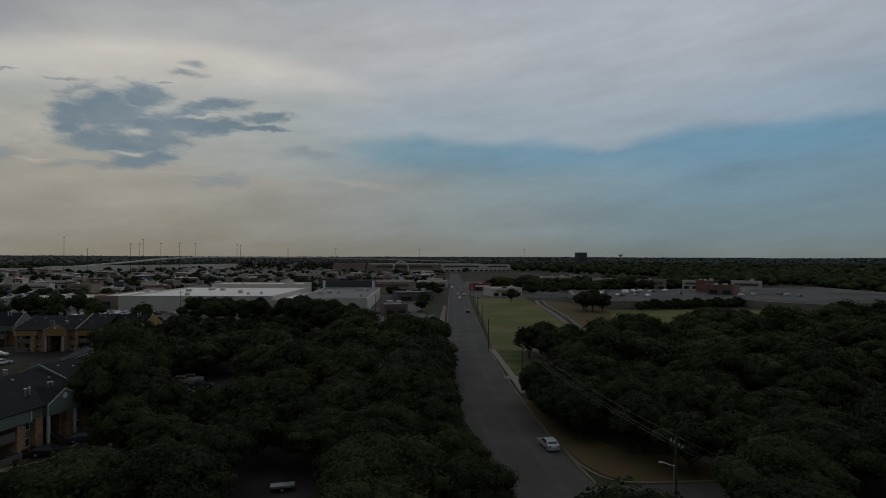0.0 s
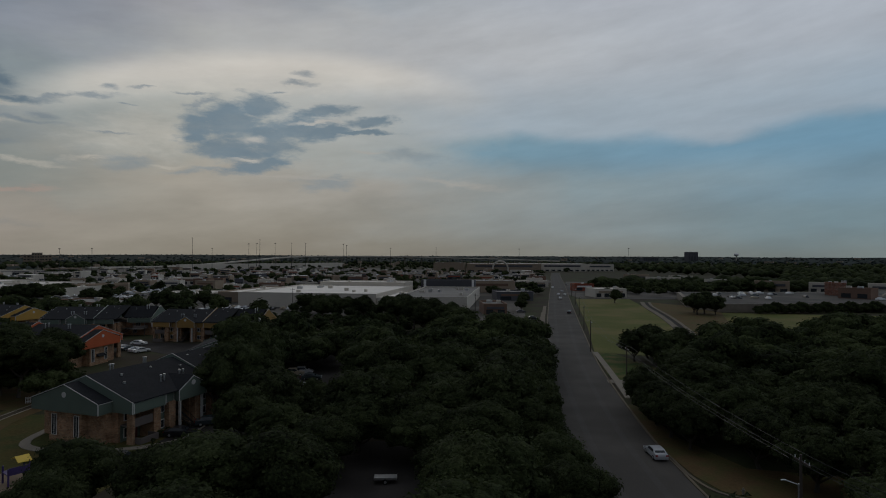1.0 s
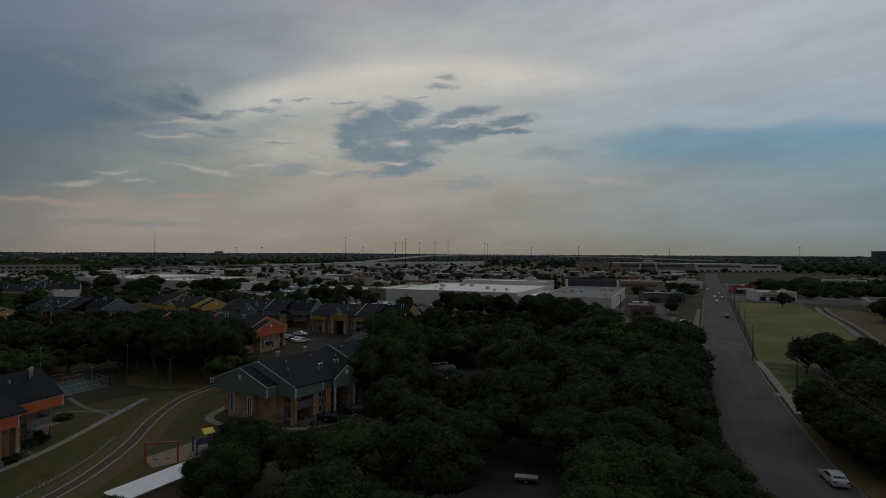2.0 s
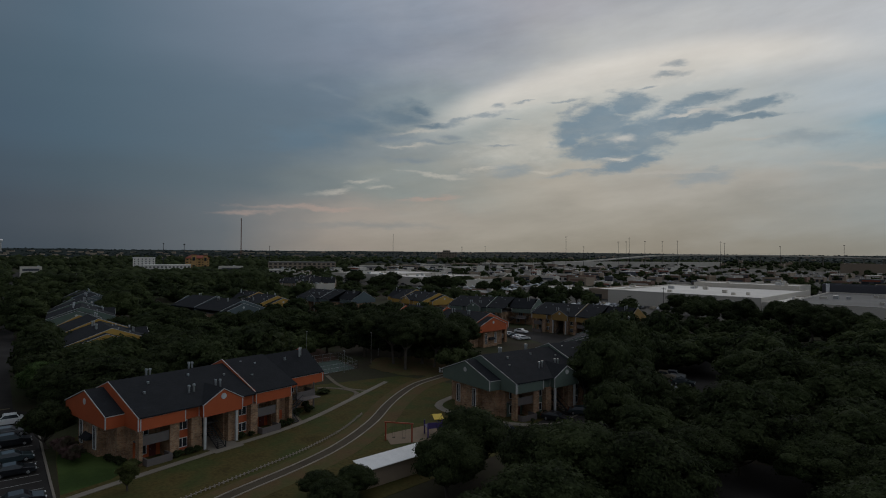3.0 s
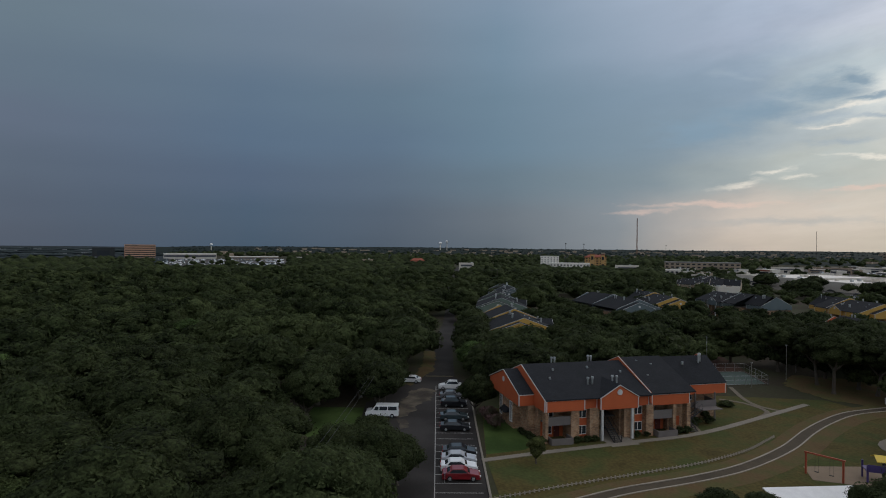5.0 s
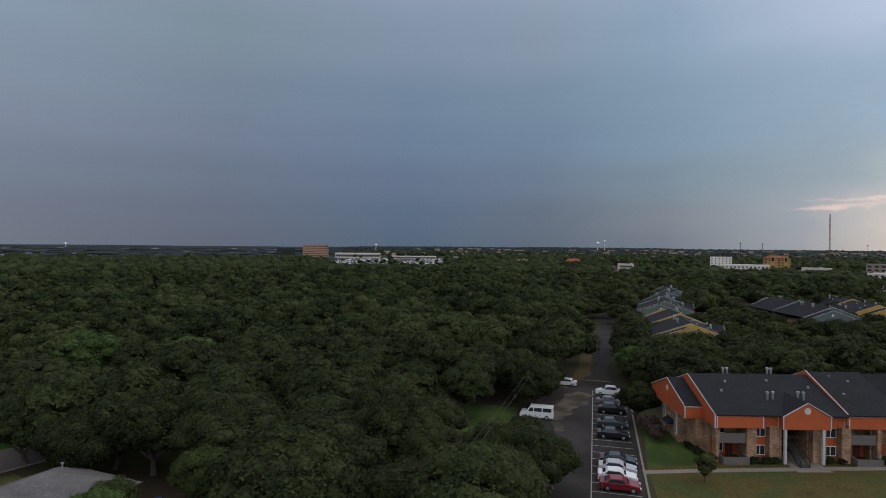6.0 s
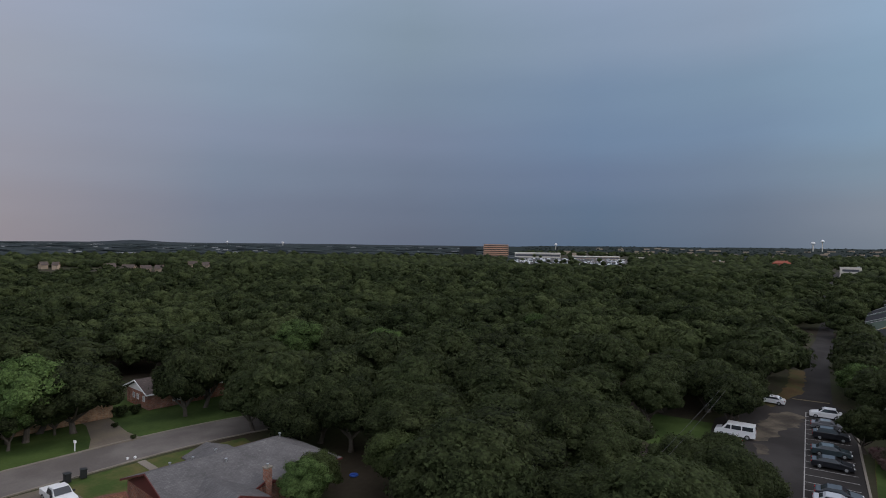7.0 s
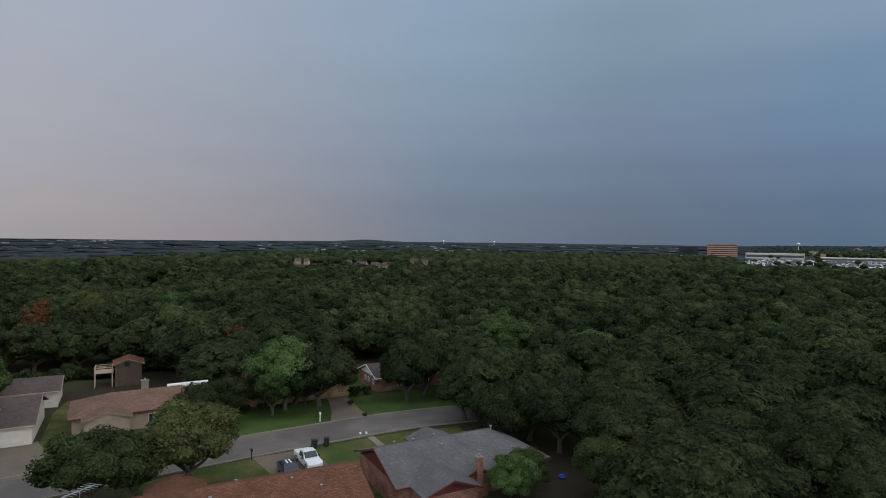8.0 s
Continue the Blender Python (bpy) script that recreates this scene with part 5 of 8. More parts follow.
        part("handle", bm, "metal", d)
        window_part(a, u0 + 0.5, u0 + 1.7, 3.06, 0.5, 2.0)
        window_part(a, u0 + 0.6, u0 + 2.0, 3.16, 3.0, 4.3)
    for u0, u1 in ((5.75, 7.15), (14.9, 16.4)):
        part("window_panel", boxes((u0 - 0.1, u1 + 0.1, 1.3, 1.39, 0.4, zb)), paint, a)
        window_part(a, u0, u1, 1.24, 0.75, 2.05)
        window_part(a, u0, u1, 1.24, 3.15, 4.4)
    part("shutter", boxes((23.0, 23.5, 2.1, 2.19, 0.8, 2.2)), paint, a)
    # far stair, turning once on the open corner
    st = part("stair", boxes((24.4, 26.0, 2.5, 3.9, 1.3, 1.4)), "steel_dark", a, "black open staircase turning at a landing")
    for k in range(7):
        part("tread", boxes((24.5, 25.7, 0.5 + 0.29 * k, 0.75 + 0.29 * k, 0.13 + 0.185 * k, 0.19 + 0.185 * k)), "tread_grey", st)
        part("tread", boxes((26.05 + 0.3 * k, 26.3 + 0.3 * k, 2.7, 3.8, 1.5 + 0.185 * k, 1.56 + 0.185 * k)), "tread_grey", st)
    for p, q, n in (((24.5, 0.5, 0.05), (24.5, 2.6, 1.35), 4), ((25.7, 0.5, 0.05), (25.7, 2.6, 1.35), 4), ((26.0, 2.72, 1.4), (28.2, 2.72, 2.7), 4), ((26.0, 3.8, 1.4), (28.2, 3.8, 2.7), 4)):
        bm = bmesh.new()
        tube(bm, p, q, 0.09, n=6)
        part("stringer", bm, "steel_dark", st)
        bm = bmesh.new()
        up = Vector((0, 0, 0.9))
        tube(bm, Vector(p) + up, Vector(q) + up, 0.035, n=6)
        for k in range(n + 1):
            o = Vector(p).lerp(Vector(q), k / n)
            tube(bm, o, o + up, 0.02, n=4)
        part("handrail", bm, "steel_dark", st)
    part("balcony_front", boxes((28.3, 32.2, 4.5, 4.65, 2.45, 3.6), (32.05, 32.2, 4.65, 7.2, 2.45, 3.6)), "siding_dark", a, "grey-brown boarded balcony front")
    part("balcony_floor", boxes((28.2, 32.05, 2.7, 7.2, 2.5, 2.6), (24.2, 28.2, 4.7, 7.2, 2.5, 2.6)), "siding_dark", a)
    for u in (28.4, 32.1):
        part("post", boxes((u - 0.1, u + 0.1, 4.66, 4.86, 0, zb + 0.2)), "siding_dark", a)
    window_part(a, 27.0, 28.4, 7.15, 0.7, 2.0)
    window_part(a, 28.0, 29.6, 7.15, 3.1, 4.3)
    for v in (8.4, 12.9):
        window_part(a, v, v + 1.0, -1.76, 0.9, 4.1, side=True)
    # flues
    for u, v in ((8.4, 3.2), (9.2, 3.3), (12.6, 3.4), (13.3, 3.3), (31.4, 8.0), (32.0, 8.4), (6.2, 11.5), (6.8, 11.6), (12.6, 11.2), (13.3, 11.5)):
        z = zt + (min(v, 19 - v)) * 0.37
        bm = bmesh.new()
        tube(bm, (u, v, z - 0.2), (u, v, z + 1.05), 0.15, n=10)
        tube(bm, (u, v, z + 1.0), (u, v, z + 1.25), 0.22, 0.2, n=10)
        part("flue", bm, "metal", a, "galvanised roof flue with a cap")
    for u, v in ((3.0, 5.0), (4.5, 7.2), (10.5, 7.5), (15.5, 6.0), (19.5, 4.5), (22.0, 7.5), (20.0, 8.6), (28.0, 7.6)):
        z = zt + v * 0.365
        part("roof_vent", boxes((u - 0.14, u + 0.14, v - 0.14, v + 0.14, z - 0.1, z + 0.42)), "metal", a)
    return a


def at(x, y, rz):
    return pose(x, y, 0, 0, 0, rz)


FLIP = Matrix.Diagonal((-1, 1, 1, 1))  # the same house built the other way round
flat = apartment("orange", "two-storey brick apartment house with orange gables and dark shingles", awning=True)
flat.matrix_basis = at(-77.7, 30.7, 92.5)
copy_thing(flat, at(-102.5, 150.5, 178))
flat_g = apartment("green_paint", "two-storey brick apartment house with sage green gables")
flat_g.matrix_basis = at(-52.9, 80.1, 76.4)
copy_thing(flat_g, at(-152, 180, 8))
copy_thing(flat_g, at(-201.8, 72.4, 163.4))
copy_thing(flat_g, at(-51, 126, 102))
flat_y = apartment("yellow_paint", "two-storey brick apartment house with ochre yellow gables")
flat_y.matrix_basis = at(-143.2, 60.4, 169.6)
copy_thing(flat_y, at(-170.5, 184, -10.5) @ FLIP)
flat_o = apartment("ochre_paint", "two-storey brick apartment house with dull ochre gables")
flat_o.matrix_basis = at(-111.2, 177.7, -1)
copy_thing(flat_y, at(-204, 124, -6) @ FLIP)
flat_t = apartment("teal_paint", "two-storey apartment house with grey-blue gables and dark roof")
flat_t.matrix_basis = at(-231, 162, 0)
copy_thing(flat_t, at(-194, 122, 183))
copy_thing(flat_t, at(-250, 92, 168))
flat_n = apartment("tan_wall", "two-storey tan apartment house far behind trees")
flat_n.matrix_basis = at(-374, 256, -18)
copy_thing(flat_n, at(-330, 220, 48))

# ---- vehicles ----
def car_shell(name, paint, profile, width, cabin, glass_rows, parent, tuck=0.22):
    """A car body: a side outline drawn across the width, its cabin leaning in."""
    bm = bmesh.new()
    half = width / 2
    rows = []
    for y, k in ((-half, 0.94), (-half * 0.97, 1.0), (half * 0.97, 1.0), (half, 0.94)):
        row = []
        for x, z in profile:
            lean = 1 - tuck * max(0.0, (z - cabin)) / 0.6
            row.append(bm.verts.new((x * (0.985 if k < 1 else 1.0), y * lean, 0.2 + (z - 0.2) * (k if z > 0.5 else 1.0))))
        rows.append(row)
    n = len(profile)
    for a, b in zip(rows, rows[1:]):
        for i in range(n):
            j = (i + 1) % n
            bm.faces.new((a[i], b[i], b[j], a[j]))
    bm.faces.new(rows[0]), bm.faces.new(rows[-1][::-1])
    bmesh.ops.recalc_face_normals(bm, faces=bm.faces)
    return part(name, bm, paint, parent, smooth=False)


def wheel(parent, x, y, r=0.33):
    bm = bmesh.new()
    s = 1 if y > 0 else -1
    tube(bm, (x, y - 0.11 * s, r), (x, y + 0.11 * s, r), r, n=16)
    w = part("tyre", bm, "rubber", parent)
    bm = bmesh.new()
    tube(bm, (x, y + 0.10 * s, r), (x, y + 0.125 * s, r), r * 0.62, r * 0.55, n=12)
    part("rim", bm, "metal", w)


def sedan(colour, label, suv=0.0):
    c = thing("car", 0, 0, 0, 0, label, "car", "parked cars")
    h = suv
    body = [(-2.3, 0.3), (-2.32, 0.75 + h * 0.4), (-2.2, 0.98 + h * 0.5), (-1.75, 1.02 + h * 0.5), (-1.1 - h * 0.9, 1.42 + h), (0.25, 1.45 + h), (1.05, 0.98 + h * 0.4), (2.1, 0.8 + h * 0.3), (2.3, 0.6), (2.28, 0.28)]
    car_shell("body", PAINT[colour], body, 1.8, 0.98 + h * 0.45, None, c)
    b, t = 0.98 + h * 0.47, 1.38 + h
    k = 0.9 - 0.33 * 0.4
    g = bmesh.new()
    face(g, [(1.02, -0.76, b + 0.03), (1.02, 0.76, b + 0.03), (0.3, 0.66, t + 0.02), (0.3, -0.66, t + 0.02)])
    part("windscreen", g, "glass", c)
    g = bmesh.new()
    face(g, [(-1.72 - h * 0.3, 0.72, b + 0.07), (-1.72 - h * 0.3, -0.72, b + 0.07), (-1.12 - h * 0.9, -0.64, t + 0.02), (-1.12 - h * 0.9, 0.64, t + 0.02)])
    part("rear_window", g, "glass", c)
    for s in (-1, 1):
        g = bmesh.new()
        q = [(-1.45 - h * 0.6, s * 0.885, b + 0.03), (0.85, s * 0.885, b + 0.03), (0.2, s * 0.79, t - 0.02), (-1.05 - h * 0.9, s * 0.79, t - 0.02)]
        face(g, q if s < 0 else q[::-1])
        part("side_window", g, "glass", c)
        part("headlight", boxes((2.18, 2.31, s * 0.78 - 0.16, s * 0.78 + 0.16, 0.58, 0.72)), "lens_white", c)
        part("tail_light", boxes((-2.34, -2.24, s * 0.72 - 0.17, s * 0.72 + 0.17, 0.72, 0.9)), "lens_red", c)
        part("mirror", boxes((0.72, 0.9, s * 0.98 - 0.09, s * 0.98 + 0.09, 0.95 + h * 0.4, 1.08 + h * 0.4)), PAINT[colour], c)
        for x in (-1.4, 1.42):
            wheel(c, x, s * 0.82)
    return c


def van(colour, label):
    c = thing("van", 0, 0, 0, 0, label, "van", "parked cars")
    car_shell("body", PAINT[colour], [(-2.7, 0.35), (-2.75, 1.2), (-2.65, 2.05), (1.0, 2.08), (1.75, 1.25), (2.55, 1.08), (2.7, 0.8), (2.68, 0.32)], 1.95, 1.2, None, c, 0.08)
    g = bmesh.new()
    face(g, [(1.77, -0.82, 1.28), (1.77, 0.82, 1.28), (1.08, 0.76, 2.03), (1.08, -0.76, 2.03)])
    part("windscreen", g, "glass", c)
    g = bmesh.new()
    face(g, [(-2.76, 0.78, 1.3), (-2.76, -0.78, 1.3), (-2.69, -0.76, 1.9), (-2.69, 0.76, 1.9)])
    part("rear_window", g, "glass", c)
    for s in (-1, 1):
        for x0, x1 in ((-2.4, -1.0), (-0.85, 0.4), (0.55, 1.35)):
            g = bmesh.new()
            q = [(x0, s * 0.985, 1.3), (x1, s * 0.985, 1.3), (x1 - (0.35 if x1 > 1 else 0), s * 0.93, 1.88), (x0, s * 0.93, 1.88)]
            face(g, q if s < 0 else q[::-1])
            part("side_window", g, "glass", c)
        part("headlight", boxes((2.6, 2.71, s * 0.8 - 0.14, s * 0.8 + 0.14, 0.7, 0.88)), "lens_white", c)
        part("tail_light", boxes((-2.78, -2.7, s * 0.88 - 0.07, s * 0.88 + 0.07, 0.9, 1.2)), "lens_red", c)
        for x in (-1.65, 1.75):
            wheel(c, x, s * 0.9, 0.36)
    return c


def pickup(colour, label):
    c = thing("pickup", 0, 0, 0, 0, label, "pickup", "parked cars")
    car_shell("cab", PAINT[colour], [(-0.9, 0.4), (-0.9, 1.1), (-0.72, 1.78), (0.45, 1.8), (1.15, 1.18), (2.4, 1.08), (2.62, 0.8), (2.6, 0.4)], 1.9, 1.12, None, c, 0.16)
    part("bed", boxes((-2.8, -0.92, -0.95, -0.85, 0.5, 1.12), (-2.8, -0.92, 0.85, 0.95, 0.5, 1.12), (-2.8, -2.7, -0.85, 0.85, 0.5, 1.12), (-2.7, -0.92, -0.85, 0.85, 0.5, 0.62)), PAINT[colour], c)
    g = bmesh.new()
    face(g, [(1.16, -0.82, 1.22), (1.16, 0.82, 1.22), (0.5, 0.74, 1.77), (0.5, -0.74, 1.77)])
    part("windscreen", g, "glass", c)
    g = bmesh.new()
    face(g, [(-0.9, 0.72, 1.22), (-0.9, -0.72, 1.22), (-0.76, -0.7, 1.7), (-0.76, 0.7, 1.7)])
    part("rear_window", g, "glass", c)
    for s in (-1, 1):
        g = bmesh.new()
        q = [(-0.7, s * 0.955, 1.18), (0.95, s * 0.955, 1.18), (0.4, s * 0.85, 1.7), (-0.62, s * 0.85, 1.7)]
        face(g, q if s < 0 else q[::-1])
        part("side_window", g, "glass", c)
        part("headlight", boxes((2.5, 2.64, s * 0.78 - 0.15, s * 0.78 + 0.15, 0.75, 0.92)), "lens_white", c)
        part("tail_light", boxes((-2.84, -2.78, s * 0.88 - 0.06, s * 0.88 + 0.06, 0.75, 1.05)), "lens_red", c)
        part("mirror", boxes((0.85, 1.0, s * 1.06 - 0.1, s * 1.06 + 0.1, 1.15, 1.35)), "plastic_black", c)
        for x in (-1.8, 1.75):
            wheel(c, x, s * 0.86, 0.38)
    return c


LOT_RZ = math.degrees(math.atan2(LOT_V.y, LOT_V.x))
CARS = {k: sedan(k, f"{w} four-door car parked on asphalt") for k, w in (("white", "white"), ("silver", "silver"), ("red", "dark red"), ("black", "glossy black"), ("dark", "dark green-grey"), ("blue", "dark blue"), ("grey", "grey"))}
SUVS = {k: sedan(k, f"{w} sport utility car parked on asphalt", 0.28) for k, w in (("white", "white"), ("black", "black"), ("silver", "silver"), ("tan", "beige"))}
used = set()


def park(ob, x, y, rz, label="", z=0.045):
    m = pose(x, y, z, 0, 0, rz)
    if ob in used:
        ob = copy_thing(ob, m)
    else:
        used.add(ob)
        ob.matrix_basis = m
    return tagged(ob, label)


park(CARS["red"], *lot(2.1, 3.2), LOT_RZ, "dark red four-door car parked beside a blue sign")
park(CARS["white"], *lot(4.7, 3.0), LOT_RZ + 1, "white four-door car with a dark sunroof")
park(CARS["silver"], *lot(7.4, 3.1), LOT_RZ - 1, "silver four-door car between white lines")
park(CARS["black"], *lot(10.1, 3.3), LOT_RZ, "glossy black car in a parking stall")
park(CARS["black"], *lot(20.9, 3.0), LOT_RZ, "glossy black car in a parking stall")
park(CARS["dark"], *lot(26.3, 3.0), LOT_RZ + 2, "dark green-grey car under branches")
park(SUVS["black"], *lot(34.2, 3.2), LOT_RZ, "black utility car under branches")
park(CARS["grey"], *lot(39.6, 3.0), LOT_RZ, "grey car under branches")
park(SUVS["white"], *lot(46.6, 2.8), LOT_RZ + 180, "white utility car with a spare wheel")
truck = pickup("white", "white pickup parked on a concrete driveway")
truck.matrix_basis = pose(-41.9, -59.8, 0.065, 0, 0, 74)
shuttle = van("white", "long white passenger van under branches")
park(shuttle, -95.3, 9.3, LOT_RZ + 180)
park(CARS["silver"], -90.6, 7.4, LOT_RZ + 178, "silver car under branches")
park(CARS["white"], -118.5, 17.2, LOT_RZ + 175, "white car at the edge of the drive")
park(CARS["blue"], -38.5, -58.8, 72, "dark blue sports car with pale stripes", 0.065)
part("stripe", boxes((-1.0, 0.2, -0.3, -0.12, 1.44, 1.462), (-1.0, 0.2, 0.12, 0.3, 1.44, 1.462)), "paint_white", [o for o in scene.objects if o.get("label", "") == "dark blue sports car with pale stripes"][0])
park(CARS["silver"], 22.2, 83.6, -84 + 180, "silver car driving on the grey road", 0.035)
for x, y, rz, k in ((35.2, 287, 82, "black"), (41, 380, 82, "white"), (44, 420, -98, "silver"), (48, 415, 82, "white"), (50.6, 456, 82, "silver"), (48.7, 513, -98, "white"), (66, 560, 82, "grey")):
    park(CARS[k], x, y, rz, "", 0.035)
park(SUVS["black"], -49.6, 73.0, 20, "black utility car near the playground")
park(CARS["red"], -51.3, 70.2, 20, "bright red car half under a tree")
park(CARS["black"], -48.6, 85.5, 10, "black car before the green apartments")
park(CARS["dark"], -47.0, 91.6, 24, "dark blue-grey car before the green apartments")
park(SUVS["silver"], -45.4, 133.0, 12, "silver utility car in the shaded car park")
park(CARS["silver"], -42.2, 119.4, 12, "silver car in the shaded car park")
park(CARS["dark"], -41.5, 127, 12, "dark car in the shaded car park")
park(CARS["white"], -110.6, 170.2, 5, "white car before yellow apartments")
for x, y, k in ((-101.4, 157.3, "white"), (-103.6, 158.4, "silver"), (-107.2, 160.3, "dark"), (-109.4, 161.6, "silver")):
    park(CARS[k], x, y, 62)
park(CARS["white"], -36.4, -87.4, 70, "white car parked under a low tree")
park(SUVS["black"], 15.9, 256, 5, "black utility car by the roadside", 0.03)
park(CARS["grey"], 12, 288, 5, "", 0.03)

# ---- houses ----
BOARDS = {"white_wall": "tan_wall", "maroon": "maroon", "wood_dark": "wood", "tan_wall": "wood"}


def house(x, y, rz, length, depth, wall, roof, label, pitch=0.36, high=2.6, hips=(False, False), gable="maroon", over=0.5):
    """A one-storey house; x along its ridge, y to its back. hips: whether each end of the roof slopes."""
    h = thing("house", x, y, 0, rz, label, "house", "houses on the street")
    part("wall", boxes((0, length, 0, depth, 0, high)), wall, h)
    mid = depth / 2
    top = high + (mid + over) * pitch
    a = -over + (mid + over if hips[0] else 0)
    b = length + over - (mid + over if hips[1] else 0)
    low, t = high - 0.02, 0.16
    ring = [(-over, -over), (length + over, -over), (length + over, depth + over), (-over, depth + over)]
    bm = bmesh.new()
    e = [bm.verts.new((p[0], p[1], low)) for p in ring]
    f = [bm.verts.new((p[0], p[1], low + t)) for p in ring]
    r = [bm.verts.new((a, mid, top + t)), bm.verts.new((b, mid, top + t))]
    u = [bm.verts.new((a, mid, top)), bm.verts.new((b, mid, top))]
    for q in ((f[0], f[1], r[1], r[0]), (f[2], f[3], r[0], r[1]), (e[1], e[0], u[0], u[1]), (e[3], e[2], u[1], u[0])):
        bm.faces.new(q)
    for i, j in ((0, 1), (2, 3)):
        bm.faces.new((e[i], e[j], f[j], f[i]))
    for i, j, k in ((3, 0, 0), (1, 2, 1)):
        if hips[k]:
            bm.faces.new((f[i], f[j], r[k])), bm.faces.new((e[j], e[i], u[k])), bm.faces.new((e[i], e[j], f[j], f[i]))
        else:
            bm.faces.new((e[i], u[k], r[k], f[i])), bm.faces.new((u[k], e[j], f[j], r[k]))
    bmesh.ops.recalc_face_normals(bm, faces=bm.faces)
    part("roof", bm, roof, h)
    for k, (px, inn) in enumerate(((0.0, 0.12), (length - 0.12, 0.12))):
        if not hips[k]:
            bm = bmesh.new()
            prism(bm, [(px, 0.0, high), (px, depth, high), (px, mid, high + mid * pitch)], (inn, 0, 0))
            part("gable", bm, gable, h)
            for s in (-over, depth + over):
                bm = bmesh.new()
                q = -over - 0.04 if k == 0 else length + over + 0.04
                rake(bm, (q, s, low - 0.06), (q, mid, top - 0.06), 0.05, 0.2)
                part("barge_board", bm, BOARDS.get(gable, "paint_white"), h)
    for s in (-over - 0.04, depth + over + 0.04):
        bm = bmesh.new()
        rake(bm, (-over, s, low - 0.06), (length + over, s, low - 0.06), 0.05, 0.2)
        part("eaves_board", bm, BOARDS.get(gable, "paint_white"), h)
    return h, top


def wing(h, u0, u1, v0, v1, high, pitch, wall, roof, gable, front=-1, over=0.4):
    """A lower wing whose ridge runs across the house."""
    part("wall", boxes((u0, u1, min(v0, v1), max(v0, v1), 0, high)), wall, h)
    m = (u0 + u1) / 2
    top = high + ((u1 - u0) / 2 + over) * pitch
    vf = v0 + front * over
    bm = bmesh.new()
    prism(bm, [(u0 - over, vf, high), (m, vf, top), (u1 + over, vf, high), (u1 + over, vf, high + 0.16), (m, vf, top + 0.16), (u0 - over, vf, high + 0.16)], (0, v1 - vf, 0))
    part("wing_roof", bm, roof, h)
    bm = bmesh.new()
    prism(bm, [(u0, v0, high), (u1, v0, high), (m, v0, high + (u1 - u0) / 2 * pitch)], (0, -front * 0.12, 0))
    part("gable", bm, gable, h)
    for s in (u0 - over, u1 + over):
        bm = bmesh.new()
        rake(bm, (s, vf + front * 0.05, high - 0.08), (m, vf + front * 0.05, top - 0.08), 0.05, 0.2)
        part("barge_board", bm, BOARDS.get(gable, "paint_white"), h)


def chimney(h, u, v, z0, z1, mat="brick_red", s=0.45):
    c = part("chimney", boxes((u - s, u + s, v - s * 0.8, v + s * 0.8, z0, z1)), mat, h)
    part("cap", boxes((u - s - 0.08, u + s + 0.08, v - s * 0.8 - 0.08, v + s * 0.8 + 0.08, z1, z1 + 0.12)), "concrete", c)
    bm = bmesh.new()
    tube(bm, (u, v, z1 + 0.1), (u, v, z1 + 0.4), 0.13, n=10)
    part("flue", bm, "metal", c)


def roof_pipes(h, spots):
    for u, v, z in spots:
        bm = bmesh.new()
        tube(bm, (u, v, z - 0.2), (u, v, z + 0.35), 0.09, n=8)
        tube(bm, (u, v, z + 0.3), (u, v, z + 0.45), 0.16, n=8)
        part("vent_pipe", bm, "metal", h)


h, top = house(-40.8, -42.5, 160.6, 18.8, 11.2, "brick_red", "shingle_grey", "low red brick house with a grey shingle roof", hips=(False, True))
wing(h, 1.4, 7.4, -3.4, 5.6, 2.6, 0.36, "brick_red", "shingle_grey", "maroon")
wing(h, 7.6, 10.4, -0.8, 5.0, 2.6, 0.4, "brick_red", "shingle_grey", "maroon")
wing(h, 7.0, 12.0, 12.6, 5.6, 2.6, 0.36, "brick_red", "shingle_grey", "maroon", 1)
chimney(h, 9.0, -1.1, 0, 4.6, s=0.36)
roof_pipes(h, ((5.0, 7.0, 4.3), (7.2, 4.0, 4.3), (8.4, 8.5, 3.9), (15.5, 6.6, 4.5), (3.0, 8.0, 4.0)))
for u in (11.6, 13.4, 15.6):
    window_part(h, u, u + 1.1, -0.03, 0.9, 2.1, frame_mat="wood_dark")
h, top = house(-17.9, -49.4, 158.6, 20, 10, "brick_red", "shingle_brown", "brick house with a reddish-brown shingle roof", hips=(True, False))
wing(h, 0.9, 5.9, 11.6, 5, 2.6, 0.36, "brick_red", "shingle_brown", "maroon", 1)
roof_pipes(h, ((6.0, 3.4, 4.0), (13.5, 4.2, 4.2), (8.5, 5.6, 4.3), (16.0, 2.5, 3.7)))
part("roof_vent", boxes((17.8, 18.3, -1.6, -1.1, 2.2, 2.9)), "metal", h, "pale metal vent hood")
h, top = house(-70.3, -79.3, 160.6, 23, 8.6, "brick_red", "shingle_dark", "low brick house with a white gable end", gable="paint_white")
for v in (1.2, 3.6, 5.2):
    window_part(h, v, v + 0.8, -0.03, 1.2, 2.1, side=True)
window_part(h, 4, 5.6, -0.03, 0.8, 2.1)
window_part(h, 9, 10.6, -0.03, 0.8, 2.1)
h, top = house(-47.5, -87.5, 160.6, 19, 15, "brick_tan", "shingle_tan", "house with a tan shingle roof behind trees", hips=(True, False), gable="paint_white", pitch=0.28)
h, top = house(-24.8, -91.0, 163, 19, 9.5, "tan_wall", "shingle_tan", "pale house with a brown hipped roof", hips=(True, True))
wing(h, 1.5, 7.0, -2.0, 4.7, 2.6, 0.3, "tan_wall", "shingle_tan", "tan_wall")
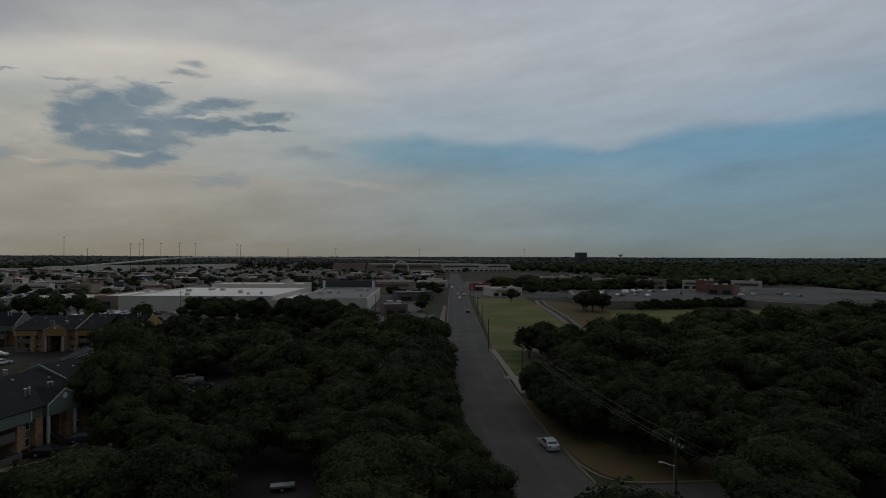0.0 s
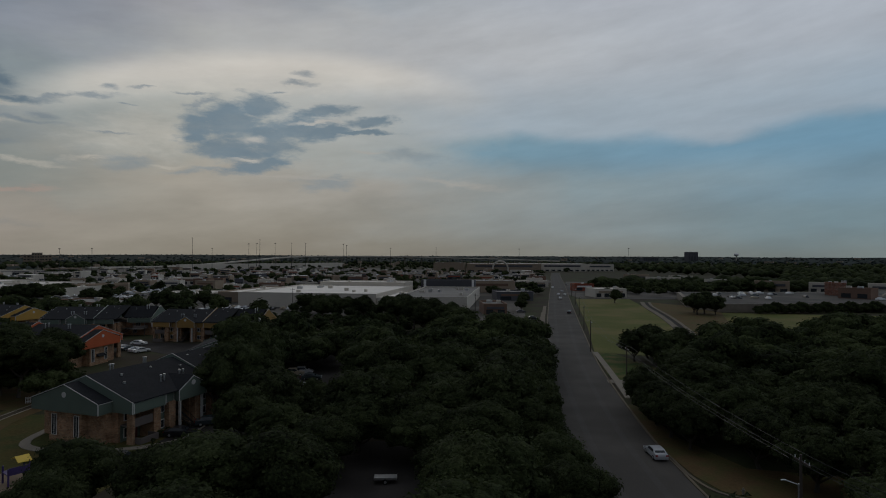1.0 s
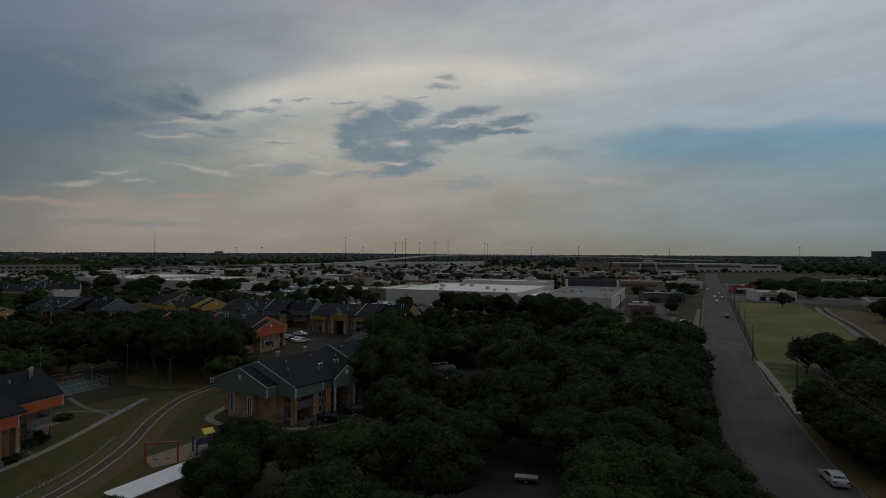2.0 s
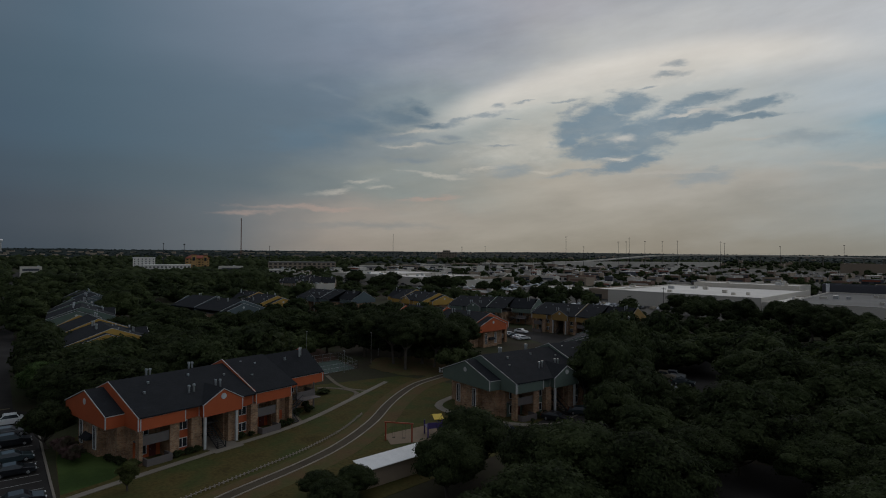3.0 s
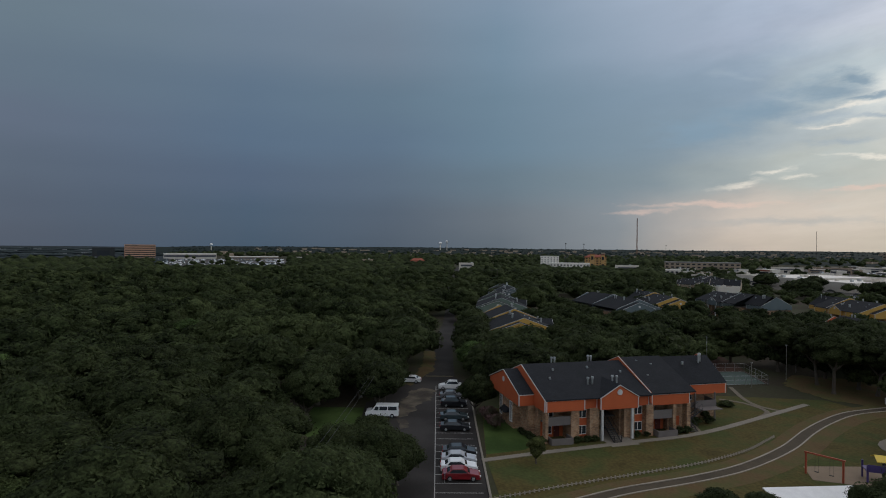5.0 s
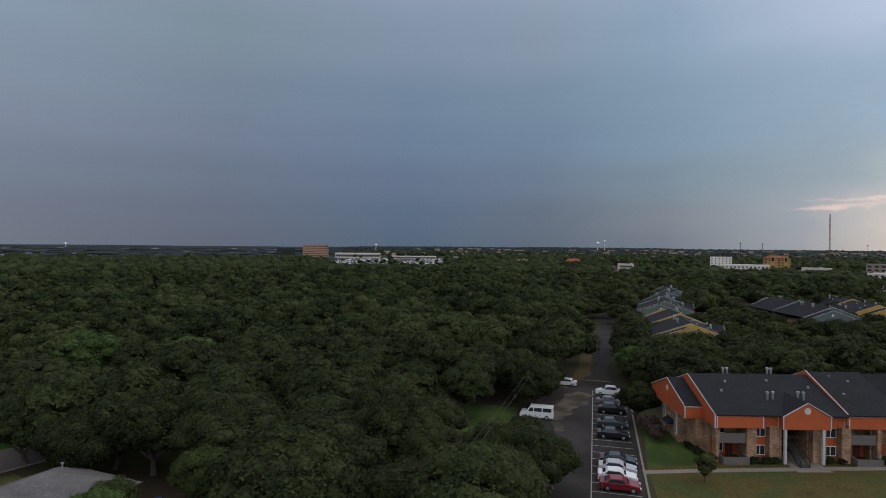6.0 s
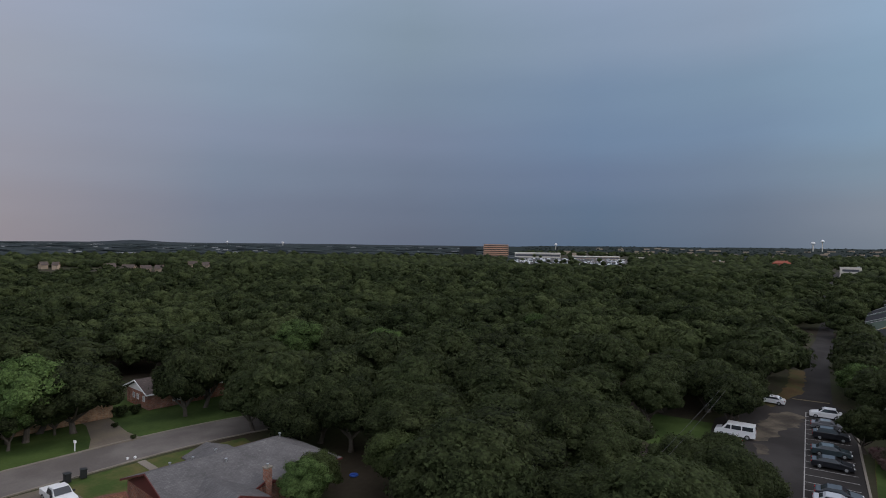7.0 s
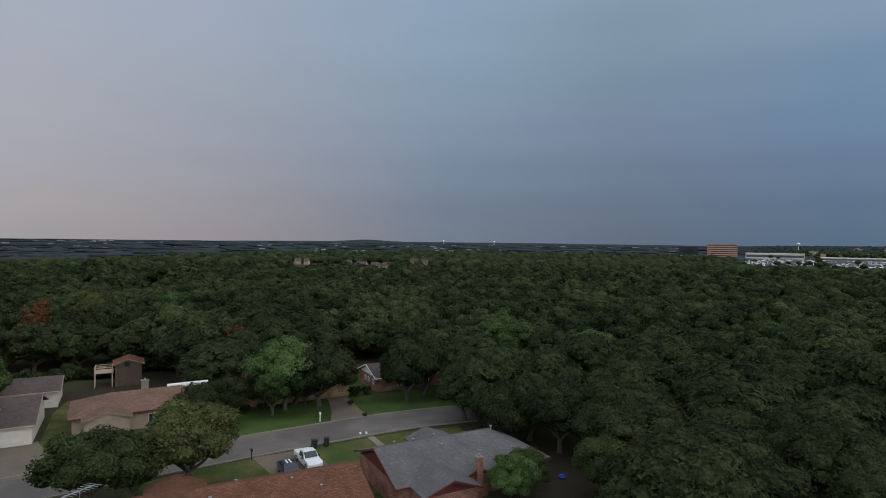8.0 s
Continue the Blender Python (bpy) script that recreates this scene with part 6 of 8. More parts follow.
chimney(h, 9.4, 6.2, 2.5, 5.6, "concrete", 0.5)
window_part(h, 9.5, 10.9, -0.03, 0.8, 2.1)
window_part(h, 14.5, 15.9, -0.03, 0.8, 2.1)
part("skylight_panel", boxes((12.5, 18.5, 5.2, 6.0, 4.35, 4.75)), "paint_white", h, "long white roof panel")
h, top = house(-6.3, -97.0, 160.6, 15, 13.2, "white_wall", "shingle_dark", "pale house with a white garage door", hips=(True, False), gable="white_wall", pitch=0.34)
d = part("garage_door", boxes((9.6, 14.2, -0.08, -0.01, 0.03, 2.2)), "white_wall", h, "dull white panelled garage door")
for k in range(4):
    part("door_panel", boxes((9.7, 14.1, -0.12, -0.085, 0.1 + 0.53 * k, 0.56 + 0.53 * k)), "white_wall", d)
roof_pipes(h, ((11.0, 3.2, 4.0), (6.0, 4.0, 4.3)))
h, top = house(-14.6, -114.0, 160.6, 14, 8, "white_wall", "shingle_dark", "long pale house with a grey roof and white gable", gable="white_wall")
h, top = house(-43.0, -115.2, 250.6, 4.4, 4.4, "wood_dark", "shingle_brown", "narrow two-storey brown house with a deck", high=4.0, gable="wood_dark", over=0.35)
part("window", boxes((-0.06, -0.01, 2.0, 2.9, 3.6, 4.4)), "glass", h)
deck = part("deck", boxes((0.2, 3.2, 4.7, 7.8, 2.6, 2.75)), "wood_pale", h, "raised pale timber deck")
for u, v in ((0.3, 7.7), (3.1, 7.7), (0.3, 4.9), (3.1, 4.9), (1.7, 7.7)):
    part("post", boxes((u - 0.07, u + 0.07, v - 0.07, v + 0.07, 0, 3.75)), "wood_pale", deck)
for z in (2.95, 3.3, 3.65):
    part("rail", boxes((0.2, 3.2, 7.68, 7.74, z, z + 0.09), (0.2, 0.26, 4.8, 7.68, z, z + 0.09), (3.14, 3.2, 4.8, 7.68, z, z + 0.09)), "wood_pale", deck)
for k in range(9):
    part("baluster", boxes((0.45 + 0.31 * k, 0.5 + 0.31 * k, 7.67, 7.72, 2.75, 3.65)), "wood_pale", deck)

# ---- the town beyond the trees ----
LOTS = []  # ground taken by shops


def store(x, y, rz, w, d, high, wall, roof, label, units=3, front="", name="store_building", doors=2, seed=0, z=0.0, edges=True):
    """A flat-roofed shop; x along its front, y to its back."""
    rng = random.Random(seed + int(x * 7 + y * 3))
    s = thing(name, x, y, z, rz, label, "building", "shops in town")
    LOTS.append((pose(x, y, 0, 0, 0, rz).inverted(), w, d))
    part("wall", boxes((0, w, 0, d, 0, high)), wall, s)
    part("roof", boxes((0.4, w - 0.4, 0.4, d - 0.4, high, high + 0.08)), roof, s)
    for row in () if not edges else ((-0.05, w + 0.05, -0.05, 0.35, high, high + 0.8), (-0.05, w + 0.05, d - 0.35, d + 0.05, high, high + 0.8), (-0.05, 0.35, 0.35, d - 0.35, high, high + 0.8), (w - 0.35, w + 0.05, 0.35, d - 0.35, high, high + 0.8)):
        part("parapet", boxes(row), wall, s)
    for k in range(units):
        u, v = rng.uniform(0.12, 0.85) * w, rng.uniform(0.15, 0.8) * d
        a, b, c = rng.uniform(1.4, 3.2), rng.uniform(1.2, 2.4), rng.uniform(1.2, 2.0)
        part("roof_unit", boxes((u, u + a, v, v + b, high + 0.08, high + c)), "metal" if k % 3 == 0 else "white_wall", s, "grey rooftop air unit")
    if front:
        part("sign_band", boxes((w * 0.12, w * 0.88, -0.25, -0.06, high * 0.62, high * 0.86)), front, s)
    for k in range(doors):
        u = w * (k + 0.5) / doors
        part("shop_window", boxes((u - w * 0.3 / doors, u + w * 0.3 / doors, -0.09, -0.055, 0.4, min(3.0, high * 0.55))), "glass", s)
    return s


# big white halls and their neighbours
store(-141, 305, -4, 78, 88, 7.0, "white_wall", "white_roof", "wide white flat-roofed hall behind trees", 9, doors=0)
store(-62, 296, -3, 10, 60, 5.4, "white_wall", "white_roof", "low white annex of a wide hall", 2, doors=0)
store(-122, 392, -4, 60, 26, 9.0, "white_wall", "white_roof", "pale hall with a bright roof edge", 4, doors=0)
store(-165, 330, -4, 22, 60, 5.5, "tan_wall", "white_roof", "pale low hall with a white roof", 3, doors=2)
store(-52, 294, -2, 37, 100, 6.2, "white_wall", "grey_roof", "white-walled hall with a dark flat roof", 7, doors=0)
store(-52, 396, -2, 37, 12, 10.5, "dark_wall", "grey_roof", "tall dark shop front with pale uprights", 0, doors=0)
for u in (-50, -17):
    p = part("wall_pillar", boxes((u, u + 1.6, 394.5, 395.8, 0, 11.5)), "paint_white")
    tagged(p, "tall white pillar on a dark shop front", "pillar", "shop pillars")
store(-6, 274, 8, 11, 20, 4.6, "brown_wall", "grey_roof", "small dark brick shop beside the road", 2, "dark_wall")
store(0, 362, 8, 23, 22, 4.8, "dark_wall", "grey_roof", "long low dark shop beside the road", 3, "brown_wall")
store(-30, 440, 4, 44, 40, 8.0, "tan_wall", "grey_roof", "tan flat-roofed shop with a stepped front", 4, "brown_wall")
store(66, 398, 10, 22, 20, 5.2, "white_wall", "white_roof", "white shop with a pale flat roof", 2, "tan_wall", doors=4)
store(62, 470, 10, 16, 12, 5.0, "roof_red", "white_roof", "small red roadside shop", 1, "paint_white")
store(20, 520, 6, 26, 18, 5.0, "white_wall", "white_roof", "small white-roofed shop beside the road", 2, "tan_wall")
store(-226, 272, -14, 44, 22, 4.0, "brown_wall", "grey_roof", "long low shop row with a pale roof edge", 4, "paint_white", doors=5)
store(-440, 348, -1, 64, 90, 6.8, "white_wall", "white_roof", "large white flat-roofed store", 8, doors=0)
store(-375, 349, -1, 50, 80, 6.0, "white_wall", "white_roof", "large white flat-roofed store", 7, doors=0)
store(-324, 351, -1, 42, 60, 5.2, "white_wall", "white_roof", "pale store with a cream parapet", 6, "tan_wall", doors=0)
store(-306, 384, 30, 40, 16, 6.0, "tan_wall", "grey_roof", "tan shop row facing a car park", 3, "brown_wall", doors=5)
store(-205, 330, -10, 34, 30, 4.6, "white_wall", "white_roof", "low white shop behind trees", 3)
# terrace on the far side of the channel
bm = bmesh.new()
prism(bm, [(111, 301, 0), (126, 304, 0), (194, 314, 0), (197, 294, 0), (213, 275, 0), (330, 300, 0), (330, 430, 0), (120, 400, 0), (104, 330, 0)], (0, 0, 4.2))
tagged(part("terrace_wall", bm, "concrete"), "long pale concrete retaining wall of a raised car park", "retaining wall", kind="structure")
sheet("terrace_paving", [(112, 303), (127, 306), (195, 316), (198, 296), (214, 277), (328, 301), (328, 428), (122, 398), (105.5, 331)], 4.23, "lot_grey", "pale paving of a raised car park", "car park", 0.02)
store(203, 380, -28, 11, 12, 7.0, "brick_red", "white_roof", "red brick block with a white roof edge", 2, z=4.2, doors=0)
store(197, 355, -48, 16, 12, 5.4, "brown_wall", "grey_roof", "low tan block beside a brick one", 2, z=4.2, doors=2)
for u0 in (131, 158, 180):
    p = part("loading_door", boxes((u0, u0 + 3.0, 303.4 + (u0 - 126) * 0.147, 303.6 + (u0 - 126) * 0.147, 0.1, 2.5)), "dark_wall")
    tagged(p, "dark opening in a pale retaining wall", "opening", "wall openings", "structure")
# shopping mall on the skyline
store(-52, 1000, 0, 128, 90, 14, "tan_wall", "white_roof", "long pale mall block on the skyline", 6, "dark_wall", doors=8)
store(76, 1070, 0, 86, 80, 13, "white_wall", "white_roof", "long pale mall block on the skyline", 5, "dark_wall", doors=8)
store(-108, 985, 0, 52, 60, 15, "tan_wall", "grey_roof", "tall sandy-coloured windowless block", 2, doors=0)
store(165, 1090, 0, 50, 50, 12, "white_wall", "grey_roof", "pale car deck beside the mall", 2, "dark_wall", doors=6)
bm = bmesh.new()
for k in range(12):
    a0, a1 = math.pi * k / 12, math.pi * (k + 1) / 12
    tube(bm, (6 + 13 * math.cos(a0), 998, 6 + 13 * math.sin(a0)), (6 + 13 * math.cos(a1), 998, 6 + 13 * math.sin(a1)), 1.5, n=8)
tube(bm, (19, 998, 0), (19, 998, 6.3), 1.5, n=8)
tube(bm, (-7, 998, 0), (-7, 998, 6.3), 1.5, n=8)
tagged(part("arch", bm, "white_wall"), "tall pale arch over the mall entrance", "arch")

# smaller shops, each with its own size and paint
rs = random.Random(5)
rows = []
WALLS, ROOFS = ("white_wall", "tan_wall", "tan_wall", "brown_wall", "dark_wall", "white_wall"), ("white_roof", "grey_roof", "white_roof", "grey_roof")
PALE = ("white_wall", "white_wall", "tan_wall", "white_wall")
WORD = {"white_wall": "white", "tan_wall": "tan", "brown_wall": "brown", "dark_wall": "dark grey"}
for r0, n in ((405, 11), (445, 12), (485, 13), (525, 13), (565, 14), (610, 15), (660, 15), (715, 16), (780, 18), (850, 19), (930, 19), (1010, 19), (1090, 19)):
    for k in range(n):
        az = -4 + 62 * (k + rs.uniform(0.15, 0.85)) / n
        r = r0 + rs.uniform(-18, 18)
        if (az < 10 and r < 560) or (az < 12 and r > 940) or (29 < az < 52 and r < 520) or (17 < az < 31 and r < 450) or (az > 44 and r > 900):
            continue
        rows.append((-r * math.sin(radians(az)), r * math.cos(radians(az)), rs.uniform(-20, 25), rs.uniform(7, 22), rs.uniform(8, 15), rs.uniform(3.2, 5.8) * (1 + r / 3000), rs.choice(WALLS if az < 30 else PALE), rs.choice(ROOFS)))
for i, (x, y, rz, w, d, hh, wall, roof) in enumerate(rows):
    store(x, y, rz, w, d, hh, wall, roof, f"{WORD[wall]} flat-roofed shop in the shopping district", rs.randint(1, 3) if math.hypot(x, y) < 740 else 0, rs.choice(("brown_wall", "white_wall", "dark_wall", "dark_wall", "roof_red")), seed=i, doors=rs.randint(2, 3) if math.hypot(x, y) < 740 else 1, edges=math.hypot(x, y) < 640)

# trees between the shops, in rows and clumps
rt = random.Random(14)
town_spots = []
for k in range(1500):
    az, r = rt.uniform(-7, 58), 395 + 1000 * rt.random() ** 1.25
    x, y = -r * math.sin(radians(az)), r * math.cos(radians(az))
    thick = noise.noise((x * 0.011, y * 0.011, 4.0))
    if (az < 4 and abs(x - (43 + (y - 407) * 0.093)) < 13) or thick < rt.uniform(-0.45, 0.35) or (29 < az < 52 and r < 430) or (1180 < r and az > 31):
        continue
    if any(-4.5 < q.x < w + 4.5 and -5.5 < q.y < d + 4.5 for m, w, d in LOTS for q in (m @ Vector((x, y, 0)),)):
        continue
    town_spots.append((x, y, rt.uniform(0.6, 1.1), rt.random()))
wood("town_trees", town_spots, MID2, "leaf_far", "dark green trees scattered between the shops")


# parked cars far off, too small to tell apart singly
def far_cars(name, spots, colours, label):
    for ci, col in enumerate(colours):
        bm = bmesh.new()
        for i, (x, y, a, z) in enumerate(spots):
            if i % len(colours) != ci:
                continue
            m = pose(x, y, z, 0, 0, a)
            n = len(bm.verts)
            box(bm, -2.2, 2.2, -0.9, 0.9, 0.25, 0.95, 0.08)
            box(bm, -1.5, 0.9, -0.82, 0.82, 0.95, 1.5, 0.3)
            bm.verts.ensure_lookup_table()
            for v in bm.verts[n:]:
                v.co = m @ v.co
        ob = part(name, bm, PAINT[col])
        tagged(ob, label, "cars", kind="stuff")


spots = []
rs = random.Random(9)
for k in range(950):
    az, r = rs.uniform(-3, 57), 400 + 650 * rs.random() ** 1.4
    if (az < 10 and r < 540) or (29 < az < 52 and r < 420):
        continue
    spots.append((-r * math.sin(radians(az)), r * math.cos(radians(az)), rs.choice((5, 95)), 0.02))
for r0 in range(9):
    for k in range(16):
        if rs.random() < 0.75:
            spots.append((-262 - r0 * 13 + k * 1.2, 372 + k * 5.5 + r0 * 9, 60, 0.02))
for k in range(34):
    spots.append((-147 + (k % 12) * 3.0, 277 + (k // 12) * 8.0 + rs.uniform(-1, 1), 80, 0.02))
for k in range(12):
    spots.append((-110 + k * 3.4, 290, 85, 0.02))
for k in range(28):
    spots.append((112 + rs.uniform(0, 130), 326 + rs.uniform(0, 66), rs.choice((0, 90)), 4.24))
for k in range(36):
    spots.append((-400 - k * 6.0 + rs.uniform(-2, 2), 128 + rs.uniform(0, 40), rs.choice((0, 90)), 0.02))
far_cars("far_cars", spots, ("white", "silver", "black", "white", "dark", "silver", "tan"), "many parked cars far off in town")

# hotels and offices beyond
def block(name, x, y, rz, w, d, high, wall, label, floors=4, cols=8, edge=0.22, roof="grey_roof", z=0.0, glass="glass", cap=None):
    """A many-storeyed block with a row of windows to each floor."""
    b = thing(name, x, y, z, rz, label, "building", "far buildings")
    part("wall", boxes((0, w, 0, d, 0, high)), wall, b)
    part("roof", boxes((-0.4, w + 0.4, -0.4, d + 0.4, high, high + 0.9)), roof, b)
    for f in range(floors):
        z0 = high * (f + 0.3) / floors
        for c in range(cols):
            part("window", boxes((w * (c + edge) / cols, w * (c + 1 - edge) / cols, -0.12, -0.02, z0, z0 + high * 0.45 / floors)), glass, b)
    if cap:
        bm = bmesh.new()
        prism(bm, [(0, 0, high + 0.9), (w, 0, high + 0.9), (w * 0.8, d * 0.5, high + cap), (w * 0.2, d * 0.5, high + cap)], (0, d * 0.5, 0))
        part("top_roof", bm, "roof_red", b)
    return b


def skyline(name, az0, az1, r, top_el, depth, wall, label, base=0.0, **more):
    """A block that spans two bearings at a distance, its front to the middle of the place."""
    w = r * radians(az0 - az1)
    return block(name, -r * math.sin(radians(az0)), r * math.cos(radians(az0)), (az0 + az1) / 2, w, depth, EYE_Z + r * math.tan(radians(top_el)) - base - 0.9, wall, label, z=base, **more)


skyline("hotel", 69.0, 67.25, 800, -0.72, 18, "white_roof", "tall cream hotel block", floors=6, cols=6, roof="white_roof", edge=0.34)
skyline("hotel", 68.1, 64.35, 760, -1.36, 16, "white_roof", "low white hotel wing with blue panes", floors=2, cols=12, roof="white_roof", glass="grey_roof")
skyline("hotel", 64.8, 62.8, 830, -0.75, 22, "hotel_yellow", "yellow stuccoed hotel with a red tiled roof", floors=5, cols=6, roof="roof_red", cap=4)
skyline("hotel", 64.3, 63.9, 826, -0.45, 5, "hotel_yellow", "yellow hotel turret with a small cap", floors=2, cols=1, roof="roof_red")
skyline("hotel", 63.3, 62.95, 826, -0.5, 5, "hotel_yellow", "yellow hotel turret with a small cap", floors=2, cols=1, roof="roof_red")
skyline("office_building", 57.5, 56.35, 640, -1.82, 10, "white_wall", "small white block behind trees", floors=2, cols=3, roof="white_roof")
skyline("office_building", 57.6, 51.3, 800, -1.1, 30, "tan_wall", "long tan office block with a flat roof", floors=3, cols=14, roof="grey_roof")
skyline("store_building", 87.5, 85.3, 880, -1.52, 14, "white_wall", "long white shop front among trees", floors=1, cols=6, roof="white_roof")
skyline("store_building", 81.8, 80.4, 840, -1.3, 16, "brick_red", "orange-brown restaurant with a small dome", floors=1, cols=5, roof="roof_red", cap=4)
skyline("store_building", 76.75, 75.6, 780, -1.54, 14, "white_wall", "white shop with a pale parapet", floors=1, cols=4, roof="white_roof")
skyline("office_building", 107.47, 105.05, 1400, 0.0, 30, "sandstone", "orange-brown office block with dark window bands", floors=6, cols=1, edge=0.01, roof="sandstone", glass="plastic_black")
skyline("office_building", 109.87, 108.2, 1380, -0.28, 30, "plastic_black", "dark glass office block", floors=1, cols=1, roof="plastic_black")
skyline("store_building", 104.4, 100.0, 1300, -0.76, 40, "white_wall", "long white retail row with a pale roof", floors=1, cols=1, edge=0.01, glass="dark_wall", roof="white_roof")
skyline("store_building", 99.0, 94.5, 1240, -1.02, 30, "tan_wall", "long low retail row with a pale roof", floors=1, cols=1, edge=0.01, glass="dark_wall", roof="white_roof")
rf = random.Random(31)
lot_cars = []
for k in range(330):
    az, r = rf.uniform(94, 105), rf.uniform(860, 1230)
    lot_cars.append((-r * math.sin(radians(az)), r * math.cos(radians(az)), rf.choice((10, 100)), 0.1))
far_cars("far_cars", lot_cars, ("white", "silver", "dark"), "parked cars before a far retail row")

# the plain beyond the woods, distance haze painted into its colours, with scattered roofs
bm = bmesh.new()
prev = None
for i in range(73):
    az = radians(104 + i)
    crest = 13 - 9 * max(0.0, min(1.0, (i - 36) / 14)) + 2.0 * noise.noise((i * 0.31, 0.4, 0.0)) + 13 * math.exp(-((i - 35.5) / 2.0) ** 2)
    row = []
    for r, z in ((830, 0.15), (1500, 0.3), (2600, 1.0), (3900, 2.5), (4700, crest)):
        row.append(bm.verts.new((-r * math.sin(az), r * math.cos(az), z)))
    row.append(bm.verts.new((-4760 * math.sin(az), 4760 * math.cos(az), -5)))
    if prev:
        for k in range(5):
            bm.faces.new((prev[k], prev[k + 1], row[k + 1], row[k]))
    prev = row
tagged(part("far_plain", bm, "far_plain", smooth=True), "wide wooded plain tinted blue-grey as haze, rising to low hills", "plain", kind="structure")
bm = bmesh.new()
for k in range(210):
    az, r = radians(105 + 66 * rf.random() ** 1.1), rf.uniform(1250, 3600)
    w, d, hh = rf.uniform(6, 18) * (r / 1800), rf.uniform(8, 14), rf.uniform(2, 4.5) * r / 2200
    n = len(bm.verts)
    box(bm, -w / 2, w / 2, -d / 2, d / 2, 0, hh)
    bm.verts.ensure_lookup_table()
    m = pose(-r * math.sin(az), r * math.cos(az), 0.1, 0, 0, math.degrees(az) + rf.uniform(-14, 14))
    for v in bm.verts[n:]:
        v.co = m @ v.co
tagged(part("far_town", bm, "haze_wall"), "scattered pale roofs of a far town", "buildings", kind="stuff")
vs, fs, n = [], [], 0
for k in range(900):
    az, r = radians(104.5 + 71 * rf.random()), 900 + 3200 * rf.random() ** 1.2
    v, f = FAR[k % 3]
    wide = rf.uniform(3.0, 7.0) * r / 2000
    c, sn = math.cos(az), math.sin(az)
    q = v * np.array([wide * 1.8, wide, rf.uniform(0.5, 0.9) * (r / 2200) ** 0.5]) @ np.array([[c, sn, 0], [-sn, c, 0], [0, 0, 1]])
    vs.append(q + np.array([-r * sn, r * c, -0.8])), fs.append(f + n)
    n += len(v)
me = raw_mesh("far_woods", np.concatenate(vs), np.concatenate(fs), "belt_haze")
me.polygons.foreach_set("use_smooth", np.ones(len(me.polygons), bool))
tagged(new("far_woods", me), "low haze-tinted belts of trees on a far plain", "trees", kind="stuff")
# the far woods close up into one canopy towards the horizon
bm = bmesh.new()
prev = None
for i in range(321):
    az = -54 + 0.5 * i
    start = 1300 if 40 < az < 88 else 2000
    row = []
    for k in range(15):
        r = start + (4720 - start) * (k / 14) ** 1.3
        x, y = -r * math.sin(radians(az)), r * math.cos(radians(az))
        z = relief(x, y) - 2 if k == 0 else relief(x, y) + 4.5 + 2.6 * noise.noise((x * 0.009, y * 0.009, 0.3)) + 2.5 * (k / 14) ** 4 * noise.noise((az * 0.35, 2.0, 0.0))
        row.append(bm.verts.new((x, y, z)))
    if prev:
        for k in range(14):
            bm.faces.new((prev[k], row[k], row[k + 1], prev[k + 1]))
    prev = row
roofs = bmesh.new()
for k in range(230):
    az, r = radians(rf.choice((rf.uniform(38, 100), rf.uniform(-50, 100)))), rf.uniform(1350, 3300)
    x, y = -r * math.sin(az), r * math.cos(az)
    w, d = rf.uniform(5, 20) * (r / 1900), rf.uniform(8, 14)
    n = len(roofs.verts)
    box(roofs, -w / 2, w / 2, -d / 2, d / 2, 0, rf.uniform(6.5, 8.5) + 1.2 * r / 2200)
    roofs.verts.ensure_lookup_table()
    m = pose(x, y, relief(x, y), 0, 0, math.degrees(az) + rf.uniform(-14, 14))
    for v in roofs.verts[n:]:
        v.co = m @ v.co
tagged(part("far_town", roofs, "tan_wall"), "scattered pale roofs among the far woods", "buildings", kind="stuff")
tagged(part("far_woods", bm, "leaf_haze", smooth=True), "closed haze-tinted canopy of woods along the horizon", "trees", kind="stuff")
block("office_tower", 765, 2395, 15, 42, 30, 42, "dark_wall", "dark office tower on the skyline", 9, 6, z=3.0)
block("office_building", 560, 2280, 12, 62, 30, 20, "dark_wall", "dark office block among trees", 4, 8, z=3.0)
skyline("hospital", 41.33, 39.42, 1900, -0.06, 40, "tan_wall", "pale stepped hospital block on the skyline", base=3.0, floors=3, cols=8)
skyline("hospital", 40.77, 40.05, 1890, 0.14, 30, "tan_wall", "taller middle of a hospital block", base=3.0, floors=4, cols=4)
for i, (az, r, w, hh) in enumerate(((46, 900, 44, 4), (49, 860, 36, 4), (43, 960, 40, 4), (40, 1020, 48, 5), (62, 690, 26, 7), (77, 700, 18, 7), (87, 900, 24, 6), (93, 1000, 30, 7), (-14, 560, 30, 6), (-12, 640, 26, 6), (-16, 610, 22, 6), (-19, 560, 20, 5), (-23, 520, 24, 6), (-27, 540, 20, 5), (-31, 520, 22, 6))):
    x, y = -r * math.sin(radians(az)), r * math.cos(radians(az))
    store(x, y, az, w, w * 0.5, hh + 2, "white_wall" if i % 3 else "tan_wall", "white_roof", "pale low building among far trees", 1, "dark_wall", seed=i, doors=3, z=relief(x, y))
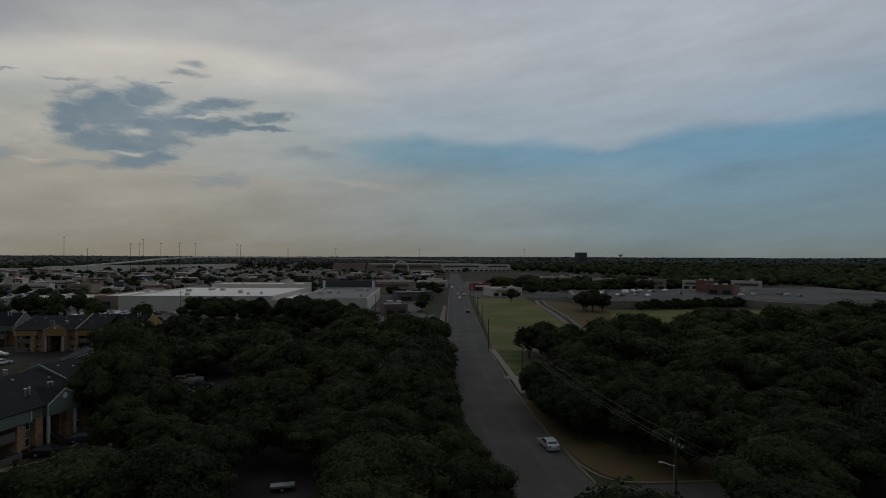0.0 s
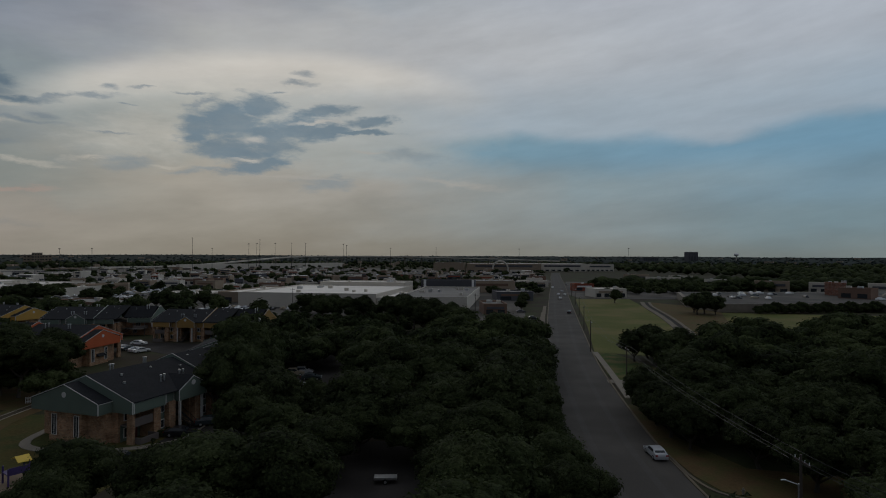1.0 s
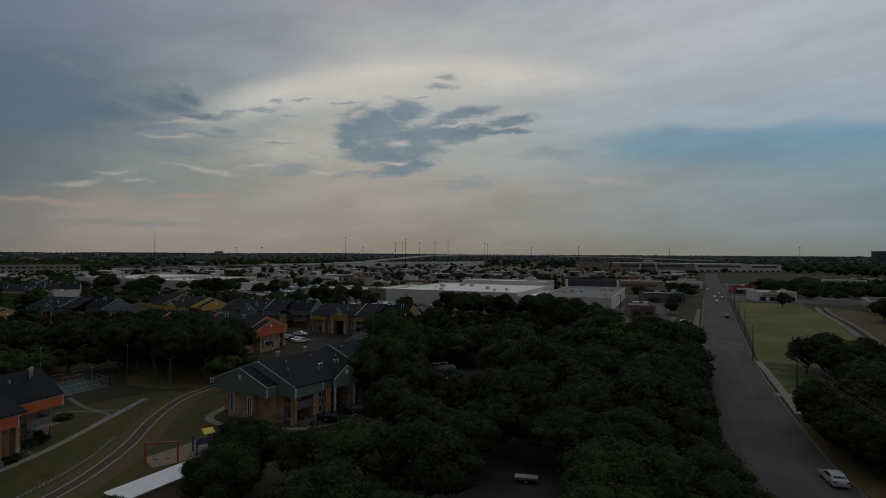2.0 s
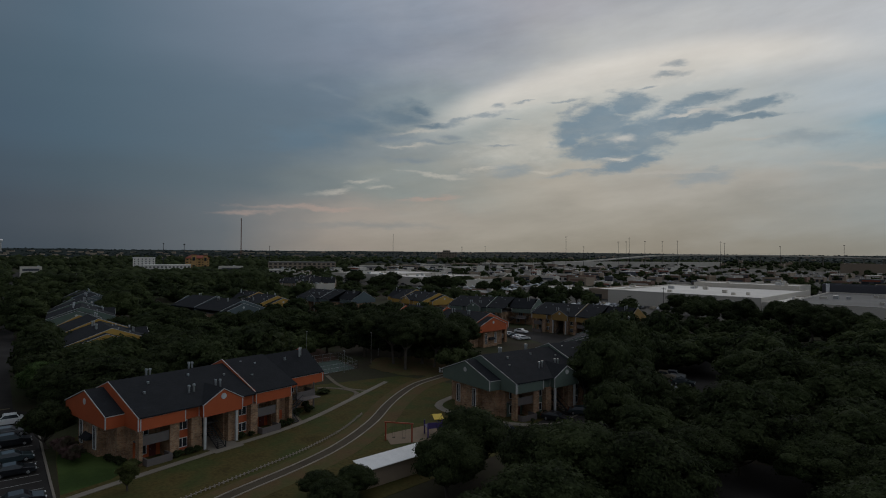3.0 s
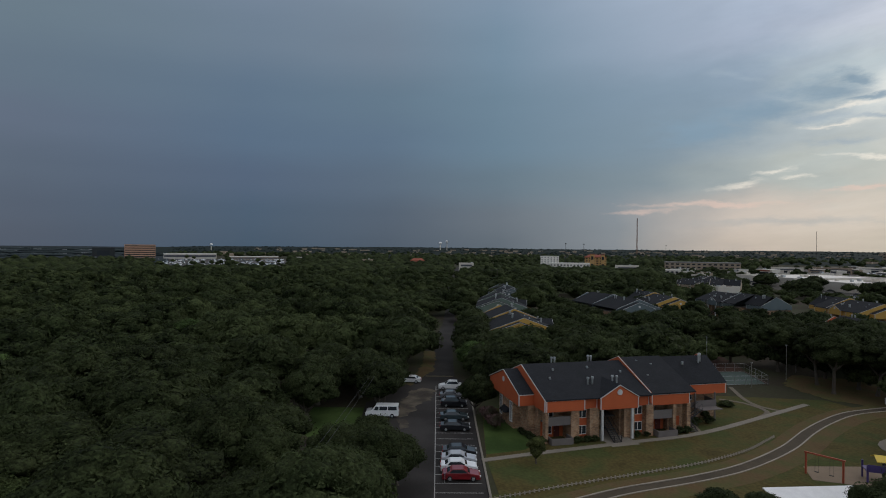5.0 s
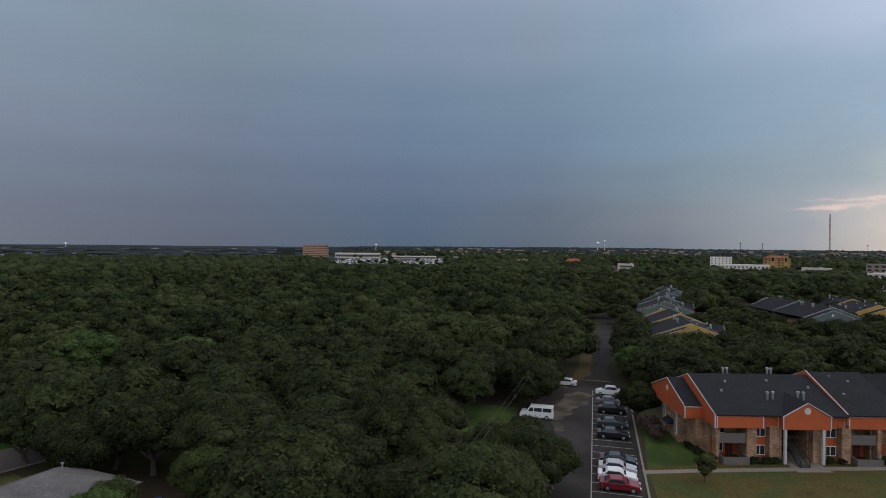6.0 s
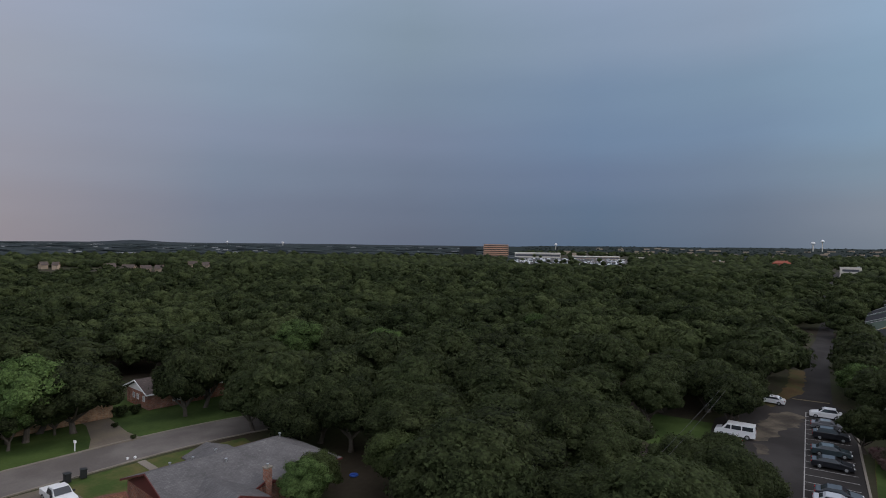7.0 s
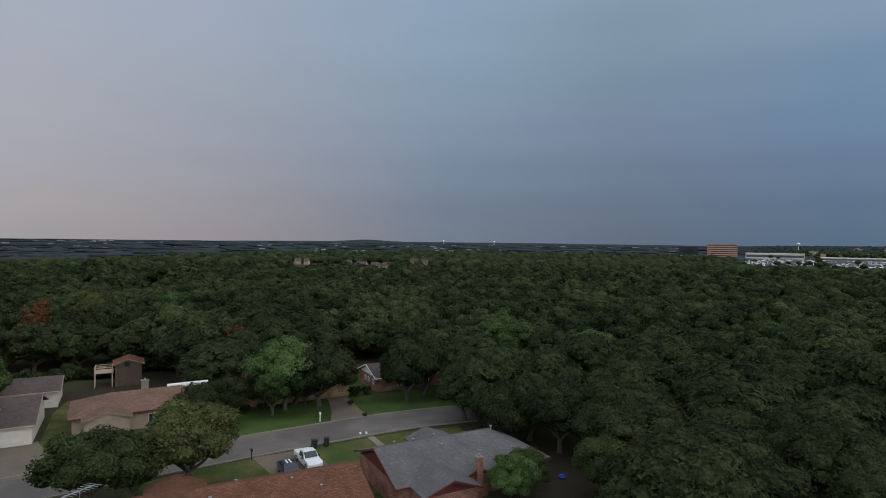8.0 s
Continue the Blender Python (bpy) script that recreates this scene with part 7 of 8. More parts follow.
# houses glimpsed among the crowns
for az, r, w, turn in ((146.3, 640, 10, 20), (145.6, 630, 8, -20), (141.8, 590, 15, 10), (140.6, 560, 17, -25), (139.0, 540, 13, 15), (138.0, 545, 10, -15), (135.2, 640, 14, 10), (134.1, 620, 10, -10), (144, 470, 12, 0), (70, 420, 16, 0), (84, 330, 14, 0)):
    x, y = -r * math.sin(radians(az)), r * math.cos(radians(az))
    house(x, y, az + turn, w * 0.55, 7, "tan_wall", "shingle_dark", "pale house with a tan roof among far trees", gable="tan_wall", high=3.7, pitch=0.75)

# motorway on piers, with tall masts
FLY = []
for az, r, z in ((37, 1250, 4), (31, 1310, 4.5), (28.4, 1350, 6.5), (23.9, 1400, 15.5), (20.6, 1450, 23), (16.6, 1500, 25.8), (9.1, 1560, 24.8), (4.7, 1600, 22.4), (0, 1650, 19.2), (-6, 1760, 13)):
    FLY.append((-r * math.sin(radians(az)), r * math.cos(radians(az)), z))
FLY = smooth_line(FLY, 20)
fly = thing("flyover", 0, 0, 0, 0, "pale concrete motorway flyover on round piers", "bridge")
bm = bmesh.new()
prev = None
for i, p in enumerate(FLY):
    d = (FLY[min(i + 1, len(FLY) - 1)] - FLY[max(i - 1, 0)]).normalized()
    n = Vector((-d.y, d.x, 0)).normalized() * 7
    row = [bm.verts.new(q) for q in (p + n + Vector((0, 0, 1.0)), p - n + Vector((0, 0, 1.0)), p - n - Vector((0, 0, 1.6)), p + n - Vector((0, 0, 2.4)))]
    if prev:
        for k in range(4):
            bm.faces.new((prev[k], prev[(k + 1) % 4], row[(k + 1) % 4], row[k]))
    prev = row
bmesh.ops.recalc_face_normals(bm, faces=bm.faces)
part("deck", bm, "white_wall", fly)
for p in FLY[::2]:
    bm = bmesh.new()
    tube(bm, (p.x, p.y, -1), (p.x, p.y, p.z - 1.5), 1.2, n=8)
    box(bm, p.x - 4, p.x + 4, p.y - 1, p.y + 1, p.z - 3, p.z - 1.6)
    part("pier", bm, "concrete", fly)
RAMP = smooth_line([(-600, 1040), (-520, 1170), (-440, 1270), (-380, 1400)], 20)
band("ramp", RAMP, 6, -6, -1, 10.0, "white_wall", "pale concrete ramp of the motorway", "ramp")


def mast(az, r, top_el, wide=2.4, label="tall grey motorway lighting mast", name="lighting_mast"):
    x, y = -r * math.sin(radians(az)), r * math.cos(radians(az))
    z1 = EYE_Z + r * math.tan(radians(top_el))
    m = thing(name, x, y, relief(x, y), 0, label, "mast", "masts on the skyline")
    bm = bmesh.new()
    tube(bm, (0, 0, -0.5), (0, 0, z1), 0.4, 0.22, n=8)
    part("pole", bm, "steel_dark", m)
    part("lamp_ring", boxes((-wide / 2, wide / 2, -wide / 2, wide / 2, z1 - 0.9, z1)), "steel_dark", m)


for az, el in ((28.76, 1.56), (23.9, 1.08), (23.19, 1.1), (22.91, 1.45), (21.52, 1.15), (20.0, 1.17), (18.7, 1.18), (15.11, 1.1), (14.8, 1.0), (27.1, 0.6), (6.0, 0.8), (-2.2, 0.7), (-12.5, 0.75), (10.5, 0.7)):
    mast(az, 1150 + 30 * math.sin(az), el)
mast(45.72, 1160, 1.65, 1.2, "thin grey pole above the shops", "flag_pole")
for az, r, el in ((38.9, 900, 0.5), (36.6, 920, 0.55), (57.5, 1000, 0.4), (66.6, 800, 0.55), (64.9, 800, 0.5)):
    mast(az, r, el, 1.6, "slender sign pole above the roofs", "sign_pole")
rx, ry = -2500 * math.sin(radians(60.04)), 2500 * math.cos(radians(60.04))
radio = thing("radio_mast", rx, ry, relief(rx, ry), 0, "tall lattice radio mast", "mast")
for i, (u, v) in enumerate(((-2.4, -1.4), (2.4, -1.4), (0, 2.8))):
    bm = bmesh.new()
    tube(bm, (u, v, -1), (u * 0.5, v * 0.5, 152), 0.55, 0.45, n=6)
    part("leg", bm, "rust", radio)
for k in range(24):
    bm = bmesh.new()
    s = 1 - 0.5 * k / 24
    s2 = 1 - 0.5 * (k + 1) / 24
    z0, z1 = 6.3 * k, 6.3 * (k + 1)
    P = [(-2.4, -1.4), (2.4, -1.4), (0, 2.8)]
    for i in range(3):
        a, b = P[i], P[(i + 1) % 3]
        tube(bm, (a[0] * s, a[1] * s, z0), (b[0] * s2, b[1] * s2, z1), 0.3, n=4)
    part("brace", bm, "rust", radio)


def water_tower(az, r, top_el, rad):
    x, y = -r * math.sin(radians(az)), r * math.cos(radians(az))
    z1 = EYE_Z + r * math.tan(radians(top_el))
    t = thing("water_tower", x, y, relief(x, y), 0, "white water tower above far trees", "water tower", "water towers")
    bm = bmesh.new()
    tube(bm, (0, 0, 0), (0, 0, z1 - rad), rad * 0.3, rad * 0.22, n=10)
    part("stem", bm, "white_wall", t)
    bm = bmesh.new()
    bmesh.ops.create_uvsphere(bm, u_segments=16, v_segments=10, radius=rad)
    for v in bm.verts:
        v.co.z = v.co.z * 0.75 + z1 - rad * 0.75
    part("tank", bm, "paint_white", t, smooth=True)


for az, r, el, rad in ((78.87, 3000, 0.36, 9), (78.21, 3100, 0.5, 8), (100.46, 2400, 0.07, 6), (-21.6, 2600, 0.18, 9), (127, 3500, 0.0, 7), (132, 3600, 0.0, 6)):
    water_tower(az, r, el, rad)

# ---- trees that stand singly ----
tree(-19.6, -65.6, MIDGREEN, 1.12, "broad green tree over the front lawn", 20, 0.86)
tree(-23.2, -64.2, MIDGREEN, 0.84, "broad green tree over the front lawn", 75, 0.95)
tree(-28.6, -63.6, RUST, 1.5, "olive-brown tree turning with the season", 60, 0.85)
tree(-43.0, -82.6, SPARSE_DARK, 0.85, "dark thin-crowned tree over a lawn", 110)
tree(-38.6, -82.4, SPARSE_DARK, 0.8, "dark thin-crowned tree over a lawn", 10)
tree(-52.6, -81.8, SPARSE, 1.28, "tall light green tree on a lawn, its crown full of gaps", 200, 1.0)
tree(-49.6, -80.6, SPARSE, 0.66, "thin light green tree on a lawn", 90, 1.15)
tree(-56.2, -81.2, SPARSE_DARK, 0.58, "dark green tree beside a driveway", 30, 1.15)
tree(-79.5, -76.0, OAKS[5], 1.05, "spreading oak over a front lawn", 300)
tree(-70.4, -71.4, OAKS[1], 1.05, "large oak over a front lawn", 30, 1.2)
tree(-75.5, -72.2, OAKS[4], 1.1, "large oak over a front lawn", 90, 1.15)
tree(-76.5, -58.5, OAKS[1], 1.2, "large oak overhanging the street", 80)
tree(-71.3, -53.6, OAKS[4], 1.25, "large oak beside the grey roof", 130)
tree(-69.0, -57.0, OAKS[0], 0.95, "large oak overhanging the street", 80)
tree(-64.5, -46.5, OAKS[3], 0.9, "large oak beside the grey roof", 10)
tree(-76.8, -48.0, OAKS[2], 1.3, "large oak beside the grey roof", 60)
tree(-68.6, -45.0, OAKS[5], 1.05, "large oak beside the grey roof", 160)
tree(-78.9, -36.2, OAKS[0], 1.2, "large oak in the grove", 200)
tree(-80, -68, OAKS[4], 1.0, "large oak overhanging the street", 190)
tree(-49.4, -34.2, LIGHT, 0.62, "light green garden tree", 140)
tree(-53.4, -35.3, MIDGREEN, 0.6, "light green garden tree", 240)
tree(-58.3, -28.6, MIDGREEN, 0.8, "light green garden tree", 40)
tree(-67.4, -39.4, OAKS[2], 1.1, "large oak in the grove", 20)
tree(-69.5, -32.5, OAKS[4], 1.1, "large oak in the grove", 250)
tree(-56.5, -22.0, OAKS[0], 0.95, "dark green garden tree", 240)
tree(-49.0, -110.5, OAKS[0], 1.15, "dark green tree behind the roofs", 240)
tree(-57.6, -104.5, OAKS[2], 1.1, "dark green tree behind the roofs", 140)
tree(-64.5, -118, RED, 1.2, "rust-coloured tree among green ones", 0)
tree(-48.4, 96.2, TALLS[1], 0.88, "tall oak with bare lower trunk before the green apartments", 200, 0.86)
tree(-44.4, 57.2, OAKS[3], 0.95, "dark oak beside the playground", 70)
tree(-42.6, 50.6, OAKS[1], 0.85, "dark oak beside the playground", 170)
tree(-34, 55.7, OAKS[0], 0.95, "dark oak beside the playground", 10)
for x, y, k in ((-98, 106, 0), (-103, 101, 4), (-101, 112, 2), (-108, 108, 5), (-112, 118, 1), (-110, 122, 2)):
    tree(x, y, TALLS[k % 3], 1.08, "tall oak with bare lower trunk on a lawn", 40 * k, 0.9)
for x, y, k in ((-96, 98, 0), (-104, 114, 1), (-116, 103, 2), (-122, 110, 0), (-127, 99, 1), (-119, 124, 2), (-93, 105, 1), (-88.5, 106, 2), (-90, 112, 0), (-99, 121, 1)):
    tree(x, y, TALLS[k], 1.05, "tall oak with bare lower trunk on a lawn", 70 * k + x, 0.84)
for x, y, k, s in ((-106, 33, 0, 0.85), (-113, 33.5, 3, 0.8), (-94.6, 25.2, 4, 0.72), (-110.8, 31.2, 0, 0.95), (-128, 33, 1, 1.0), (-137, 35.2, 5, 1.1), (-149, 38.5, 2, 1.1), (-160, 41.5, 0, 1.15), (-119, 36, 2, 0.85), (-104, 42, 1, 0.95), (-107, 52, 5, 0.95), (-111, 62, 3, 0.95), (-104, 68, 4, 0.9), (-118, 50, 2, 0.9), (-122, 64, 0, 1.0), (-118, 76, 1, 1.0)):
    tree(x, y, OAKS[k], s, "dark green oak behind the orange apartments", 50 * k)
for x, y, k, s in ((-98.8, 9.2, 0, 0.9), (-104.0, 10.4, 2, 0.85), (-70.6, -11.6, 3, 1.2), (-108, 6.5, 3, 1.0), (-62.8, 5.6, 5, 0.95), (-57.5, 1.6, 1, 0.95), (-67.5, 8.4, 4, 0.7), (-77.6, 6.2, 0, 0.6), (-69, 2.0, 3, 0.8), (-112, 12, 1, 0.8), (-95, -2.5, 4, 1.0)):
    tree(x, y, OAKS[k], s, "dark green oak shading parked cars", 50 * k)
for x, y, s in ((-53.0, 40.4, 0.5), (-50.4, 43.6, 0.56), (-48.6, 38.6, 0.62)):
    tree(x, y, OAKS[int(s * 100) % 6], s, "small leafy tree beside the drain", 300 * s, 0.72)
for x, y, k, s in ((-41, 100, 1, 1.1), (-37, 90, 3, 1.1), (-45.5, 106, 5, 1.0), (-50, 113, 2, 0.95), (-36.5, 81, 2, 1.0),  (-57, 116, 1, 0.9), (-32, 99, 4, 0.7), (-45, 98.5, 0, 0.95), (-30, 88, 5, 0.75)):
    tree(x, y, OAKS[k], s, "dark oak over the shaded car park", 50 * k)
for x, y, k, s in ((7.6, 58, 0, 0.85), (6.8, 68, 3, 0.85), (5.6, 79, 1, 0.9), (6.0, 89, 4, 0.95), (6.6, 99, 2, 0.95), (7.2, 109, 5, 0.95), (7.6, 119, 0, 0.95), (8.4, 129, 3, 0.95), (9.4, 140, 1, 0.95), (10.4, 151, 4, 0.85), (33.6, 98, 1, 0.85), (32.6, 108, 3, 0.8), (33.4, 117, 5, 0.75), (37.9, 72.8, 1, 0.9), (39.3, 100, 3, 0.95), (31.0, 90.5, 4, 0.85), (29.6, 101, 2, 0.8), (26.9, 110, 5, 0.85), (28.0, 87, 0, 0.75), (26.4, 104.5, 0, 0.85), (26.8, 92.5, 1, 0.85), (26.5, 98.5, 3, 0.85), (34.5, 80, 3, 0.9), (37, 90, 0, 0.95), (43, 85, 2, 0.95), (49, 80, 4, 1.0)):
    tree(x, y, OAKS[k], s, "dark oak leaning over the road", 40 * k)
SAPLING = (crown_mesh("sapling_crown", "leaf_rust", np.random.default_rng(8), 3.8, 6.6, 1.3, 6, 1300, 0.2), RUST[1])
tree(-71.2, 27.0, SAPLING, 0.36, "young bronze-leaved tree on the lawn", 0, 1.25)

# hedges and shrubs by the walls
def in_flat(u, v, x=-77.7, y=30.7, rz=92.5):
    c, s = math.cos(radians(rz)), math.sin(radians(rz))
    return x + c * u - s * v, y + s * u + c * v


for u, v, sx, sy, sz in ((5.2, -0.1, 1.1, 0.6, 0.7), (6.8, -0.1, 1.1, 0.6, 0.7), (8.0, 0.0, 0.7, 0.6, 0.65), (22.3, 0.2, 0.9, 0.6, 0.9), (23.6, 0.2, 0.8, 0.6, 0.9), (15.0, 0.2, 0.6, 0.6, 0.8), (16.6, 0.2, 0.7, 0.5, 0.6), (27.6, 3.6, 1.2, 0.9, 1.0), (30.4, 4.0, 1.2, 0.9, 0.9), (0.0, 1.0, 0.9, 1.2, 0.7), (-0.9, 3.4, 0.9, 1.5, 0.7), (-1.2, 5.6, 0.8, 1.4, 0.6)):
    bush(*in_flat(u, v), sx, sy, sz, rz=92.5)
bush(*in_flat(-4.6, 8.2), 1.5, 1.6, 1.5, "pinkish flowering shrub beside the end wall", 1)
bush(*in_flat(-4.4, 11.6), 1.6, 1.7, 1.7, "pinkish flowering shrub beside the end wall", 1)
bush(-91.5, 70.5, 1.6, 1.6, 0.8, "low round shrub on the dry lawn")
bush(-86.2, 62.4, 0.9, 0.9, 0.9, "low round shrub by the stairs")
for u, v, s in ((5.0, -0.2, 0.8), (6.6, -0.2, 0.8), (9.2, 0.1, 0.6), (2.4, -1.4, 0.5)):
    bush(*in_flat(u, v, -52.9, 80.1, 76.4), s, s * 0.8, s, rz=76.4)
for k in range(16):
    bush(-22.0 - 2.5 * k, -131.0 + 0.55 * k + (k * 37 % 5) * 0.5, 2.2, 2.0, 1.7 + (k % 3) * 0.4, "dense dark hedge behind the back gardens", 0, 40 * k)
for x, y, s in ((-66.2, -80.5, 1.4), (-68.3, -79.8, 1.2), (-73.4, -79.3, 0.7), (-75.2, -78.7, 0.7), (-77.0, -78.1, 0.7), (-62.0, -76.5, 0.6), (-45, -85.8, 1.0), (-47.5, -85.0, 1.0), (-50, -84.2, 1.0), (-59.5, -69.8, 0.5), (-46.5, -54.6, 0.5), (-47.8, -54.4, 0.5)):
    bush(x, y, s, s, s)
for k in range(15):
    bush(178 + 7.5 * k * 0.6 - 50, 296 + 1.1 * k, 4.2, 3.4, 3.0 + (k % 3) * 0.7, "dark rounded tree before a pale wall")

# stake fence along the drain
fence = thing("stake_fence", 0, 0, 0, 0, "low white stake fence along the drain", "fence")
FLINE = smooth_line([(-61.6, 18), (-63.7, 28.1), (-65.5, 38.5), (-67.4, 48.5), (-70.5, 57.7), (-75, 66)], 0.62)
bm = bmesh.new()
box(bm, -0.12, 0.12, -0.1, 0.1, -0.1, 0.34, 0.05)
stake = part("stake", bm, "kerb_pale", fence)
stake.matrix_basis = pose(FLINE[0].x, FLINE[0].y, 0.04)
for p in FLINE[1:]:
    o = new("stake", stake.data)
    o.parent = fence
    o.matrix_basis = pose(p.x, p.y, 0.04)
bm = bmesh.new()
for a, b in zip(FLINE, FLINE[1:]):
    tube(bm, (a.x, a.y, 0.2), (b.x, b.y, 0.2), 0.05, n=4)
part("cable", bm, "kerb_pale", fence)

# playground and its shed
shed = thing("shed", -51.3, 50.6, 0, 83, "long low shed with a white metal roof", "shed")
part("wall", boxes((-4.9, 4.9, -1.0, 1.0, 0, 2.2)), "tan_wall", shed)
bm = bmesh.new()
prism(bm, [(-5.2, -1.4, 2.3), (-5.2, 1.4, 2.8), (-5.2, 1.4, 2.88), (-5.2, -1.4, 2.38)], (10.4, 0, 0))
part("roof", bm, "paint_white", shed)
for k in range(16):
    part("roof_seam", boxes((-5.1 + 0.65 * k, -5.06 + 0.65 * k, -1.4, -1.3, 2.37, 2.44)), "paint_white", shed)
play = thing("play_frame", -58.6, 66.0, 0.06, 58, "wooden and purple climbing frame with yellow roof", "playground")
for u, v in ((-1.1, -1.0), (1.1, -1.0), (-1.1, 1.0), (1.1, 1.0)):
    part("post", boxes((u - 0.09, u + 0.09, v - 0.09, v + 0.09, 0, 2.62 if u > 0 else 2.1)), "play_purple", play)
part("platform", boxes((-1.2, 1.2, -1.1, 1.1, 1.3, 1.42)), "play_purple", play)
part("panel", boxes((-1.1, 1.1, -1.14, -1.08, 1.42, 2.2)), "play_purple", play)
bm = bmesh.new()
prism(bm, [(-0.2, -1.2, 2.6), (-0.2, 0, 3.1), (-0.2, 1.2, 2.6), (-0.2, 1.2, 2.68), (-0.2, 0, 3.18), (-0.2, -1.2, 2.68)], (1.5, 0, 0))
part("roof", bm, "play_yellow", play, "bright yellow plastic roof")
bm = bmesh.new()
prism(bm, [(1.2, -0.4, 1.35), (3.4, -0.4, 0.15), (3.4, -0.4, 0.05), (1.2, -0.4, 1.25)], (0, 0.8, 0))
part("slide", bm, "play_yellow", play)
swing = thing("swing_frame", -60.4, 60.4, 0.06, 30, "brown timber swing frame on sand", "playground")
for u in (-2.0, 2.0):
    part("post", boxes((u - 0.1, u + 0.1, -0.1, 0.1, 0, 2.6)), "play_red", swing)
part("beam", boxes((-2.2, 2.2, -0.09, 0.09, 2.6, 2.78)), "play_red", swing)
for u in (-0.8, 0.8):
    s = part("seat", boxes((u - 0.22, u + 0.22, -0.1, 0.1, 0.5, 0.55)), "rubber", swing)
    for w in (-0.2, 0.2):
        bm = bmesh.new()
        tube(bm, (u + w, 0, 0.55), (u + w, 0, 2.6), 0.012, n=4)
        part("chain", bm, "steel_dark", s)
gate = thing("picket_fence", -88, 101, 0, 20, "white picket fence behind the drain", "fence")
for k in range(16):
    part("picket", boxes((0.35 * k, 0.35 * k + 0.12, -0.03, 0.03, 0, 1.2)), "paint_white", gate)
for z in (0.35, 0.95):
    part("rail", boxes((0, 5.4, 0.03, 0.08, z, z + 0.1)), "paint_white", gate)

# blue parking sign
sign = thing("parking_sign", *lot(0.9, 1.2), 0.04, LOT_RZ + 90, "blue parking sign on a post", "sign")
part("post", boxes((-0.03, 0.03, -0.03, 0.03, 0, 1.2)), "metal", sign)
part("panel", boxes((-0.22, 0.22, -0.05, -0.03, 1.0, 2.1)), "sign_blue", sign)


# utility poles and wires
def power_pole(x, y, high, rz, label="weathered timber utility pole with a crossarm"):
    p = thing("utility_pole", x, y, 0, rz, label, "utility pole", "utility poles")
    bm = bmesh.new()
    tube(bm, (0, 0, -0.5), (0, 0, high), 0.17, 0.11, n=8)
    part("pole", bm, "pole_wood", p)
    arm = part("crossarm", boxes((-1.2, 1.2, -0.17, -0.05, high - 0.75, high - 0.6)), "pole_wood", p)
    for u in (-1.05, -0.4, 0.4, 1.05):
        bm = bmesh.new()
        tube(bm, (u, -0.11, high - 0.6), (u, -0.11, high - 0.38), 0.05, 0.035, n=6)
        part("insulator", bm, "lens_white", arm)
    return p


def wires(pts, drops, name, offs=(-1.05, 0.4, 1.05)):
    for k, o in enumerate(offs):
        for (x0, y0, z0), (x1, y1, z1) in zip(pts, pts[1:]):
            d = Vector((x1 - x0, y1 - y0)).normalized()
            ox, oy = -d.y * o, d.x * o
            bm = bmesh.new()
            prev = None
            for i in range(13):
                t = i / 12
                q = Vector((x0 + (x1 - x0) * t + ox, y0 + (y1 - y0) * t + oy, z0 + (z1 - z0) * t - drops * 4 * t * (1 - t)))
                ring = [bm.verts.new(q + Vector((-d.y * a, d.x * a, b))) for a, b in ((0.022, 0), (0, 0.022), (-0.022, 0), (0, -0.022))]
                if prev:
                    for j in range(4):
                        bm.faces.new((prev[j], prev[(j + 1) % 4], ring[(j + 1) % 4], ring[j]))
                prev = ring
            tagged(part(name, bm, "steel_dark"), "sagging black overhead wire between poles", "wire", "overhead wires")


LINE = [(27.6, 55.6), (25.9, 118.7), (27.4, 172.7), (32.9, 222.9), (38.6, 276.6), (44.9, 337.6), (52, 410)]
for x, y in LINE:
    power_pole(x, y, 10.0 if y < 130 else 9.2, 95)
wires([(40, 20, 9.7), *[(x, y, 9.7 if y < 130 else 8.9) for x, y in LINE]], 0.8, "wire")
power_pole(-9.6, 260.3, 11, 0)
power_pole(-99.3, 274.7, 12, 0)
lamp = thing("street_lamp", 28.4, 57.6, 0, 0, "slim street lamp beside a utility pole", "street lamp")
bm = bmesh.new()
tube(bm, (0, 0, -0.5), (0, 0, 6.6), 0.09, n=8)
tube(bm, (0, 0, 6.5), (-1.2, 0, 6.9), 0.05, n=6)
part("pole", bm, "metal", lamp)
part("lamp_head", boxes((-1.62, -1.15, -0.1, 0.1, 6.86, 6.96)), "metal", lamp)
hyd = thing("hydrant", 28.9, 71.2, 0.04, 0, "pale fire hydrant on the corner", "hydrant")
bm = bmesh.new()
tube(bm, (0, 0, 0), (0, 0, 0.6), 0.13, n=10)
tube(bm, (0, 0, 0.6), (0, 0, 0.8), 0.16, 0.05, n=10)
tube(bm, (-0.25, 0, 0.45), (0.25, 0, 0.45), 0.07, n=8)
part("body", bm, "concrete", hyd)
power_pole(-101, 8.8, 7.0, 77)
power_pole(-40, -5.4, 8.4, 77)
wires([(-40, -5.4, 8.0), (-101, 8.8, 6.6)], 0.4, "wire", (-0.4, 0.4))
power_pole(-430, 130, 12, 10)
power_pole(-330, 222, 12, 10)
wires([(-520, 40, 11.5), (-430, 130, 11.6), (-330, 222, 11.6), (-260, 300, 11.6)], 2.0, "wire", (0.0,))
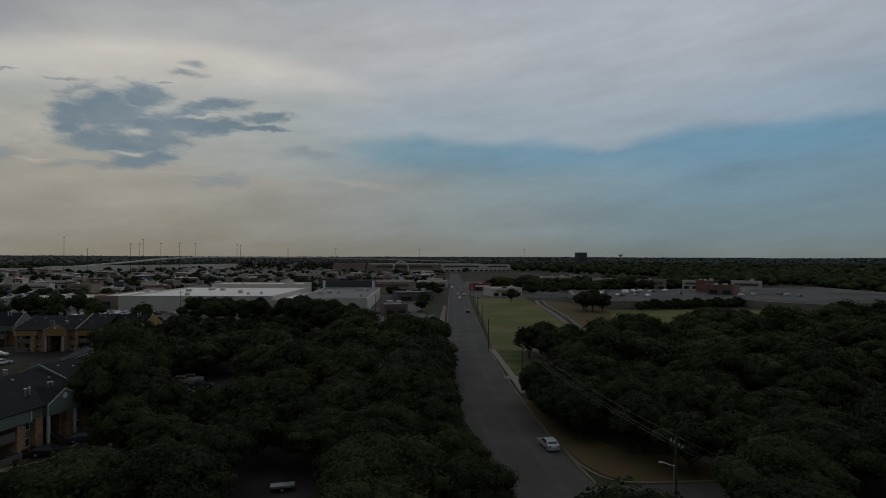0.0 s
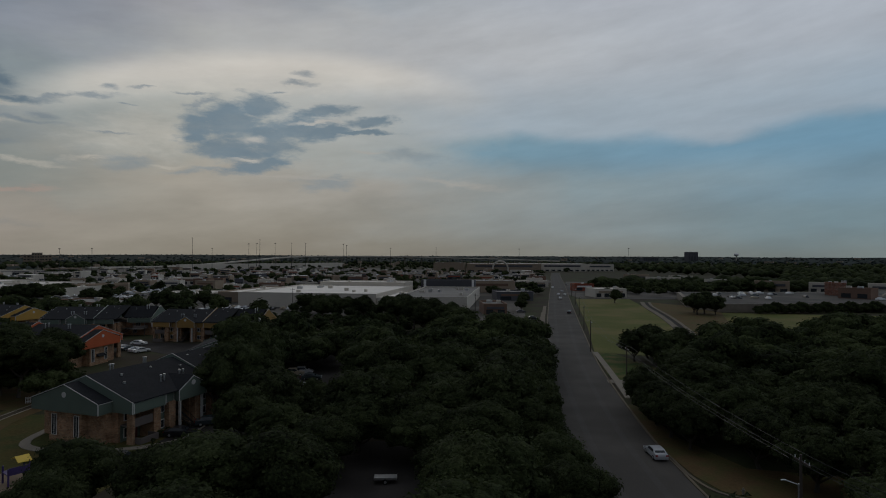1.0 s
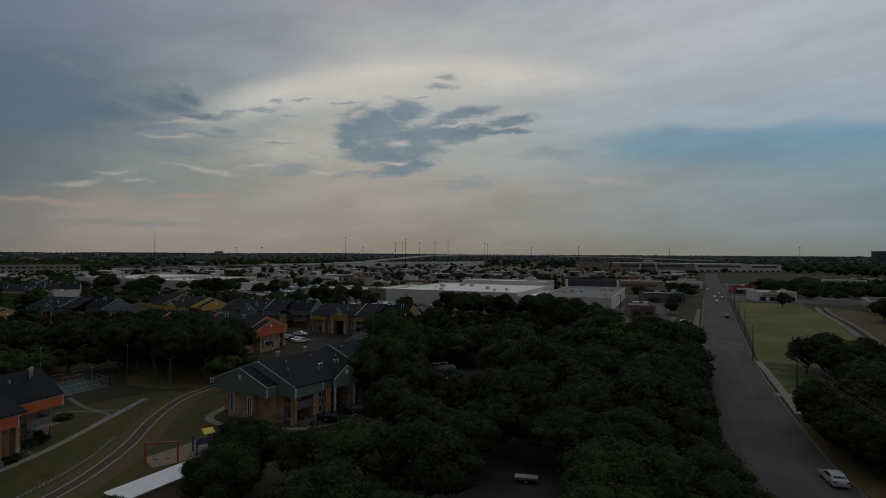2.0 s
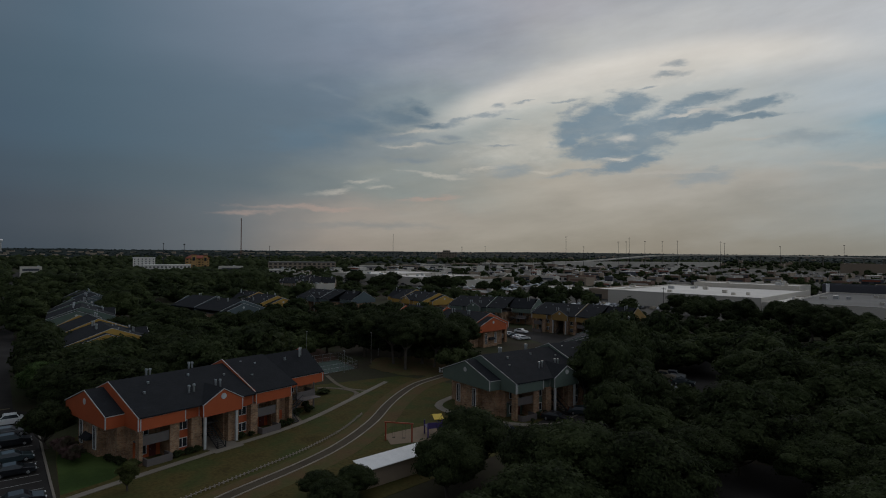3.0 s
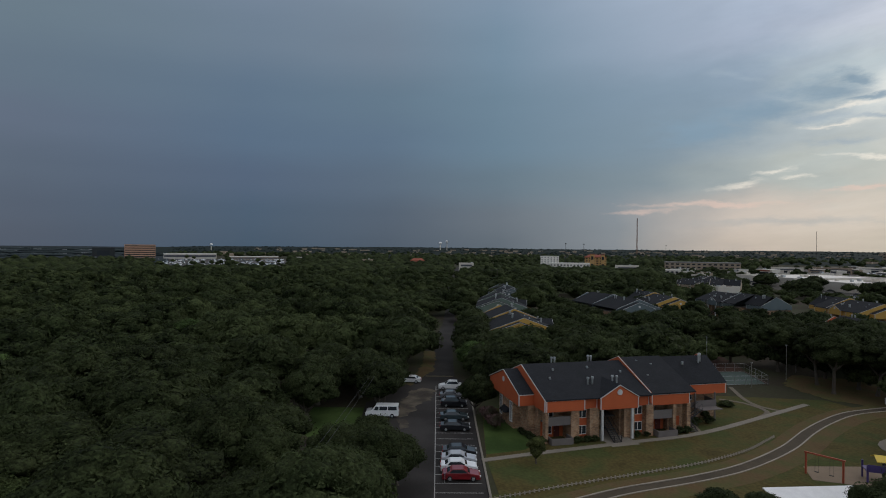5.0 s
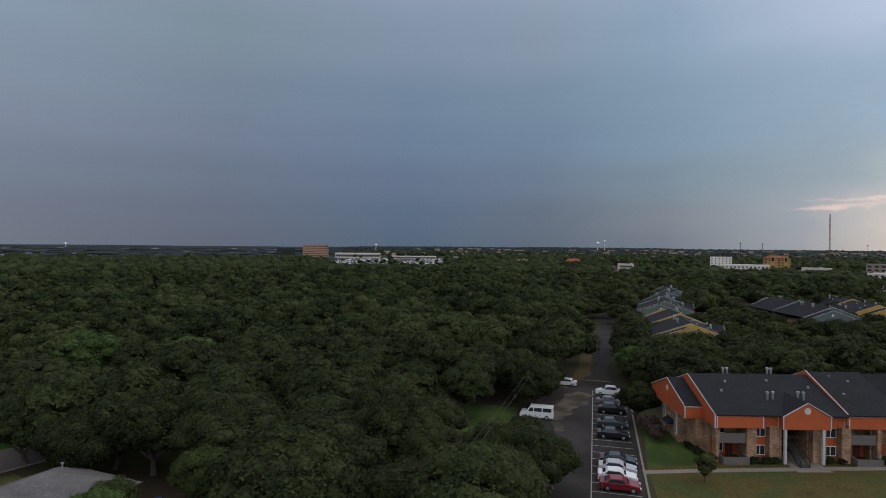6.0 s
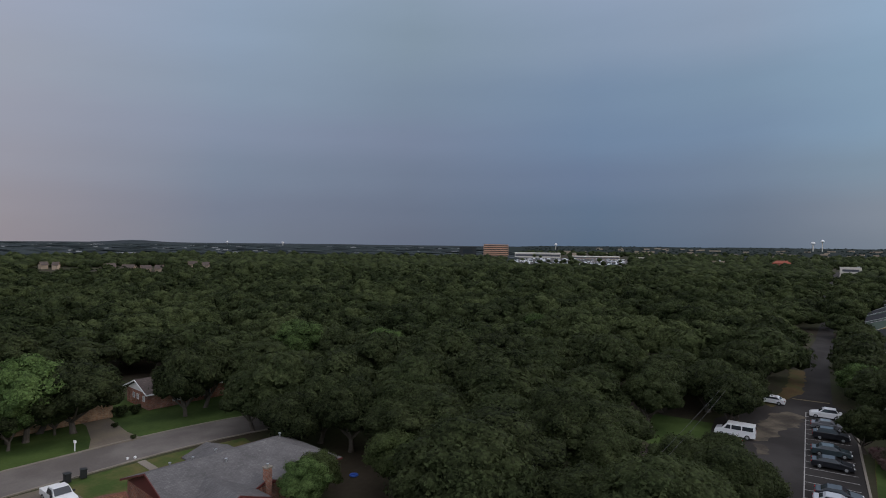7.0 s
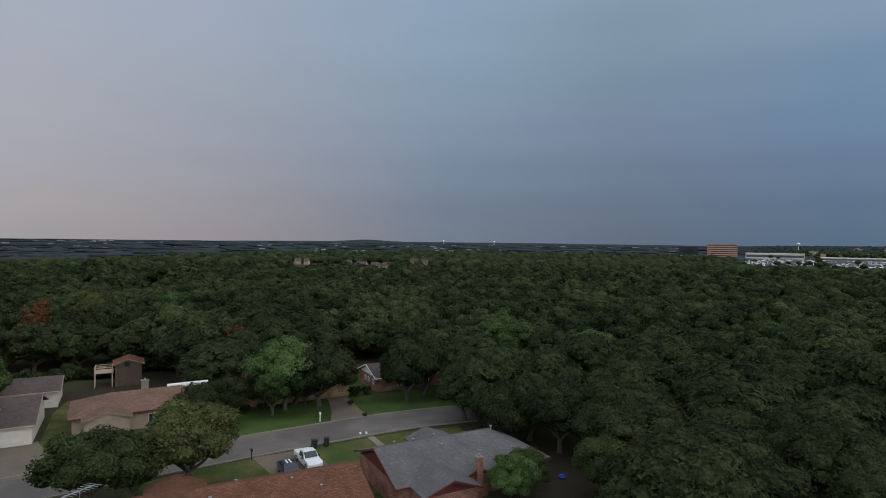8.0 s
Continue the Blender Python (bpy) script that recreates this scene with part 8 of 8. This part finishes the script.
for x, y, hh in ((-108.5, 78.4, 5.0), (-103.4, 85.6, 5.0), (-121, 88, 7.5), (-108, 98, 7.5), (-114, 106, 7.5)):
    q = thing("court_post", x, y, 0, 0, "slim grey lamp post beside the court", "lamp post", "court posts")
    bm = bmesh.new()
    tube(bm, (0, 0, -0.3), (0, 0, hh), 0.06, n=6)
    part("post", bm, "metal", q)
    part("lamp_head", boxes((-0.25, 0.25, -0.12, 0.12, hh, hh + 0.14)), "metal", q)

court_fence = thing("wire_fence", 0, 0, 0, 0, "grey wire fence round the court", "fence")
CF = [(-106.0, 81.0), (-105.3, 91.2), (-117.3, 95.1), (-118.1, 85.8)]
for (ax, ay), (bx, by) in zip(CF, CF[1:]):
    for k in range(5):
        t = k / 4
        x, y = ax + (bx - ax) * t, ay + (by - ay) * t
        part("post", boxes((x - 0.04, x + 0.04, y - 0.04, y + 0.04, 0, 1.9)), "metal", court_fence)
    for z in (0.1, 1.0, 1.85):
        bm = bmesh.new()
        tube(bm, (ax, ay, z), (bx, by, z), 0.025, n=5)
        part("rail", bm, "metal", court_fence)

# bins, letter boxes and garden things
for x, y, rz in ((-45.7, -63.9, 5), (-47.3, -63.4, -8)):
    b = thing("wheeled_bin", x, y, 0.1, 70 + rz, "black wheeled rubbish bin at the kerb", "bin", "rubbish bins")
    part("body", boxes((-0.36, 0.36, -0.3, 0.3, 0.05, 1.0)), "plastic_black", b)
    part("lid", boxes((-0.4, 0.42, -0.34, 0.34, 1.0, 1.08)), "plastic_black", b)
    for s in (-1, 1):
        bm = bmesh.new()
        tube(bm, (-0.32, s * 0.3, 0.12), (-0.32, s * 0.36, 0.12), 0.12, n=10)
        part("wheel", bm, "rubber", b)
for x, y, mat, lab in ((-37.8, -66.1, "plastic_black", "black letter box on a post"), (-53.0, -72.7, "paint_white", "white letter box on a post")):
    b = thing("letter_box", x, y, 0.04, 160, lab, "letter box", "letter boxes")
    part("post", boxes((-0.06, 0.06, -0.06, 0.06, 0, 1.1)), mat, b)
    part("box", boxes((-0.12, 0.12, -0.28, 0.28, 1.1, 1.38)), mat, b)
for x, y in ((-53.6, -63.9), (-54.3, -63.4)):
    b = thing("road_lamp", x, y, 0.03, 0, "small white marker on the street", "marker", "street markers")
    part("body", boxes((-0.12, 0.12, -0.12, 0.12, 0, 0.25)), "paint_white", b)
ant = thing("roof_aerial", -16.4, -57.8, -2.2, 25, "bare metal roof aerial on a tall pole", "aerial")
bm = bmesh.new()
tube(bm, (0, 0, 2.0), (0, 0, 7.6), 0.03, n=6)
tube(bm, (-1.6, 0, 7.5), (1.6, 0, 7.7), 0.04, n=6)
for k in range(9):
    u = -1.5 + 0.37 * k
    tube(bm, (u, -0.9 + 0.06 * k, 7.55), (u, 0.9 - 0.06 * k, 7.6), 0.022, n=4)
part("aerial", bm, "metal", ant)
pool = thing("paddling_pool", -60.4, -34.9, 0, 0, "round blue plastic paddling pool", "paddling pool")
bm = bmesh.new()
tube(bm, (0, 0, 0), (0, 0, 0.1), 0.4, 0.42, n=20)
for k in range(20):
    a0, a1 = 2 * math.pi * k / 20, 2 * math.pi * (k + 1) / 20
    tube(bm, (0.46 * math.cos(a0), 0.46 * math.sin(a0), 0.16), (0.46 * math.cos(a1), 0.46 * math.sin(a1), 0.16), 0.1, n=6)
part("tub", bm, "sign_blue", pool)
for x, y in ((-63.9, -26.1), (-64.8, -25.2)):
    q = thing("garden_chair", x, y, 0, 30, "white plastic garden chair under trees", "chair", "garden chairs")
    part("seat", boxes((-0.25, 0.25, -0.25, 0.25, 0.4, 0.45)), "paint_white", q)
    part("backrest", boxes((-0.25, -0.2, -0.25, 0.25, 0.45, 0.9)), "paint_white", q)
    for u in (-0.2, 0.2):
        for v in (-0.2, 0.2):
            part("leg", boxes((u - 0.03, u + 0.03, v - 0.03, v + 0.03, 0, 0.4)), "paint_white", q)
trl = thing("trailer", -13.6, 70.6, 0.04, 8, "grey flat metal trailer parked on asphalt", "trailer")
part("bed", boxes((-1.4, 1.4, -0.6, 0.6, 0.5, 0.75)), "metal", trl)
for s in (-1, 1):
    wheel(trl, 0, s * 0.72, 0.3)
hut = thing("garden_shed", -76.2, -1.6, 0, 15, "brown garden shed with a low roof", "shed")
part("wall", boxes((-1.5, 1.5, -1.2, 1.2, 0, 2.0)), "wood_dark", hut)
bm = bmesh.new()
prism(bm, [(-1.8, -1.5, 1.95), (-1.8, 0, 2.6), (-1.8, 1.5, 1.95), (-1.8, 1.5, 2.05), (-1.8, 0, 2.7), (-1.8, -1.5, 2.05)], (3.6, 0, 0))
part("roof", bm, "shingle_dark", hut)
park(SUVS["tan"], -46.8, 131, 12, "beige utility car in the shaded car park")


# ---- clumps standing before the shops ----
for x, y, k, sc in ((-168, 281, 0, 1.15), (-160, 284, 3, 1.2), (-152, 290, 5, 1.2), (-176, 285, 2, 1.0), (-146, 287, 1, 1.0), (-92, 273, 4, 1.15), (-84, 271, 0, 1.1), (-76, 264, 2, 1.15), (-68, 260, 5, 1.1), (-60, 258, 1, 1.0), (-41, 248, 3, 1.35), (-34, 246, 0, 1.2), (-48, 252, 2, 1.2), (-88, 262, 1, 0.6), (-80, 258, 3, 0.65), (-71, 253, 0, 0.6), (-64, 249, 4, 0.65), (-56, 246, 2, 0.6), (-53, 254, 5, 0.7), (-44, 241, 1, 0.6), (-37, 238, 3, 0.65), (-29, 243, 4, 0.6), (-96, 268, 5, 0.65)):
    tree(x, y, OAKS[k], sc, "dark round tree before pale shop walls", 60 * k, 0.92, "trees before the shops")
for x, y, k, sc in ((-36.4, 210.9, 0, 1.0), (-29.1, 203.9, 1, 1.08), (-23.0, 208.7, 2, 1.05), (-15.8, 199.4, 0, 0.95), (-24.6, 194.5, 1, 0.95), (-67.7, 219.8, 2, 0.95), (-51.5, 220.1, 0, 1.0)):
    tree(x, y, TALLS[k], sc, "tall dark tree standing above the grove", 80 * k, 0.92, "trees before the shops")
for x, y, k, sc in ((12.5, 300, 1, 0.65), (13.5, 318, 0, 0.65), (16, 345, 3, 0.7), (17, 365, 4, 0.65), (70, 352, 2, 0.9), (96, 288, 5, 1.15), (101, 293, 2, 1.2), (98, 299, 1, 1.1), (104, 287, 0, 1.0)):
    tree(x, y, OAKS[k], sc, "dark tree standing singly beside the road", 60 * k, 1.0, "trees before the shops")
for x, y, k, sc in ((-45.8, 98.0, 3, 1.15), (-44.0, 104.0, 2, 1.1), (-47.6, 108.0, 0, 1.3), (-46.6, 115.0, 5, 1.2)):
    tree(x, y, OAKS[k], sc, "tall dark oak close before the green apartments", 60 * k, 1.3)
for x, y, k, sc in ((-137.0, 43.0, 1, 1.1), (-135.5, 50.0, 4, 1.12), (-135.5, 57.0, 0, 1.1), (-132.0, 63.0, 3, 1.15), (-139.5, 36.5, 2, 0.95), (-193, 70, 3, 0.86), (-196, 62, 1, 0.8), (-190, 78, 5, 0.86), (-141, 65, 5, 1.0), (-152, 67, 2, 1.0),
                    (-184, 101, 0, 0.85), (-184, 108, 3, 0.85), (-185, 115, 2, 0.8), (-188, 122, 4, 0.85), (-192, 95, 5, 0.85), (-200, 96, 1, 0.85), (-208, 97, 4, 0.85), (-217, 97, 0, 0.85), (-226, 98, 2, 0.85), (-197, 129, 1, 0.62), (-196, 136, 3, 0.62), (-179, 118, 5, 0.9), (-236, 100, 3, 0.8)):
    tree(x, y, OAKS[k], sc, "low dark oak before the gable end", 60 * k, 0.9)
for x, y, k, sc in ((-118.5, 40.5, 2, 0.95), (-113, 45, 0, 0.95), (-108.5, 46, 5, 0.95), (-124, 38.5, 4, 0.9)):
    tree(x, y, OAKS[k], sc, "dark oak before the yellow-gabled apartments", 60 * k, 0.85)
for x, y, k, sc in ((-120, 12.5, 2, 1.1), (-131, 15.5, 0, 1.15), (-143, 18.5, 5, 1.15), (-156, 22.5, 4, 1.2)):
    tree(x, y, OAKS[k], sc, "dark oak overhanging the long drive", 60 * k, 1.1)
rg = random.Random(12)
for cx, cy, n in ((-398, 334, 3), (-380, 330, 4), (-345, 337, 2), (-304, 286, 4), (-282, 318, 4), (-268, 324, 4), (-292, 368, 2), (-233, 314, 3), (-330, 300, 3)):
    for k in range(n):
        tree(cx + rg.uniform(-9, 9), cy + rg.uniform(-7, 7), OAKS[rg.randrange(6)], rg.uniform(1.0, 1.45), "dark tree before the white stores", 50 * k, 0.85, "trees before the shops")
tree(-38.0, -166.0, RED, 1.15, "rust-red tree among green ones", 30, 1.35)
tree(-50.5, -172.5, RUST, 1.6, "yellowing tree among green ones", 130, 1.1)
tree(-72.2, -169.4, LIGHT, 1.25, "bright green tree in the wood", 80)
tree(-58.0, -187.8, LIGHT, 1.15, "bright green tree in the wood", 150)
tree(-158.0, -34.4, LIGHT, 0.95, "lighter green tree in the wood", 210)
for x, y, k, sc in ((-19.5, 80.0, 1, 1.1), (-11.5, 82.0, 4, 1.1), (-22.0, 72.0, 0, 0.95), (-5.5, 77, 2, 1.0)):
    tree(x, y, OAKS[k], sc, "dark oak round a small car park", 70 * k, 0.85)
for x, y, k, sc in ((-53, -116.5, 2, 1.45), (-31, -138, 0, 1.2), (-38, -134, 4, 1.2), (-46, -128, 1, 1.25), (-25, -146, 3, 1.2)):
    tree(x, y, OAKS[k], sc, "dense dark tree behind the back gardens", 50 * k, 0.9)
for x, y, k, sc in ((36.5, 158, 0, 1.0), (41.5, 164, 3, 1.05), (46, 157, 5, 1.0), (40, 150, 2, 0.95), (50, 166, 1, 1.0)):
    tree(x, y, OAKS[k], sc, "dark oak at the foot of the field", 50 * k, 0.95)
